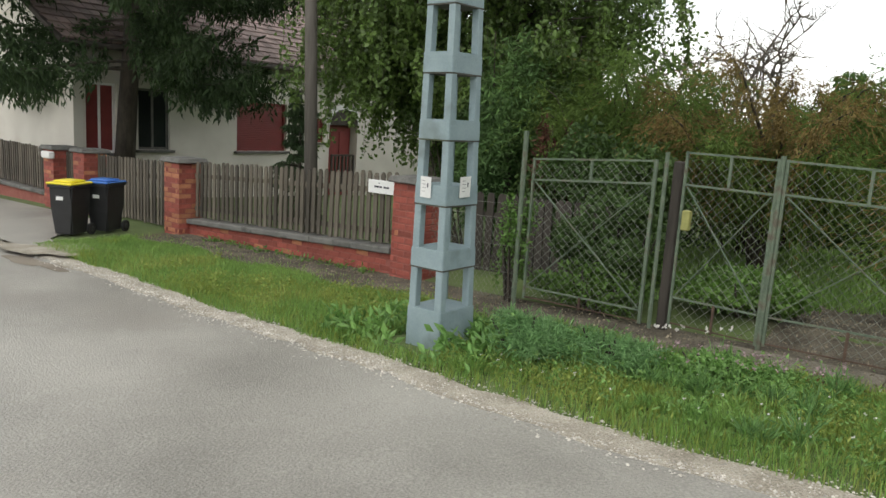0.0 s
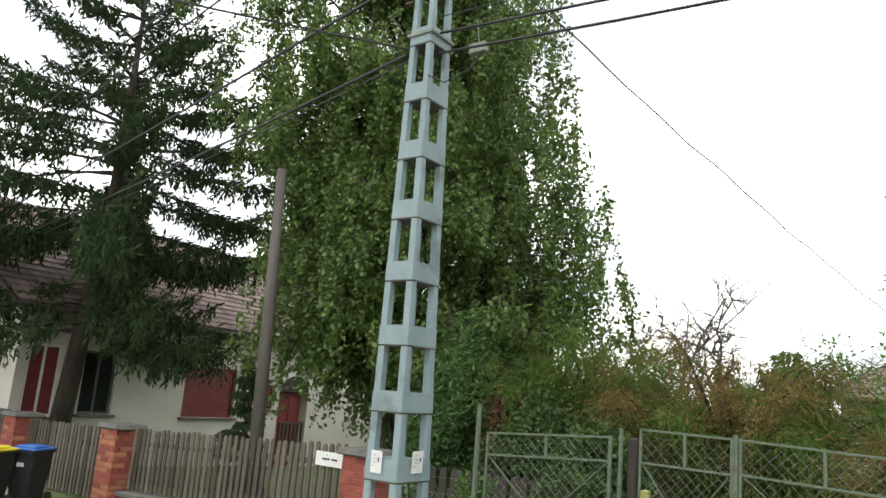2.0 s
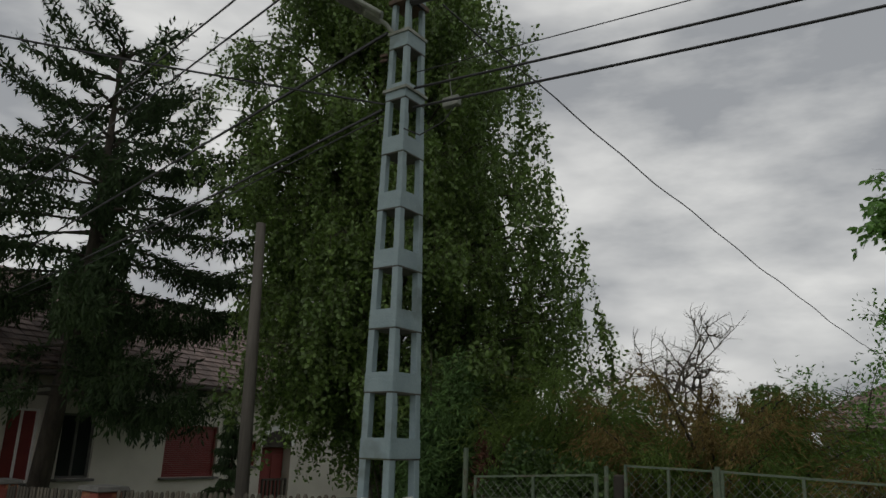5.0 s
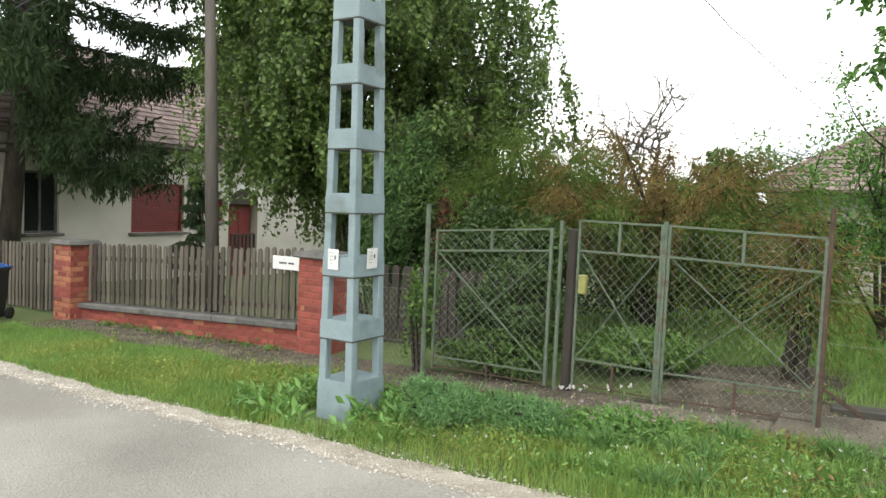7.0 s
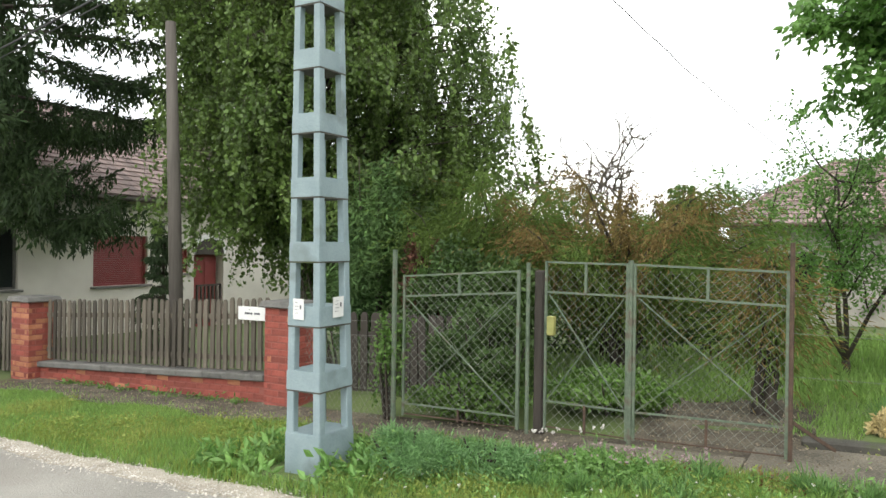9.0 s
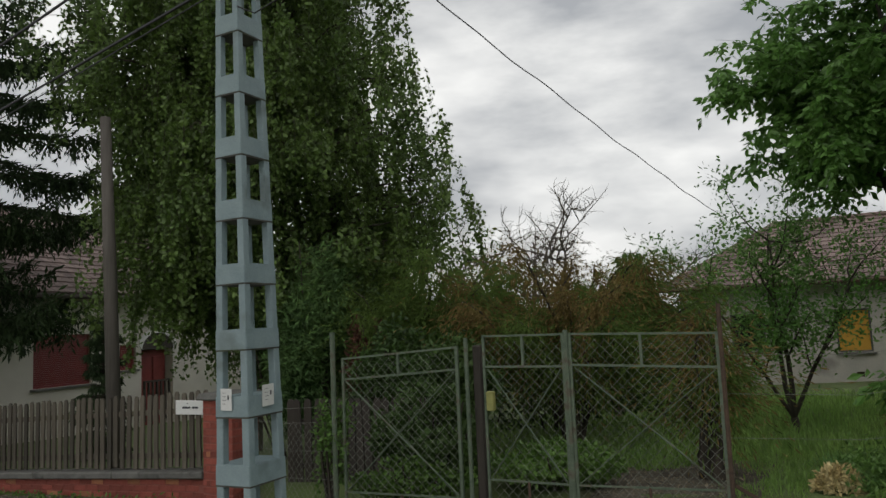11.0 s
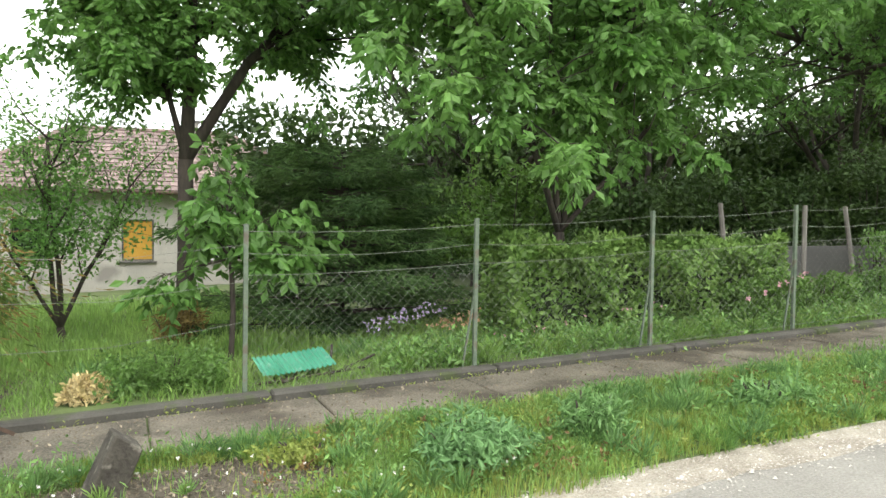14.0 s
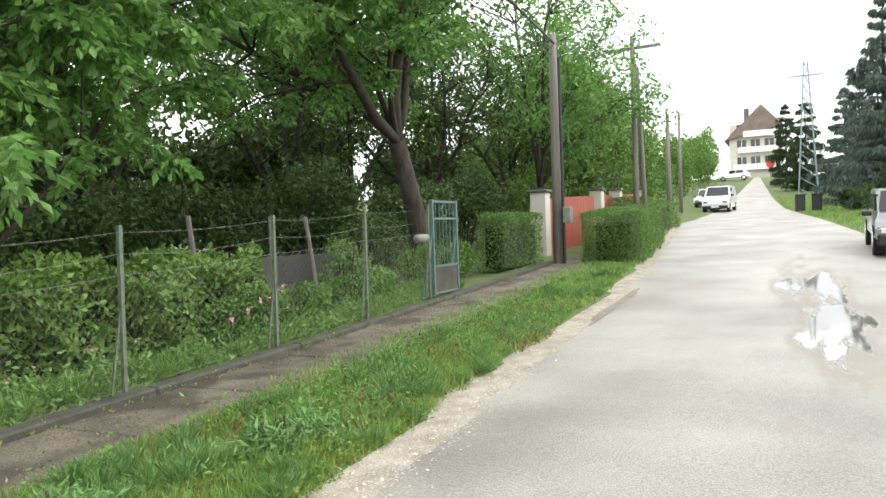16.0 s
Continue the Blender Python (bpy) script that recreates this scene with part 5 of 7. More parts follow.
    for i in range(7):
        part("baluster", one_bar((6.62 + i * 0.145, -0.9, 0.3), (6.62 + i * 0.145, -0.9, 1.3), 0.05), DARKWOOD, h)
    return h


left_house()


def right_house():
    h = thing("house", "old grey rendered cottage with a hipped tile roof", "house", pose(-2.7, 26, -0.72))
    Z = 0.72
    ops = [(1.5, 2.5, 0.45 + Z, 1.62 + Z), (4.47, 5.39, 0.36 + Z, 1.64 + Z), (6.9, 7.8, 0.36 + Z, 1.64 + Z), (4.9, 5.1, 0.0 + 0.35, 0.5)]
    part("wall", wall(11.2, 3.25, 0.4, ops), PLASTER_OLD, h)
    for x in (0.002, 10.8):
        bm = bmesh.new()
        box(bm, x, x + 0.398, 0.4, 8, 0, 3.25)
        part("wall", bm, PLASTER_OLD, h)
    bm = bmesh.new()
    box(bm, 0, 11.2, 8, 8.4, 0, 3.25)
    part("wall", bm, PLASTER_OLD, h)
    window(h, *ops[0], GLASS, frame=COPING)
    window(h, *ops[1], YELLOWBOARD, frame=COPING)
    window(h, *ops[2], GLASS, cross=True)
    part("vent", one_box(4.9, 5.1, 0.12, 0.16, 0.35, 0.5), RUST, h)
    e, rz = 3.2, 5.5
    A, B, C, D = (-0.5, -0.5, e), (11.7, -0.5, e), (11.7, 8.9, e), (-0.5, 8.9, e)
    R1, R2 = (2.9, 4.2, rz), (8.2, 4.2, rz)
    roof = part("roof", bmesh.new(), TILE, h)
    bm = bmesh.new()
    vs = {k: bm.verts.new(v) for k, v in zip("ABCDEF", (A, B, C, D, R1, R2))}
    for q in ("ABFE", "BCF", "CDEF", "DAE", "ABCD"):
        bm.faces.new([vs[k] for k in q])
    part("roof_deck", bm, DARKWOOD, roof)
    up = lambda v, k=0.03: (v[0], v[1], v[2] + k)
    roof_tiles(roof, (up(A), up(B), up(R2), up(R1)), 15, 46)
    roof_tiles(roof, (up(D), up(A), up(R1), up(R1)), 15, 38)
    roof_tiles(roof, (up(B), up(C), up(R2), up(R2)), 15, 38)
    for a, b in ((A, R1), (B, R2), (R1, R2)):
        part("ridge_tile", one_tube([up(a, 0.06), up(b, 0.09)], 0.09, 8), TILE, roof)
    ch = part("chimney", one_box(6.6, 7.1, 4.1, 4.6, 5.0, 5.95, bevel=0.02), PLASTER_OLD, roof, "short grey rendered chimney")
    part("chimney_cap", one_box(6.53, 7.17, 4.03, 4.67, 5.95, 6.03), COPING, ch)
    part("gutter", one_tube([(-0.5, -0.56, e - 0.02), (11.7, -0.56, e - 0.02)], 0.06, 8), RUST, h)


right_house()

# ---- trees: corner plot ----
norway_spruce("tall dark spruce with drooping tasselled boughs behind the picket fence", -14.25, 8.5, 0.75, [(2.9, 4.1), (3.4, 2.9), (4.0, 3.1), (4.7, 4.6), (5.2, 4.0), (6.2, 4.4), (7.4, 3.3), (9.0, 2.6), (10.0, 1.9), (10.6, 1.2), (10.9, 0.6)], 11)
spruce("young_spruce", "small bluish young spruce beside the house wall", -9.3, 9.2, 2.4, 0.45, 12, first=0.2, droop=0.05, twig=0.14, dens=2.0)
wood_pole(-7.2, 7.75, 5.0, 0.1, "old tarred wooden pole behind the picket fence", (-0.27, 0.02))
weeping_birch(-7.3, 10.5, 11.3, 21)
bush("thuja", "dark green columnar thuja behind the boards", -4.75, 9.0, 0.75, 0.75, 3.4, YEWLEAF, 0.12, 9000, 31, "conifer", aspect=0.25)
bush("dead_thuja", "rust-brown dead thuja stem", -3.9, 8.9, 0.3, 0.3, 2.1, mat("dead_needles", (0.07, 0.03, 0.018), (0.12, 0.05, 0.028), 0.9, 3, 30, 0, island=0.3), 0.12, 1200, 32, "conifer", aspect=0.25)
bush("dark_bush", "bush under the birch, its shade in the leaf colour", -5.6, 9.6, 1.9, 0.9, 2.9, SHADELEAF, 0.09, 9000, 33)
# ---- trees: overgrown plot ----
tamarisk("tamarisk", "feathery green tamarisk shrub over the wire panel", -3.7, 10.2, 3.0, 1.7, 41, (TAMARISK, TAMARISK), 0.35, 44, 110)
tamarisk("tamarisk", "faded brown and green tamarisk arching over the driveway gate", -1.6, 10.2, 2.95, 1.8, 42, (TAMBROWN, TAMARISK), 0.35, 46, 110)
tamarisk("tamarisk", "brown tamarisk plumes hanging beside the driveway", 0.38, 8.3, 1.85, 0.32, 43, (TAMBROWN, TAMARISK), 0.35, 14, 36, 0.65)
# two bushes in the darkened leaf, added to deepen the shade behind the gate
bush("dark_bush", "dark bush at the back of the driveway", -0.9, 13.2, 1.5, 0.8, 1.6, SHADELEAF, 0.09, 6000, 58)
bush("dark_bush", "dark bush under the arching tamarisk", -2.6, 12.4, 1.7, 0.8, 1.9, SHADELEAF, 0.09, 7000, 56)
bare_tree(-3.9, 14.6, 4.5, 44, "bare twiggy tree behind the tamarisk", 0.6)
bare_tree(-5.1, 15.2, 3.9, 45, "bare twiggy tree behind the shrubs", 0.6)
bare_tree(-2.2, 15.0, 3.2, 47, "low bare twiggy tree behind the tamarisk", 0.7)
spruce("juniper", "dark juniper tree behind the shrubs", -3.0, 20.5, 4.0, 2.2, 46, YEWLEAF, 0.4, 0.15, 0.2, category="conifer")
bush("laurel_bush", "dark green bush grown through the wire panel", -2.15, 7.3, 0.72, 0.42, 1.2, SHADELEAF, 0.075, 9000, 51)
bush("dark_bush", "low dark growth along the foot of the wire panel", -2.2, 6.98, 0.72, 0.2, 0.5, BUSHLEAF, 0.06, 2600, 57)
bush("dark_bush", "dark shaded bush behind the wire gate", -3.1, 8.6, 1.25, 0.6, 1.9, SHADELEAF, 0.08, 9000, 55)
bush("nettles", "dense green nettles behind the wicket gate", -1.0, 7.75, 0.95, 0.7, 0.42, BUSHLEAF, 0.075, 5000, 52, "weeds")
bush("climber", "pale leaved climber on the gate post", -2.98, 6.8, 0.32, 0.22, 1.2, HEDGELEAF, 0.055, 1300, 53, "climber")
bush("back_bushes", "dark bushes at the back of the plot", -5, 15, 3.5, 1.5, 2.6, SHADELEAF, 0.12, 12000, 54)
broadleaf("plum_tree", "small plum tree with several thin stems on the grass", 0.95, 12.3, [((0.15, 0, 1), 2.5, 0.04), ((-0.2, 0.1, 1), 2.5, 0.04), ((0.4, 0.2, 0.9), 2.1, 0.035), ((-0.45, -0.1, 0.9), 2.1, 0.03)], WALNUTLEAF, 0.08, 8500, 61, trunk_h=0.25, trunk_r=0.055, sub=2, twig_len=0.45)
W = [((0.0, 0.0, 1), 4.4, 0.1), ((-0.3, 0.1, 1.0), 2.4, 0.05), ((0.55, 0.05, 1), 4.8, 0.085)]
broadleaf("walnut_tree", "walnut tree with a forked dark trunk on the lawn", 2.45, 11.6, W, WALNUTLEAF, 0.125, 6600, 62, trunk_h=2.4, trunk_r=0.11, bare=2, sub=5, twig_len=0.75, lean=(0.03, 0), spray=0.26, droop=0.3, aspect=0.5)
broadleaf("walnut_sapling", "young walnut sapling with large light green leaves", 2.75, 9.3, [((-0.6, 0, 0.9), 0.6, 0.018), ((0.9, 0.1, 0.4), 0.75, 0.018), ((0.1, 0, 1), 1.0, 0.02), ((0.4, -0.4, 0.8), 0.7, 0.015), ((-0.3, 0.3, 0.9), 0.7, 0.015), ((-0.5, -0.3, -0.1), 0.7, 0.014), ((0.5, -0.2, 0.1), 0.6, 0.014)], WALNUTLEAF, 0.15, 230, 63, trunk_h=1.1, trunk_r=0.03, sub=2, twig_len=0.22, category="sapling", lift=-0.02, droop=0.45, spray=0.24, aspect=0.5)
spruce("spreading_spruce", "wide spreading dark conifer behind the wire fence", 4.6, 11.6, 2.6, 2.5, 64, YEWLEAF, 0.15, 0.1, 0.13, 3.0, category="conifer", power=0.4, fall=0.15)
T2 = [((-0.28, 0.0, 1), 4.8, 0.045), ((0.05, 0.1, 1), 5.0, 0.05), ((0.4, 0, 1), 4.9, 0.048), ((-0.6, -0.25, 1), 4.0, 0.035), ((0.7, -0.25, 1), 4.2, 0.035), ((0.2, -0.28, 1), 4.6, 0.035)]
broadleaf("walnut_tree", "spreading walnut tree with several stems behind the hedge", 6.85, 9.4, T2, WALNUTLEAF, 0.14, 6800, 65, trunk_h=1.25, trunk_r=0.08, sub=3, twig_len=0.8, bare=2, droop=0.4, spray=0.28, aspect=0.5)
T3 = [((-0.95, -0.1, 0.3), 5.6, 0.11), ((-0.1, 0.1, 1), 5.0, 0.14), ((0.45, -0.1, 0.9), 4.4, 0.09), ((-0.7, 0.3, 0.7), 4.8, 0.08), ((-0.6, -0.35, 0.8), 4.6, 0.07), ((0.3, 0.5, 0.8), 3.8, 0.07)]
broadleaf("old_walnut_tree", "old leaning walnut tree beside the teal gate", 16.3, 9.3, T3, WALNUTLEAF, 0.115, 8200, 66, trunk_h=2.7, trunk_r=0.19, sub=3, twig_len=0.9, lean=(-1.3, -0.05), spray=0.24, droop=0.25, aspect=0.5, bare=2)
T4 = [((-0.25, 0, 1), 6.0, 0.08), ((0.2, 0.1, 1), 6.6, 0.09), ((0.5, -0.3, 0.9), 5.0, 0.06), ((-0.5, -0.3, 0.9), 5.0, 0.06), ((0.3, -0.6, 0.7), 3.8, 0.05), ((-0.6, -0.2, 0.5), 3.6, 0.05)]
broadleaf("street_tree", "tall light leafed tree over the wooden power pole", 24.5, 9.4, T4, WALNUTLEAF, 0.17, 11000, 67, trunk_h=1.8, trunk_r=0.16, sub=3, twig_len=1.0, spread=0.4)
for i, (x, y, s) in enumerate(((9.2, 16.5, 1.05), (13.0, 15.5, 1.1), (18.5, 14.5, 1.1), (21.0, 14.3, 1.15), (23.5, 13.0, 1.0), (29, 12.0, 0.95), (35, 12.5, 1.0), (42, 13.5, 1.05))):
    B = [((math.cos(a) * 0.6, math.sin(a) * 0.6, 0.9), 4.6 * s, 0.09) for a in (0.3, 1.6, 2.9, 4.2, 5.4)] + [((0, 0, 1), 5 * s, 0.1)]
    broadleaf("garden_tree", "leafy green garden tree with several limbs", x, y, B, BUSHLEAF if i % 2 else SHADELEAF, 0.17, 11000, 70 + i, trunk_h=1.3, trunk_r=0.15, sub=2, twig_len=1.1)
# most back shrubs take the darkened leaf, which paints in the garden's deep shade
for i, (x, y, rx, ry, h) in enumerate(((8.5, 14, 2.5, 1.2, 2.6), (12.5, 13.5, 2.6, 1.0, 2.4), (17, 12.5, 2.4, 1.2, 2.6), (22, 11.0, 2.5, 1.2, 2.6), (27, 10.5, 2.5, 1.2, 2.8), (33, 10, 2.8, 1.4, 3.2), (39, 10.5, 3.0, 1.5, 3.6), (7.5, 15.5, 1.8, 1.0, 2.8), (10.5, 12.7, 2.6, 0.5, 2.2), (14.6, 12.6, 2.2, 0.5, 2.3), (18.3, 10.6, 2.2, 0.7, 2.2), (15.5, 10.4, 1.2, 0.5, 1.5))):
    bush("shrub", "dense green shrub at the back of the garden", x, y, rx, ry, h, BUSHLEAF if i in (0, 4, 6) else SHADELEAF, 0.13, 7000, 90 + i)
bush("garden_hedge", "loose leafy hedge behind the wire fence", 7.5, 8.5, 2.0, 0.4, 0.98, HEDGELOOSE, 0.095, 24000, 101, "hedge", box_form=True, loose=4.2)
bush("rose_bush", "rose bush with a few pink blooms behind the wire", 8.9, 7.9, 0.95, 0.35, 0.72, BUSHLEAF, 0.065, 5200, 102)
for x, y, rx, h, m in ((9.9, 8.0, 0.6, 0.6, BUSHLEAF), (10.6, 8.1, 0.7, 0.5, WEED), (11.5, 8.0, 0.7, 0.55, BUSHLEAF), (12.3, 8.1, 0.6, 0.6, WEED), (13.9, 8.3, 0.8, 0.9, BUSHLEAF), (15.2, 8.2, 0.8, 0.8, BUSHLEAF), (14.8, 9.6, 1.4, 1.6, SHADELEAF)):
    bush("garden_plants", "leafy green garden plants behind the wire fence", x, y, rx, 0.35, h, m, 0.07, 2600, int(x * 10 + 300), "plants")
bush("vine_bush", "light green climbing vine on the wire fence", 10.9, 7.9, 0.6, 0.3, 1.15, HEDGELEAF, 0.06, 1800, 103)
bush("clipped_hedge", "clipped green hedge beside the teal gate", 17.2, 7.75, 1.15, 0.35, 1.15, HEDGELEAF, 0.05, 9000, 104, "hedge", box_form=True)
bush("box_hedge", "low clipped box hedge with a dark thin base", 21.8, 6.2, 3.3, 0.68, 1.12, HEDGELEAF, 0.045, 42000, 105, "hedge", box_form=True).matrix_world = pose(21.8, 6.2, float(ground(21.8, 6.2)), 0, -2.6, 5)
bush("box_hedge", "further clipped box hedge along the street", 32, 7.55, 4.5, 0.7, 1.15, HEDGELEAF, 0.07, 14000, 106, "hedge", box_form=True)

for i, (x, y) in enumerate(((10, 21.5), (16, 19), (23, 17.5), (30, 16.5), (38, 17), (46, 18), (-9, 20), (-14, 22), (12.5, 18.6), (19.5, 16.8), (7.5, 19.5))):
    bush("tree_belt", "dense belt of leafy trees closing the gardens", x, y, 4.6, 1.6, 4.7 if x > 0 else 3.4, SHADELEAF if i % 2 or i > 7 else BUSHLEAF, 0.24, 12000, 130 + i, "trees")

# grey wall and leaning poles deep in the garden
# render colour lowered to carry the shade that lies on this wall
tagged(put("garden_wall", one_box(9.5, 17.5, 11.8, 12.0, -0.3, 1.2), mat("shade_darkened_render", (0.1, 0.1, 0.095), (0.17, 0.165, 0.155), 0.92, 1, 30, 0.3)), "grey rendered garden wall with deep shade in its colour", "wall", kind="structure")
for x, l in ((9.6, -0.2), (11.0, 0.05), (12.2, -0.3), (13.6, 0.1)):
    tagged(put("garden_stake", one_tube([(x, 9.2, 0.2), (x + l, 9.25, 1.9)], 0.035, 7), GREYPOLE), "leaning grey wooden stake in the garden", "stake", "garden stakes")


# ---- teal garden gate ----
def teal_gate():
    z = 0.55
    g = thing("garden_gate", "narrow teal steel garden gate with upright bars", "gate", pose(12.65, 7.4, z))
    for x in (0, 0.9):
        part("upright", one_bar((x, 0, -0.1), (x, 0, 1.55), 0.05), TEAL, g)
        part("gate_stay", one_bar((x - 0.22, 0.1, 0.0), (x, 0, 1.05), 0.035), TEAL, g)
    for dz in (0.08, 0.5, 1.25, 1.52):
        part("rail", one_bar((0, 0, dz), (0.9, 0, dz), 0.035), TEAL, g)
    for i in range(6):
        part("bar", one_bar((0.13 + i * 0.13, 0, 0.5), (0.13 + i * 0.13, 0, 1.52), 0.012), TEAL, g)
    part("kick_plate", one_box(0.03, 0.87, -0.006, 0.006, 0.09, 0.49), KERB, g, "scuffed sheet steel kick plate")
    part("scroll", one_tube([(0.45 + 0.09 * math.cos(a), 0, 1.38 + 0.09 * math.sin(a)) for a in np.linspace(0, 6.28, 14)], 0.008, 5), TEAL, g)


teal_gate()
mb = thing("letter_box", "grey tube letter box on the fence by the gate", "letter box", pose(12.2, 7.36, 1.5, 0, 90, 0))
part("tube", one_tube([(0, 0, -0.16), (0, 0, 0.16)], 0.06, 14), GALV, mb, smooth=True)

# ---- street furniture up the street ----
wood_pole(18.62, 7.15, 5.2, 0.115, "thick weathered wooden power pole by the hedge", (0.05, 0), GREYPOLE)
tagged(put("cable_duct", one_tube([(18.52, 6.98, 0.6), (18.52, 6.98, 5.4)], 0.035, 8), WIRE), "black cable duct running up the pole", "duct")
tagged(put("meter_box", one_box(18.35, 18.62, 6.78, 6.95, 1.7, 2.05, bevel=0.01), GALV), "small grey meter box on the pole", "box")
wood_pole(26.8, 6.9, 6.6, 0.1, "weathered twin power pole with a crossarm", (0.05, 0), GREYPOLE, 0.9, 1.5)
wood_pole(27.4, 6.7, 5.6, 0.085, "leaning brace pole beside the power pole", (-0.4, 0.1), GREYPOLE)
wood_pole(43, 8.2, 5.6, 0.13, "distant wooden power pole", (0, 0), GREYPOLE)
wood_pole(56, 9.3, 7.0, 0.13, "distant lamp pole by the trees", (0, 0), GREYPOLE)
rw = thing("red_fence", "red-brown sheet metal fence between white pillars", "fence")
for x0, x1 in ((20.4, 25.6), (26.4, 28.4), (29.2, 33.0)):
    z0, z1 = gz(x0), gz(x1)
    for k in range(int((x1 - x0) / 0.65)):
        x = x0 + k * 0.65
        part("sheet", one_box(x, x + 0.64, 8.0, 8.03, gz(x) + 0.12, gz(x) + 1.55), REDGATE, rw)
for x in (20.05, 26.0, 28.8, 33.4):
    wp = thing("white_pillar", "white rendered gate pillar with a dark cap", "pillar", pose(x, 8.0, gz(x)), "white pillars")
    part("shaft", one_box(-0.2, 0.2, -0.2, 0.2, -0.1, 1.68, bevel=0.015), PLASTER, wp)
    part("cap", one_box(-0.25, 0.25, -0.25, 0.25, 1.68, 1.75, bevel=0.015), COPING, wp)

# ---- overhead lines ----
for a, b, sag, r, label in (
        ((-2.8, 4.93, 6.85), (-42, 10.8, 5.7), 0.5, 0.013, "twisted overhead wire running along the street"),
        ((-2.8, 4.93, 6.38), (-42, 11.2, 5.5), 0.5, 0.013, "twisted overhead wire running along the street"),
        ((-2.75, 5.0, 5.2), (-42, 12.1, 5.05), 0.5, 0.016, "black overhead cable along the street"),
        ((-2.75, 5.0, 4.45), (-42, 12.8, 4.8), 0.5, 0.014, "black overhead cable along the street"),
        ((-2.75, 5.02, 4.4), (-42, 12.8, 4.7), 0.6, 0.007, "thin overhead wire below the street cable"),
        ((-2.5, 5.0, 5.42), (18.6, 7.1, 5.75), 0.17, 0.03, "thick bundled overhead cable"),
        ((-2.45, 5.05, 4.6), (18.6, 7.15, 5.65), 0.29, 0.012, "thin black overhead wire beside the street"),
        ((-2.45, 5.05, 4.42), (18.6, 7.15, 5.5), 0.31, 0.012, "thin black overhead wire beside the street"),
        ((-2.45, 5.05, 4.75), (18.6, 7.15, 5.6), 0.1, 0.005, "very thin grey overhead wire beside the street"),
        ((-2.85, 4.92, 6.45), (-7, -2.0, 4.51), 0.1, 0.022, "thick overhead cable crossing the street"),
        ((-2.72, 5.02, 4.5), (-9, -1.0, 5.45), 0.1, 0.01, "thin overhead wire crossing the street"),
        ((18.6, 7.1, 5.75), (26.8, 6.9, 7.3), 0.2, 0.012, "overhead wire between poles"),
        ((26.8, 6.9, 7.2), (43, 8.2, 6.6), 0.4, 0.012, "overhead wire between poles")):
    cable("overhead_cable", a, b, sag, r, label)
cable("service_wire", (-2.3, 5.2, 5.45), (0.9, 25.6, 3.1), 0.28, 0.008, "thin slack service wire to the cottage", wave=0.025)


# ---- things on the ground ----
def bin_thing(x, y, turn, lid, label):
    b = thing("wheelie_bin", label, "waste bin", pose(x, y, gz(x) + 0.03, 0, 0, turn) @ Matrix.Scale(0.88, 4), "wheelie bins")
    bm = bmesh.new()
    rows = []
    for z, w, d in ((0.05, 0.165, 0.2), (0.5, 0.19, 0.235), (0.82, 0.21, 0.26), (0.83, 0.23, 0.28), (0.87, 0.23, 0.28)):
        rows.append([bm.verts.new((sx * w, sy * d, z)) for sx, sy in ((-1, -1), (1, -1), (1, 1), (-1, 1))])
    for a, c in zip(rows, rows[1:]):
        for i in range(4):
            bm.faces.new((a[i], a[(i + 1) % 4], c[(i + 1) % 4], c[i]))
    bm.faces.new(rows[0])
    bm.faces.new(rows[-1])
    bmesh.ops.bevel(bm, geom=[e for e in bm.edges if abs((e.verts[0].co - e.verts[1].co).normalized().z) > 0.6], offset=0.03, segments=2, affect="EDGES")
    part("body", bm, BINBLACK, b)
    bm = bmesh.new()
    box(bm, -0.235, 0.235, -0.295, 0.28, 0.872, 0.905, 0.012)
    box(bm, -0.17, 0.17, -0.2, 0.18, 0.9, 0.94, 0.018)
    l = part("lid", bm, lid, b)
    part("grip", one_tube([(-0.2, 0.33, 0.86), (0.2, 0.33, 0.86)], 0.018, 8), BINBLACK, l)
    for s in (-1, 1):
        w = part("wheel", one_tube([(s * 0.18, 0.25, 0.1), (s * 0.23, 0.25, 0.1)], 0.1, 16), RUBBER, b)
        part("hub", one_tube([(s * 0.231, 0.25, 0.1), (s * 0.24, 0.25, 0.1)], 0.045, 10), BINBLACK, w)
    part("axle", one_tube([(-0.18, 0.25, 0.1), (0.18, 0.25, 0.1)], 0.012, 6), GALV, b)
    part("sticker", one_box(-0.06, 0.06, -0.272, -0.262, 0.62, 0.68), PAPER, b, "white sticker")
    return b


bin_thing(-9.98, 5.52, 30, YELLOW, "black wheelie bin with a bright yellow lid")
bin_thing(-10.05, 6.08, 30, BLUE, "black wheelie bin with a blue lid and white sticker")

bm = one_box(-0.095, 0.095, -0.085, 0.085, -0.15, 0.32, bevel=0.009)
for v in bm.verts:
    if v.co.z > 0.2:
        v.co.z -= 0.02 * v.co.x / 0.11
        v.co.x *= 0.9
tagged(put("concrete_stump", bm, mat("dark_wet_concrete", (0.03, 0.026, 0.02), (0.1, 0.09, 0.07), 0.9, 9, 50, 0.9, stain=(0.2, 0.185, 0.15), stain_scale=11, stain_at=0.58)), "tilted broken concrete post stump in bare soil", "stump").matrix_world = pose(1.57, 5.68, gz(1.6) + 0.05, 4, 23, 12)

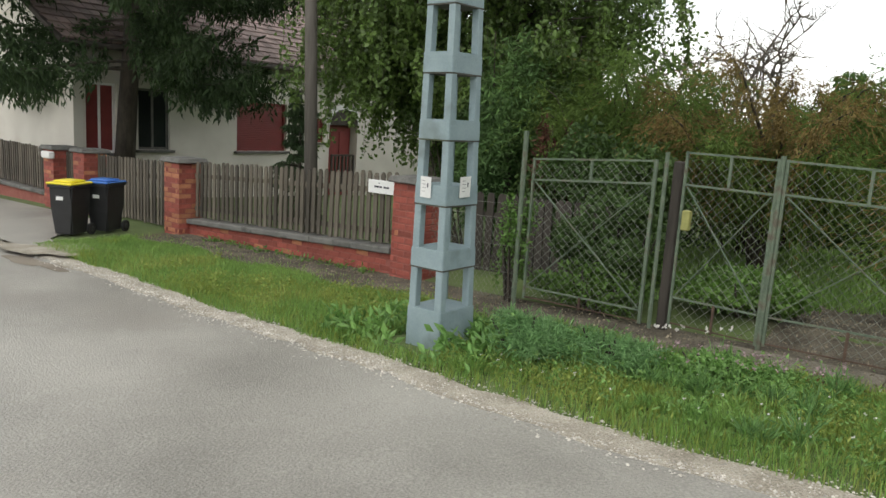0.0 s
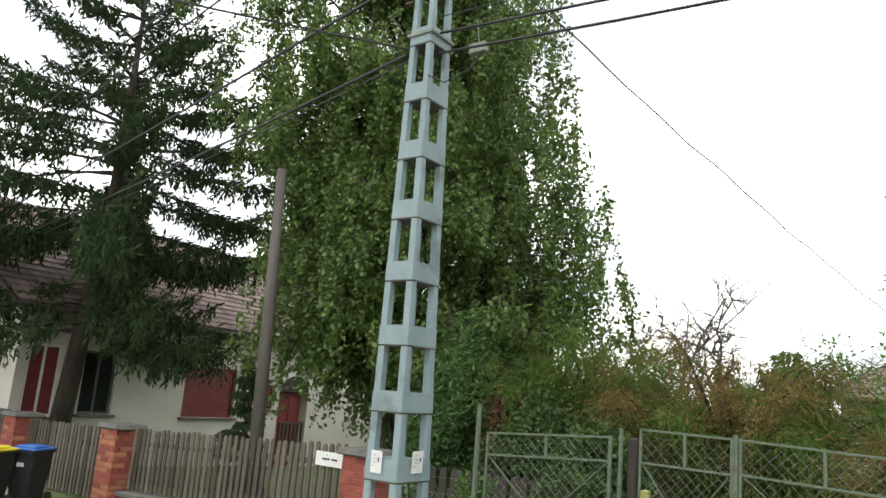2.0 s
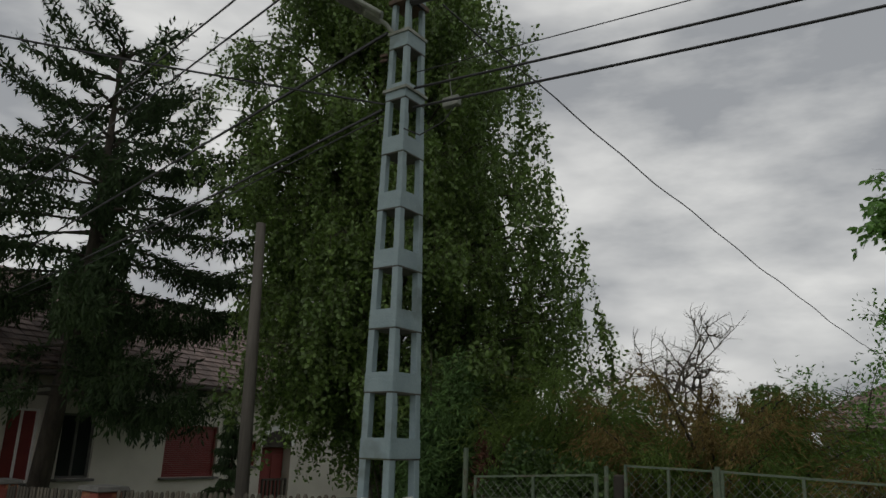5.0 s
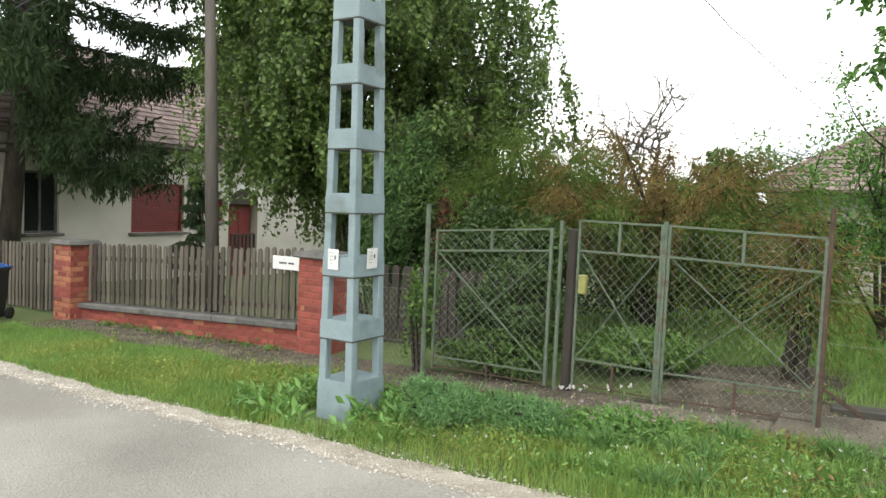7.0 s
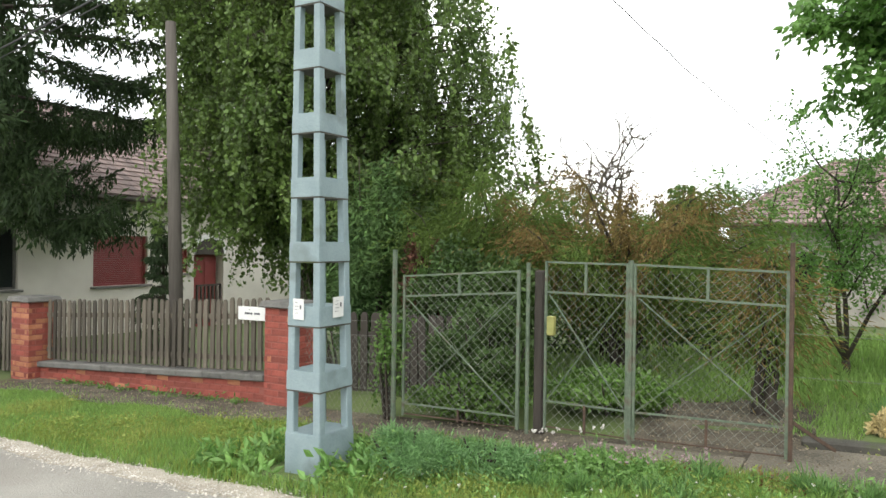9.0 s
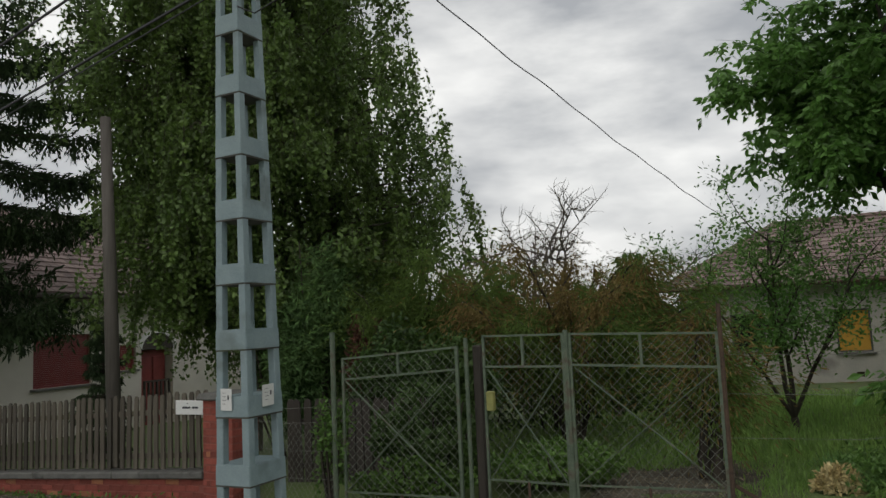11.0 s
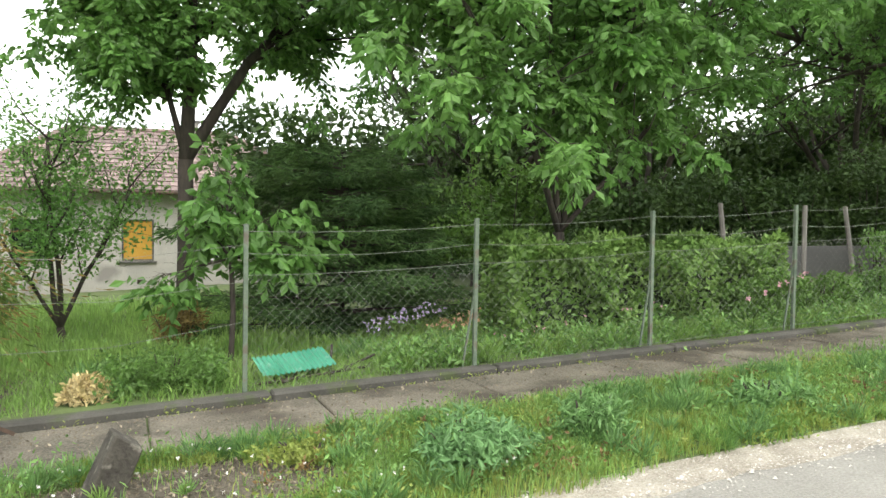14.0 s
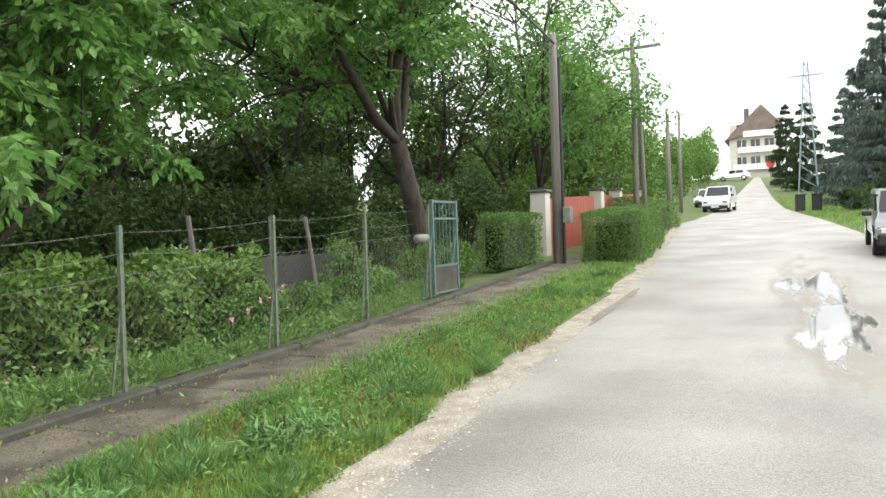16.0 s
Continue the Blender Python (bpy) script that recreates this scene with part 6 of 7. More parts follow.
sh = thing("corrugated_sheet", "faded green corrugated plastic sheet lying on sticks", "sheet", pose(2.8, 7.68, 0.25, 3, -2, 4))
v, f = [], []
for i in range(41):
    x = i * 0.66 / 40
    for y, z in ((0.0, 0.0), (0.42, 0.07)):
        v.append((x, y, z + 0.012 * math.sin(i * 2.2) + 0.05 * (x / 0.78) ** 2))
f = [(2 * i, 2 * i + 2, 2 * i + 3, 2 * i + 1) for i in range(40)]
sheet_ob = raw("sheet", v, f, GREENSHEET, sh)
so = sheet_ob.modifiers.new("thick", "SOLIDIFY")
so.thickness = 0.004
for a, b in (((-0.1, -0.05, -0.05), (0.95, -0.02, -0.02)), ((0.55, -0.1, -0.15), (0.72, 0.3, 0.14)), ((-0.15, 0.2, -0.12), (0.2, -0.1, -0.04)), ((0.6, 0.1, -0.1), (1.15, 0.3, 0.0))):
    part("stick", one_tube([a, b], 0.013, 6), BARK, sh)

pile = thing("leaf_pile", "small heap of dry straw-coloured leaves on the grass", "leaf pile", pose(1.43, 7.8, float(ground(1.43, 7.8)) + 0.02))
q = rnd.normal(size=(1300, 3))
q /= np.linalg.norm(q, axis=1)[:, None]
q = q * rnd.uniform(0.75, 1.0, 1300)[:, None] * np.array([0.2, 0.16, 0.2])
q[:, 2] = np.abs(q[:, 2])
leaf_mesh("dry_leaves", q, 0.06, STRAW, pile, aspect=0.42)


# ---- grass and weeds ----
def scatter(n, x0, x1, y0, y1, keep=None, seed=1):
    r = np.random.default_rng(seed)
    x, y = r.uniform(x0, x1, n), r.uniform(y0, y1, n)
    if keep is not None:
        ok = keep(x, y, r)
        x, y = x[ok], y[ok]
    return np.stack([x, y, ground(x, y) - 0.005], 1)


def clump(x, y, s=1.3):
    return 0.5 + 0.5 * np.sin(x * 2.1 * s + 1.3 * np.sin(y * 1.7 * s)) * np.cos(y * 2.6 * s + np.sin(x * 1.9 * s))


OFFPOLE = lambda x, y: ~((x > -2.88) & (x < -2.28) & (y > 4.7) & (y < 5.26))
edge_keep = lambda x, y, r: (y > edge(x) + 0.1 + 0.16 * clump(x, y, 4) * r.random(len(x)))
not_soil = lambda x, y, r: edge_keep(x, y, r) & OFFPOLE(x, y) & ~((x < -0.6) & (y > 6.15 + 0.12 * np.sin(x * 3)) & (r.random(len(x)) < 0.93)) & ~((((x - 1.95) / 0.95) ** 2 + ((y - 5.48) / 0.5) ** 2 < 0.7 + 0.5 * r.random(len(x))) & (r.random(len(x)) < 0.93))
tagged(blades("lawn_grass", scatter(70000, -9.4, -3.0, 4.3, 6.5, not_soil, 1), 0.065, 0.0065, GRASS), "short bright green verge grass", "grass", kind="stuff")
tagged(blades("verge_grass", scatter(80000, -3.4, 7.5, 4.3, 6.35, lambda x, y, r: not_soil(x, y, r) & (r.random(len(x)) < 0.15 + 0.75 * clump(x, y)), 2), 0.1, 0.006, GRASS), "long green verge grass in tufts", "grass", kind="stuff")
tagged(blades("dry_verge_grass", scatter(60000, -9.0, 9, 4.3, 6.3, lambda x, y, r: not_soil(x, y, r) & ((clump(x + 3, y) > 0.6) | ((y < edge(x) + 0.55 + 0.25 * np.sin(x * 2.3)) & (r.random(len(x)) < 0.5))), 3), 0.1, 0.006, GRASS_DRY), "yellowish verge grass", "grass", kind="stuff")
tagged(blades("far_verge_grass", scatter(26000, 7.5, 30, 4.6, 6.6, lambda x, y, r: edge_keep(x, y, r), 4), 0.11, 0.011, GRASS), "long green verge grass up the street", "grass", kind="stuff")
tagged(blades("garden_grass", scatter(60000, 0.2, 14, 7.45, 13.5, lambda x, y, r: ~((x < 0.66 + 0.16 * np.sin(y * 4)) & (y < 9.0 + 0.3 * np.sin(x * 5))) & ~((x > 1.2) & (x < 1.66) & (y < 8.0)) & ~((x > 8.6) & (y > 8.4) & (r.random(len(x)) < 0.9)) & (r.random(len(x)) < 1.15 - (y - 7.4) * 0.12), 5), 0.12, 0.009, GRASS, lean=0.75), "long garden grass behind the wire fence", "grass", kind="stuff")
tagged(blades("garden_grass", scatter(26000, -3.6, 0.4, 8.2, 12.5, lambda x, y, r: ~((x > -0.7) & (y < 9.0 + 0.3 * np.sin(x * 5))), 16), 0.12, 0.011, GRASS, lean=0.7), "bright grass behind the driveway gate", "grass", kind="stuff")
tagged(blades("garden_grass", scatter(16000, -4, 4, 9.5, 20, None, 6), 0.2, 0.02, GRASS), "rough grass deep in the garden", "grass", kind="stuff")


def weeds(name, label, n, x0, x1, y0, y1, size, material, seed, keep=None, height=0.14):
    root = scatter(n, x0, x1, y0, y1, keep or not_soil, seed)
    r = np.random.default_rng(seed)
    at = np.repeat(root, 14, axis=0)
    at[:, 0:2] += r.normal(0, 0.035, (len(at), 2))
    at[:, 2] += np.abs(r.normal(0, height * 0.6, len(at)))
    return tagged(leaf_mesh(name, at, size, material, aspect=0.4, spread=0.8), label, "weeds", kind="stuff")


def plants(name, label, n, x0, x1, y0, y1, length, material, seed, keep, leaves=85):
    """Bushy tufts: long narrow leaves that rise and arch outwards from a common root."""
    root = scatter(n, x0, x1, y0, y1, keep, seed)
    r = np.random.default_rng(seed)
    at = np.repeat(root, leaves, axis=0)
    size = np.repeat(r.uniform(0.6, 1.35, len(root)), leaves)
    a = r.uniform(0, 2 * math.pi, len(at))
    out = r.uniform(0.1, 1.1, len(at))
    d = np.stack([np.cos(a) * out, np.sin(a) * out, r.uniform(0.5, 1.3, len(at))], 1)
    lift = r.uniform(0, 0.6, len(at))[:, None]
    at = at + d * lift * length * size[:, None]
    return tagged(leaf_mesh(name, at, length * 0.55, material, aspect=0.1, along=d * 1.6, spread=0.9), label, "weeds", kind="stuff")


PL = lambda off, th: (lambda x, y, r: not_soil(x, y, r) & OFFPOLE(x, y) & (clump(x + off, y, 1.1) > th))
plants("verge_tufts", "bushy green tufts of weeds on the verge", 460, -2.0, 16, 4.72, 6.15, 0.11, WEED, 301, PL(0.4, 0.4))
plants("verge_tufts", "blue-green bushy weeds on the verge", 520, -2.2, 16, 4.75, 6.1, 0.17, BLUEWEED, 302, PL(2.7, 0.55))
plants("verge_tufts", "yellow-green tufts of weeds on the verge", 1000, -1.0, 16, 4.72, 6.2, 0.08, GRASS_DRY, 303, PL(5.1, 0.5))
plants("verge_tufts", "fresh green grass tufts on the verge", 420, -3.0, 18, 4.65, 6.2, 0.13, GRASS, 304, PL(1.6, 0.35))
plants("garden_tufts", "bushy green tufts in the garden along the fence", 420, 2.8, 14, 7.5, 8.6, 0.19, GRASS, 305, lambda x, y, r: x > 3.9)
plants("garden_tufts", "blue-green weeds in the garden", 160, 1.2, 14, 7.5, 9.0, 0.18, BLUEWEED, 306, lambda x, y, r: (clump(x, y, 1) > 0.4) & ~((x > 2.4) & (x < 3.9) & (y < 8.5)))
weeds("verge_weeds", "broad-leaved weeds in the verge", 2200, -3.2, 12, 4.7, 6.2, 0.036, WEED, 8, lambda x, y, r: not_soil(x, y, r) & (clump(x, y, 0.9) > 0.4) & OFFPOLE(x, y))
weeds("tall_weeds", "taller leafy weeds in patches on the verge", 420, -2.0, 14, 4.75, 6.1, 0.046, WEED, 15, lambda x, y, r: not_soil(x, y, r) & (clump(x + 1.3, y, 0.7) > 0.62) & OFFPOLE(x, y), 0.22)
weeds("yellow_weeds", "yellowish low clover and weeds on the verge", 6500, -7.0, 14, 4.7, 6.2, 0.035, GRASS_DRY, 16, lambda x, y, r: not_soil(x, y, r) & (clump(x + 4.1, y, 0.8) > 0.5) & OFFPOLE(x, y), 0.08)
weeds("brown_weeds", "reddish brown dying weeds on the verge", 700, -1.5, 12, 4.8, 6.1, 0.045, DEADWEED, 17, lambda x, y, r: clump(x + 2.2, y, 1.0) > 0.62, 0.1)
weeds("clover", "small bright clover leaves among the verge grass", 3000, -3, 14, 4.55, 6.2, 0.03, HEDGELEAF, 18, lambda x, y, r: not_soil(x, y, r) & (clump(x + 6.3, y, 1.2) > 0.5), 0.07)
weeds("pole_weeds", "leafy dock and weeds around the pole foot", 120, -3.5, -1.9, 4.6, 5.6, 0.11, WEED, 9, lambda x, y, r: OFFPOLE(x, y), 0.12)
weeds("fence_weeds", "small weeds along the plinth foot", 50, -8.8, -4.9, 6.75, 6.86, 0.06, HEDGELEAF, 10, lambda x, y, r: clump(x, y, 1.5) > 0.5, 0.06)
weeds("garden_weeds", "leafy weeds along the wire fence", 900, 3.0, 14, 7.45, 8.3, 0.07, WEED, 11, lambda x, y, r: x > 3.9, 0.2)
weeds("garden_weeds", "bright soft weeds on the garden lawn", 260, 1.5, 2.5, 7.6, 8.6, 0.06, HEDGELEAF, 12, lambda x, y, r: x > 0, 0.22)


for k, (y0, y1) in enumerate(((6.12, 6.3), (7.17, 7.26))):
    weeds("pavement_weeds", "small weeds creeping over the pavement edge", 260, 0.8, 16, y0, y1, 0.035, (WEED, GRASS_DRY)[k], 60 + k, lambda x, y, r: clump(x, y, 2.1) > 0.42, 0.05)
litter = scatter(2400, -0.8, 16, 6.22, 7.2, None, 64)
litter[:, 2] = np.interp(litter[:, 0], GX, GZ) + 0.075
tagged(leaf_mesh("leaf_litter", litter, 0.028, LITTER, aspect=0.5), "small dry leaves and grit on the pavement", "litter", kind="stuff")

for name, label, n, x0, x1, y0, y1, seed in (("soil_litter", "dead leaves, twigs and crumbs on the bare soil", 1500, 1.0, 3.0, 5.0, 6.0, 81), ("driveway_litter", "dry leaves and twigs on the muddy driveway", 1500, -0.6, 0.85, 6.9, 9.3, 82), ("fence_litter", "dry leaves and crumbs along the fence foot", 2200, -9.0, -0.6, 6.2, 6.9, 83)):
    pts = scatter(n, x0, x1, y0, y1, None, seed)
    pts[:, 2] += 0.022
    tagged(leaf_mesh(name, pts, 0.03, LITTER, aspect=0.45), label, "litter", kind="stuff")

# ---- single clumps that stand out of the verge and lawn ----
for x, y, rx, ry, h, m, size, n, asp, label in (
        (-1.75, 5.2, 0.5, 0.3, 0.38, FEATHER, 0.075, 5200, 0.12, "soft blue-green feathery weed clump beside the power pole"),
        (-1.15, 5.45, 0.4, 0.28, 0.3, FEATHER, 0.07, 3000, 0.12, "soft blue-green feathery weed clump on the verge"),
        (-0.5, 5.7, 0.6, 0.28, 0.22, WEED, 0.04, 2600, 0.5, "dense clover clump with faded flower heads"),
        (3.55, 5.1, 0.42, 0.3, 0.36, FEATHER, 0.075, 1700, 0.3, "broad-leaved dark green weed clump on the verge"),
        (4.5, 5.3, 0.35, 0.28, 0.34, BLUEWEED, 0.07, 1300, 0.25, "broad-leaved green weed clump on the verge"),
        (6.1, 5.3, 0.4, 0.25, 0.24, BLUEWEED, 0.09, 800, 0.25, "blue-green weed clump further along the verge"),
        (2.75, 5.75, 0.4, 0.2, 0.14, GRASS_DRY, 0.04, 1500, 0.4, "yellow-green dying clover patch beside the stump"),
        (2.05, 7.85, 0.36, 0.28, 0.4, HEDGELEAF, 0.05, 2200, 0.2, "bright green feathery bush on the garden lawn"),
        (2.35, 11.0, 0.4, 0.35, 0.6, TAMBROWN, 0.12, 1000, 0.12, "brown dead twigs heaped against the walnut trunk")):
    bush("weed_clump" if y < 7 else "garden_clump", label, x, y, rx, ry, h, m, size, n, int(x * 100 + 900), "weeds", aspect=asp)


def flowers(name, label, n, x0, x1, y0, y1, material, size, height, seed):
    root = scatter(n, x0, x1, y0, y1, None, seed)
    r = np.random.default_rng(seed)
    root[:, 2] += height * r.uniform(0.6, 1.15, len(root))
    at = np.repeat(root, 6, axis=0)
    return tagged(leaf_mesh(name, at, size, material, aspect=0.75), label, "flowers", kind="stuff")


flowers("clover_flowers", "faded pink clover heads in the verge", 80, -1.2, 0.3, 5.45, 6.0, PETAL_FADED, 0.019, 0.24, 21)
flowers("daisies", "scattered small white daisies in the verge", 130, -2.5, 4, 4.8, 6.1, PETAL_WHITE, 0.014, 0.12, 22)
flowers("lilac_flowers", "pale lilac flowers in the garden", 70, 4.1, 5.0, 8.6, 9.4, PETAL_LILAC, 0.026, 0.4, 23)
flowers("apricot_flowers", "apricot coloured flowers in the garden", 90, 4.9, 5.9, 8.5, 9.3, PETAL_ORANGE, 0.026, 0.35, 24)
flowers("pink_flowers", "pale pink small flowers along the fence", 16, 5.2, 7.2, 7.6, 8.1, PETAL_PINK, 0.022, 0.35, 25)
flowers("rose_blooms", "pink rose blooms on the bush", 6, 8.2, 9.4, 7.55, 7.7, PETAL_PINK, 0.045, 0.6, 26)
flowers("white_flowers", "small white blossoms by the wicket", 8, -1.35, -0.7, 6.55, 6.72, PETAL_WHITE, 0.035, 0.15, 27)


# ---- far up the street ----
def vehicle(name, label, x, y, turn, L, Wd, H, paint, van, dz=0.0):
    c = thing(name, label, "car", pose(x, y, gz(x) + dz, 0, -2.5 if abs(turn) < 90 else 2.5, turn))
    if van:
        prof = [(-L / 2, 0.3), (-L / 2, H * 0.6), (-L / 2 + 0.15, H), (L * 0.12, H), (L * 0.27, H * 0.6), (L / 2 - 0.15, H * 0.5), (L / 2, H * 0.38), (L / 2, 0.3)]
    else:
        prof = [(-L / 2, 0.38), (-L / 2, H * 0.55), (-L / 2 + 0.2, H * 0.62), (-L * 0.36, H), (L * 0.08, H), (L * 0.24, H * 0.62), (L / 2 - 0.2, H * 0.55), (L / 2, H * 0.45), (L / 2, 0.38)]
    bm = bmesh.new()
    rows = []
    for s, k in ((-1, 0.0), (-0.9, 1.0), (0.9, 1.0), (1, 0.0)):
        rows.append([bm.verts.new((px * (0.99 if k == 0 else 1), s * Wd / 2 * (1 if z < H * 0.62 else 0.86), z)) for px, z in prof])
    n = len(prof)
    for a, b in zip(rows, rows[1:]):
        for i in range(n):
            bm.faces.new((a[i], a[(i + 1) % n], b[(i + 1) % n], b[i]))
    bm.faces.new(rows[0])
    bm.faces.new(rows[-1])
    bmesh.ops.bevel(bm, geom=list(bm.edges), offset=0.03, segments=2, affect="EDGES")
    part("body", bm, paint, c, smooth=False)
    i0 = 3 if van else 4
    (xa, za), (xb, zb) = prof[i0], prof[i0 + 1]
    bm = bmesh.new()
    t = 0.012
    p = [(xa + (xb - xa) * k + t, za + (zb - za) * k + t) for k in (0.1, 0.92)]
    vs = [bm.verts.new(v) for v in ((p[0][0], -Wd * 0.38, p[0][1]), (p[0][0], Wd * 0.38, p[0][1]), (p[1][0], Wd * 0.43, p[1][1]), (p[1][0], -Wd * 0.43, p[1][1]))]
    bm.faces.new(vs)
    part("windscreen", bm, GLASS, c)
    for s in (-1, 1):
        for u0, u1 in ((-0.3, -0.08), (-0.06, 0.12)) if not van else ((-0.02, 0.14),):
            part("side_window", one_box(L * u0, L * u1, s * Wd * 0.44 - 0.03, s * Wd * 0.44 + 0.045, H * 0.66, H * 0.92), GLASS, c)
        part("headlight", one_box(L / 2 - 0.12, L / 2 + 0.012, s * Wd * 0.36 - 0.16, s * Wd * 0.36 + 0.16, H * 0.36, H * 0.45, bevel=0.02), CHROME, c)
        part("mirror", one_box(L * 0.2, L * 0.24, s * (Wd / 2 + 0.09) - 0.09, s * (Wd / 2 + 0.09) + 0.09, H * 0.6, H * 0.68, bevel=0.02), BINBLACK, c)
        for u in (-0.31, 0.33):
            w = part("wheel", one_tube([(L * u, s * (Wd / 2 - 0.2), 0.32), (L * u, s * (Wd / 2 + 0.012), 0.32)], 0.32, 20), RUBBER, c)
            part("rim", one_tube([(L * u, s * (Wd / 2 + 0.013), 0.32), (L * u, s * (Wd / 2 + 0.025), 0.32)], 0.2, 14), CHROME, w)
    for e in (-1, 1):
        part("bumper", one_box(e * L / 2 - 0.08, e * L / 2 + 0.05, -Wd * 0.48, Wd * 0.48, 0.25, 0.5, bevel=0.04), BINBLACK if e > 0 else paint, c)
    part("number_plate", one_box(L / 2 + 0.051, L / 2 + 0.06, -0.26, 0.26, 0.36, 0.47), WHITEPAINT, c)
    return c


vehicle("van", "white delivery van parked facing down the street", 60.0, 7.1, 176, 4.3, 1.8, 1.85, CARWHITE, True)
vehicle("car", "white car parked behind the van", 65.5, 8.3, 176, 4.2, 1.75, 1.45, CARWHITE, False)
vehicle("suv", "grey estate car parked at the street edge", 21.2, -0.08, 178, 4.4, 1.75, 1.35, CARGREY, False)
vehicle("car", "white car at the top of the street", 112, 9.5, 90, 4.2, 1.75, 1.45, CARWHITE, False, 0.1)


def far_house():
    h = thing("apartment_house", "three-storey white house with balconies and a brown roof", "house", pose(135, 4.0, 9.5))
    part("wall", one_box(0, 12, 0, 7.6, -4, 8.2), PLASTER, h)
    bm = bmesh.new()
    vs = [bm.verts.new(v) for v in ((-0.8, -0.6, 7.6), (-0.8, 8.4, 5.6), (-0.8, 2.6, 11.2), (12, -0.6, 7.6), (12, 8.4, 5.6), (12, 2.6, 11.2))]
    for q in ((0, 1, 2), (3, 5, 4), (0, 2, 5, 3), (2, 1, 4, 5), (0, 3, 4, 1)):
        bm.faces.new([vs[i] for i in q])
    r = part("roof", bm, TILE, h)
    part("chimney", one_box(3, 3.8, 4.6, 5.4, 8.5, 11.2), COPING, r)
    for z in (0.8, 3.6, 6.2):
        b = part("balcony", one_box(-1.2, 0, 0.4, 7.2 - z * 0.3, z - 0.2, z + 0.75), WHITEPAINT, h)
        for y in (0.8, 2.9, 5.0):
            w = part("window", one_box(-0.06, 0.02, y, y + 1.4, z + 0.8, z + 2.0), GLASS, h)
            part("window_frame", one_box(-0.08, -0.061, y + 0.66, y + 0.74, z + 0.8, z + 2.0), WHITEPAINT, w)


far_house()


def lattice_mast(x, y, h, w):
    z = gz(x)
    t = thing("lattice_mast", "blue-grey steel lattice power mast by the street", "utility pole", pose(x, y, z))
    at = lambda sx, sy, zz: (sx * w / 2 * (1 - 0.82 * zz / h), sy * w / 2 * (1 - 0.82 * zz / h), zz)
    for sx in (-1, 1):
        for sy in (-1, 1):
            part("leg", one_bar(at(sx, sy, 0), at(sx, sy, h), 0.07), PYLON, t)
    n = 12
    for i in range(n):
        z0, z1 = h * i / n, h * (i + 1) / n
        bm = bmesh.new()
        for s in (-1, 1):
            bar(bm, at(-1, s, z0), at(1, s, z1), 0.035)
            bar(bm, at(1, s, z0), at(-1, s, z1), 0.035)
            bar(bm, at(s, -1, z0), at(s, 1, z1), 0.035)
        part("bracing", bm, PYLON, t)
    part("crossarm", one_bar((0, -1.3, h * 0.9), (0, 1.3, h * 0.9), 0.1), PYLON, t)


lattice_mast(70, 1.1, 11.2, 1.5)
for x, y, h, r, s, l in ((52, -2.6, 13.5, 3.4, 201, "tall spruce at the street edge"), (60, -3.0, 9.0, 3.0, 202, "blue-grey spruce behind the verge"), (70, -2.6, 9.0, 3.0, 203, "blue-grey spruce up the street"), (85, 1.0, 9.5, 3.2, 204, "dark spruce beside the white house"), (95, 2.8, 9.5, 3.0, 205, "dark spruce beside the white house"), (42, -3.2, 6.0, 2.6, 206, "dark conifer over the roadside fence"), (80, -2.2, 10.0, 3.2, 207, "dark conifer up the street")):
    spruce("spruce", l, x, y, h, r, s, HAZYSPRUCE if s in (201, 202, 203, 207) else None, 0.8, 0.3, 0.4, 0.6, category="conifer")
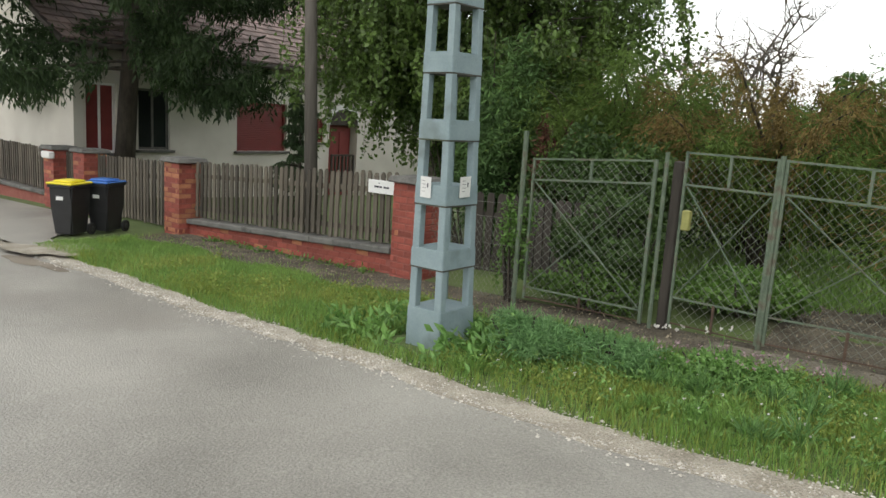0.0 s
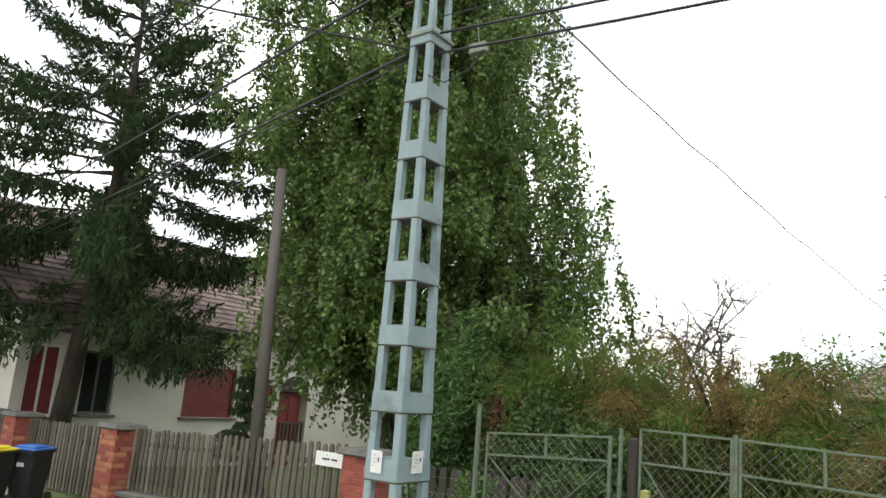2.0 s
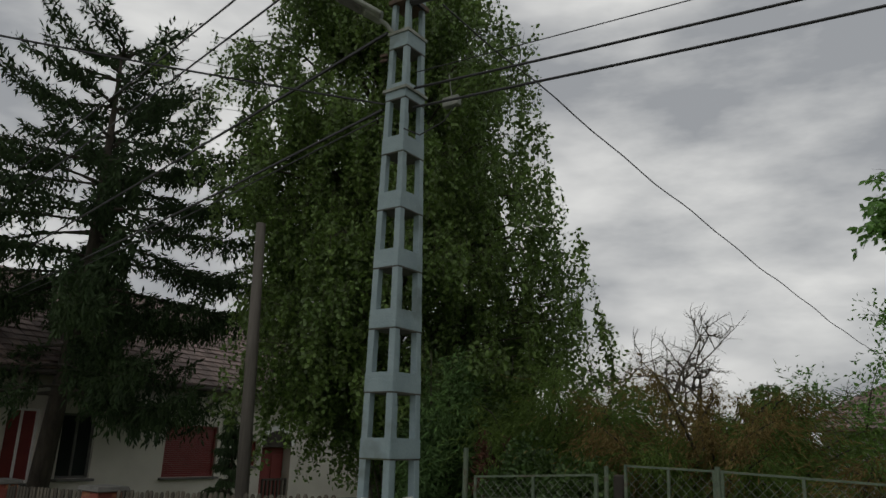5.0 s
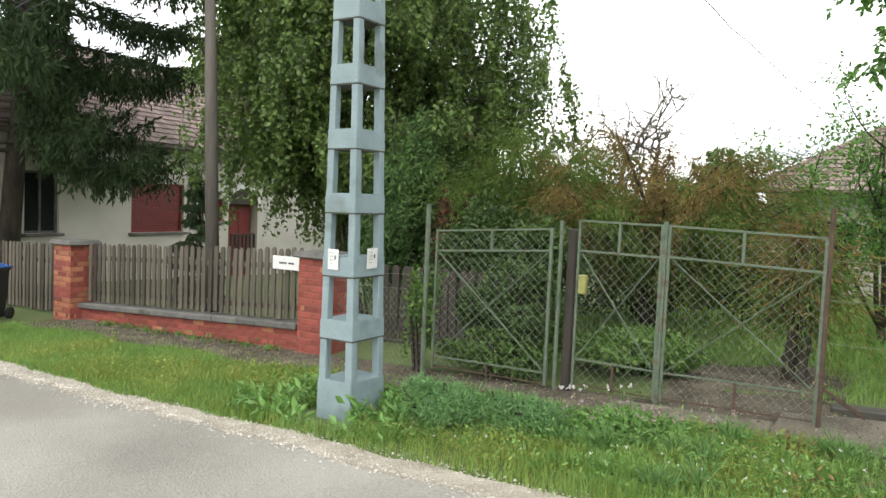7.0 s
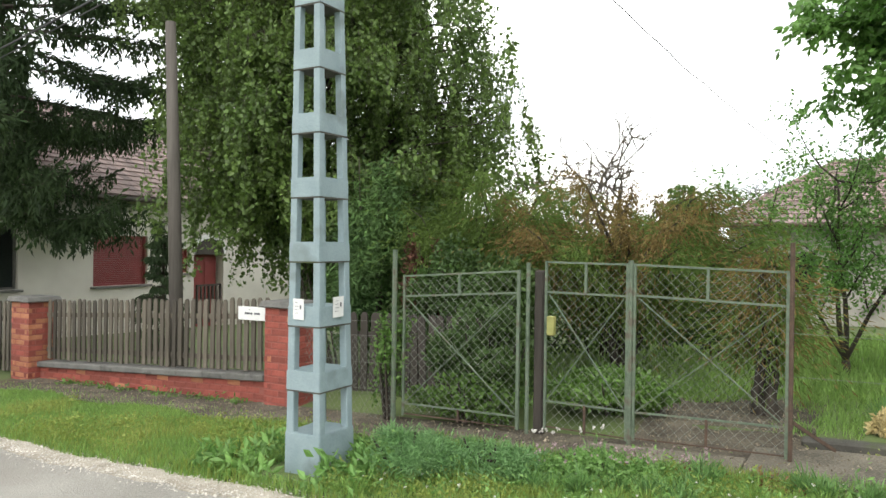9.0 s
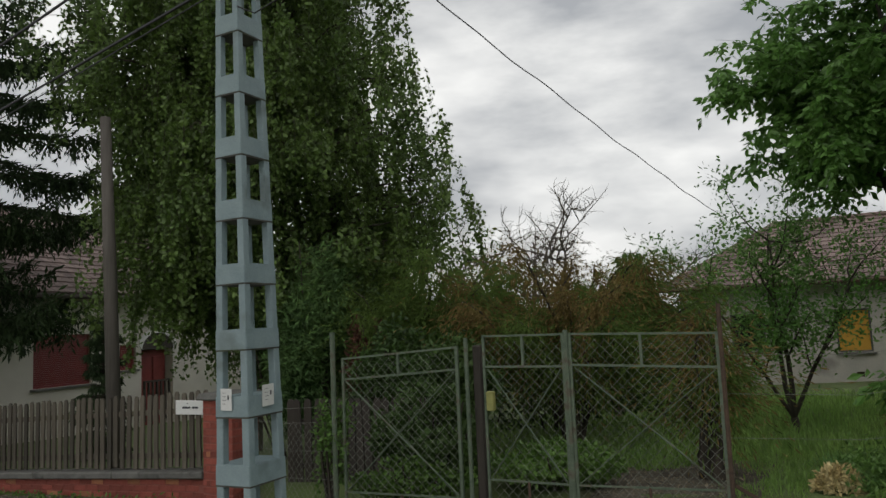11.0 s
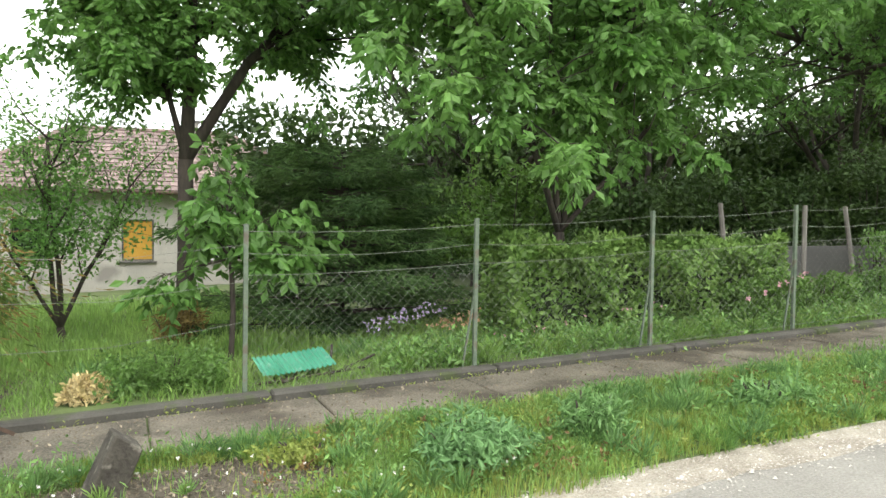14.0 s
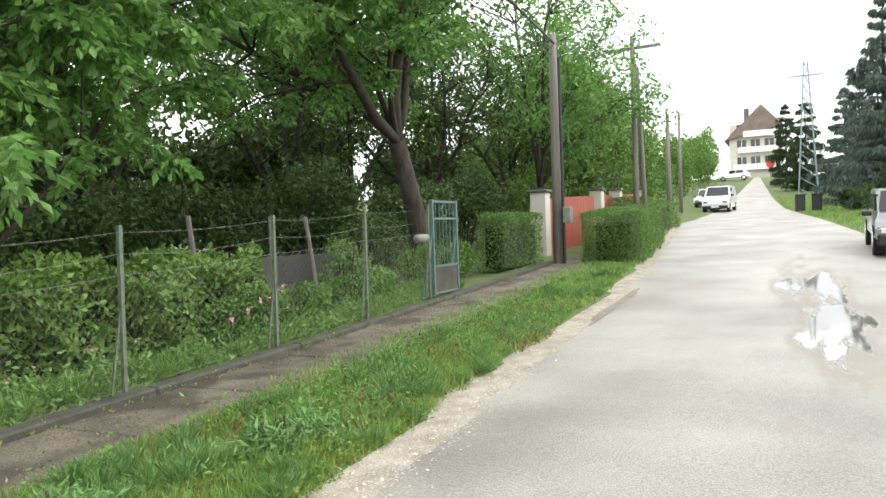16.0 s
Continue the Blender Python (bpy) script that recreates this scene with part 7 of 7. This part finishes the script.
for i, (x, y, h, r) in enumerate(((31, 10.2, 7.2, 2.6), (37, 10.4, 7.4, 2.6), (47, 11.4, 7.6, 2.9), (57, 12.3, 7.2, 3.0), (72, 12.4, 6.5, 3.2), (86, 12.6, 7.0, 3.4), (99, 12.6, 7.5, 3.4), (113, 13.2, 8.0, 3.6))):
    bush("roadside_trees", "rounded green trees lining the street", x, y, r * 1.6, r * 0.8, h, BUSHLEAF, 0.24, 9000, 210 + i, "trees")
for i, (x, y) in enumerate(((30, -3.5), (36, -2.5), (44, -1.5), (52, -0.8))):
    bush("roadside_bush", "green bushes along the roadside fence", x, y, 3.0, 0.8, 1.7, SHADELEAF, 0.16, 4000, 220 + i)
for y in (0.6, 1.5):
    b = thing("wheelie_bin", "dark wheelie bin far up the street", "waste bin", pose(52, 0.4 + y, gz(52) + 0.05), "far bins")
    part("body", one_box(-0.28, 0.28, -0.28, 0.28, 0.0, 0.95, bevel=0.03), BINBLACK, b)
    part("lid", one_box(-0.3, 0.3, -0.32, 0.3, 0.952, 1.02, bevel=0.02), BINBLACK, b)
sg = thing("road_sign", "red round road sign on a grey post", "road sign", pose(100, 4.6, gz(100)))
part("post", one_tube([(0, 0, 0), (0, 0, 2.6)], 0.05, 8), GALV, sg)
part("disc", one_tube([(-0.03, 0, 2.4), (-0.05, 0, 2.4)], 0.5, 20), REDSIGN, sg)
tagged(blades("right_verge_grass", scatter(16000, 22, 75, -4, 3.4, lambda x, y, r: y < right_edge(x) - 0.15, 41), 0.16, 0.03, GRASS), "grass verge on the far side of the street", "grass", kind="stuff")

# ---- bricks, last ----
for p, worn in BRICKWORK:
    for row in range(15):
        z = 0.04 + row * 0.077
        odd = row % 2
        for turn in (0, 90, 180, 270):
            m = Matrix.Rotation(radians(turn), 4, "Z")
            slots = ((-0.107, FULL), (0.107, FULL)) if not odd else ((-0.163, HALF), (0.0, FULL), (0.163, HALF))
            for u, meshes in slots:
                patchy = worn * (0.5 + 0.9 * math.sin(row * 0.6 + turn) ** 2)
                at = m @ Vector((u, -0.162, z))
                lay(p, meshes[1 if rb.random() < patchy else 0], at.x, at.y, at.z, turn)
for row in range(5):
    n = 21
    for i in range(n):
        x = -9.04 + i * 0.207 + (0.1 if row % 2 else 0)
        if x < -4.86:
            lay(fence, FULL[1 if rb.random() < 0.1 else 0], x, 6.995, Z_C(x) - 0.115 - row * 0.074, 0)
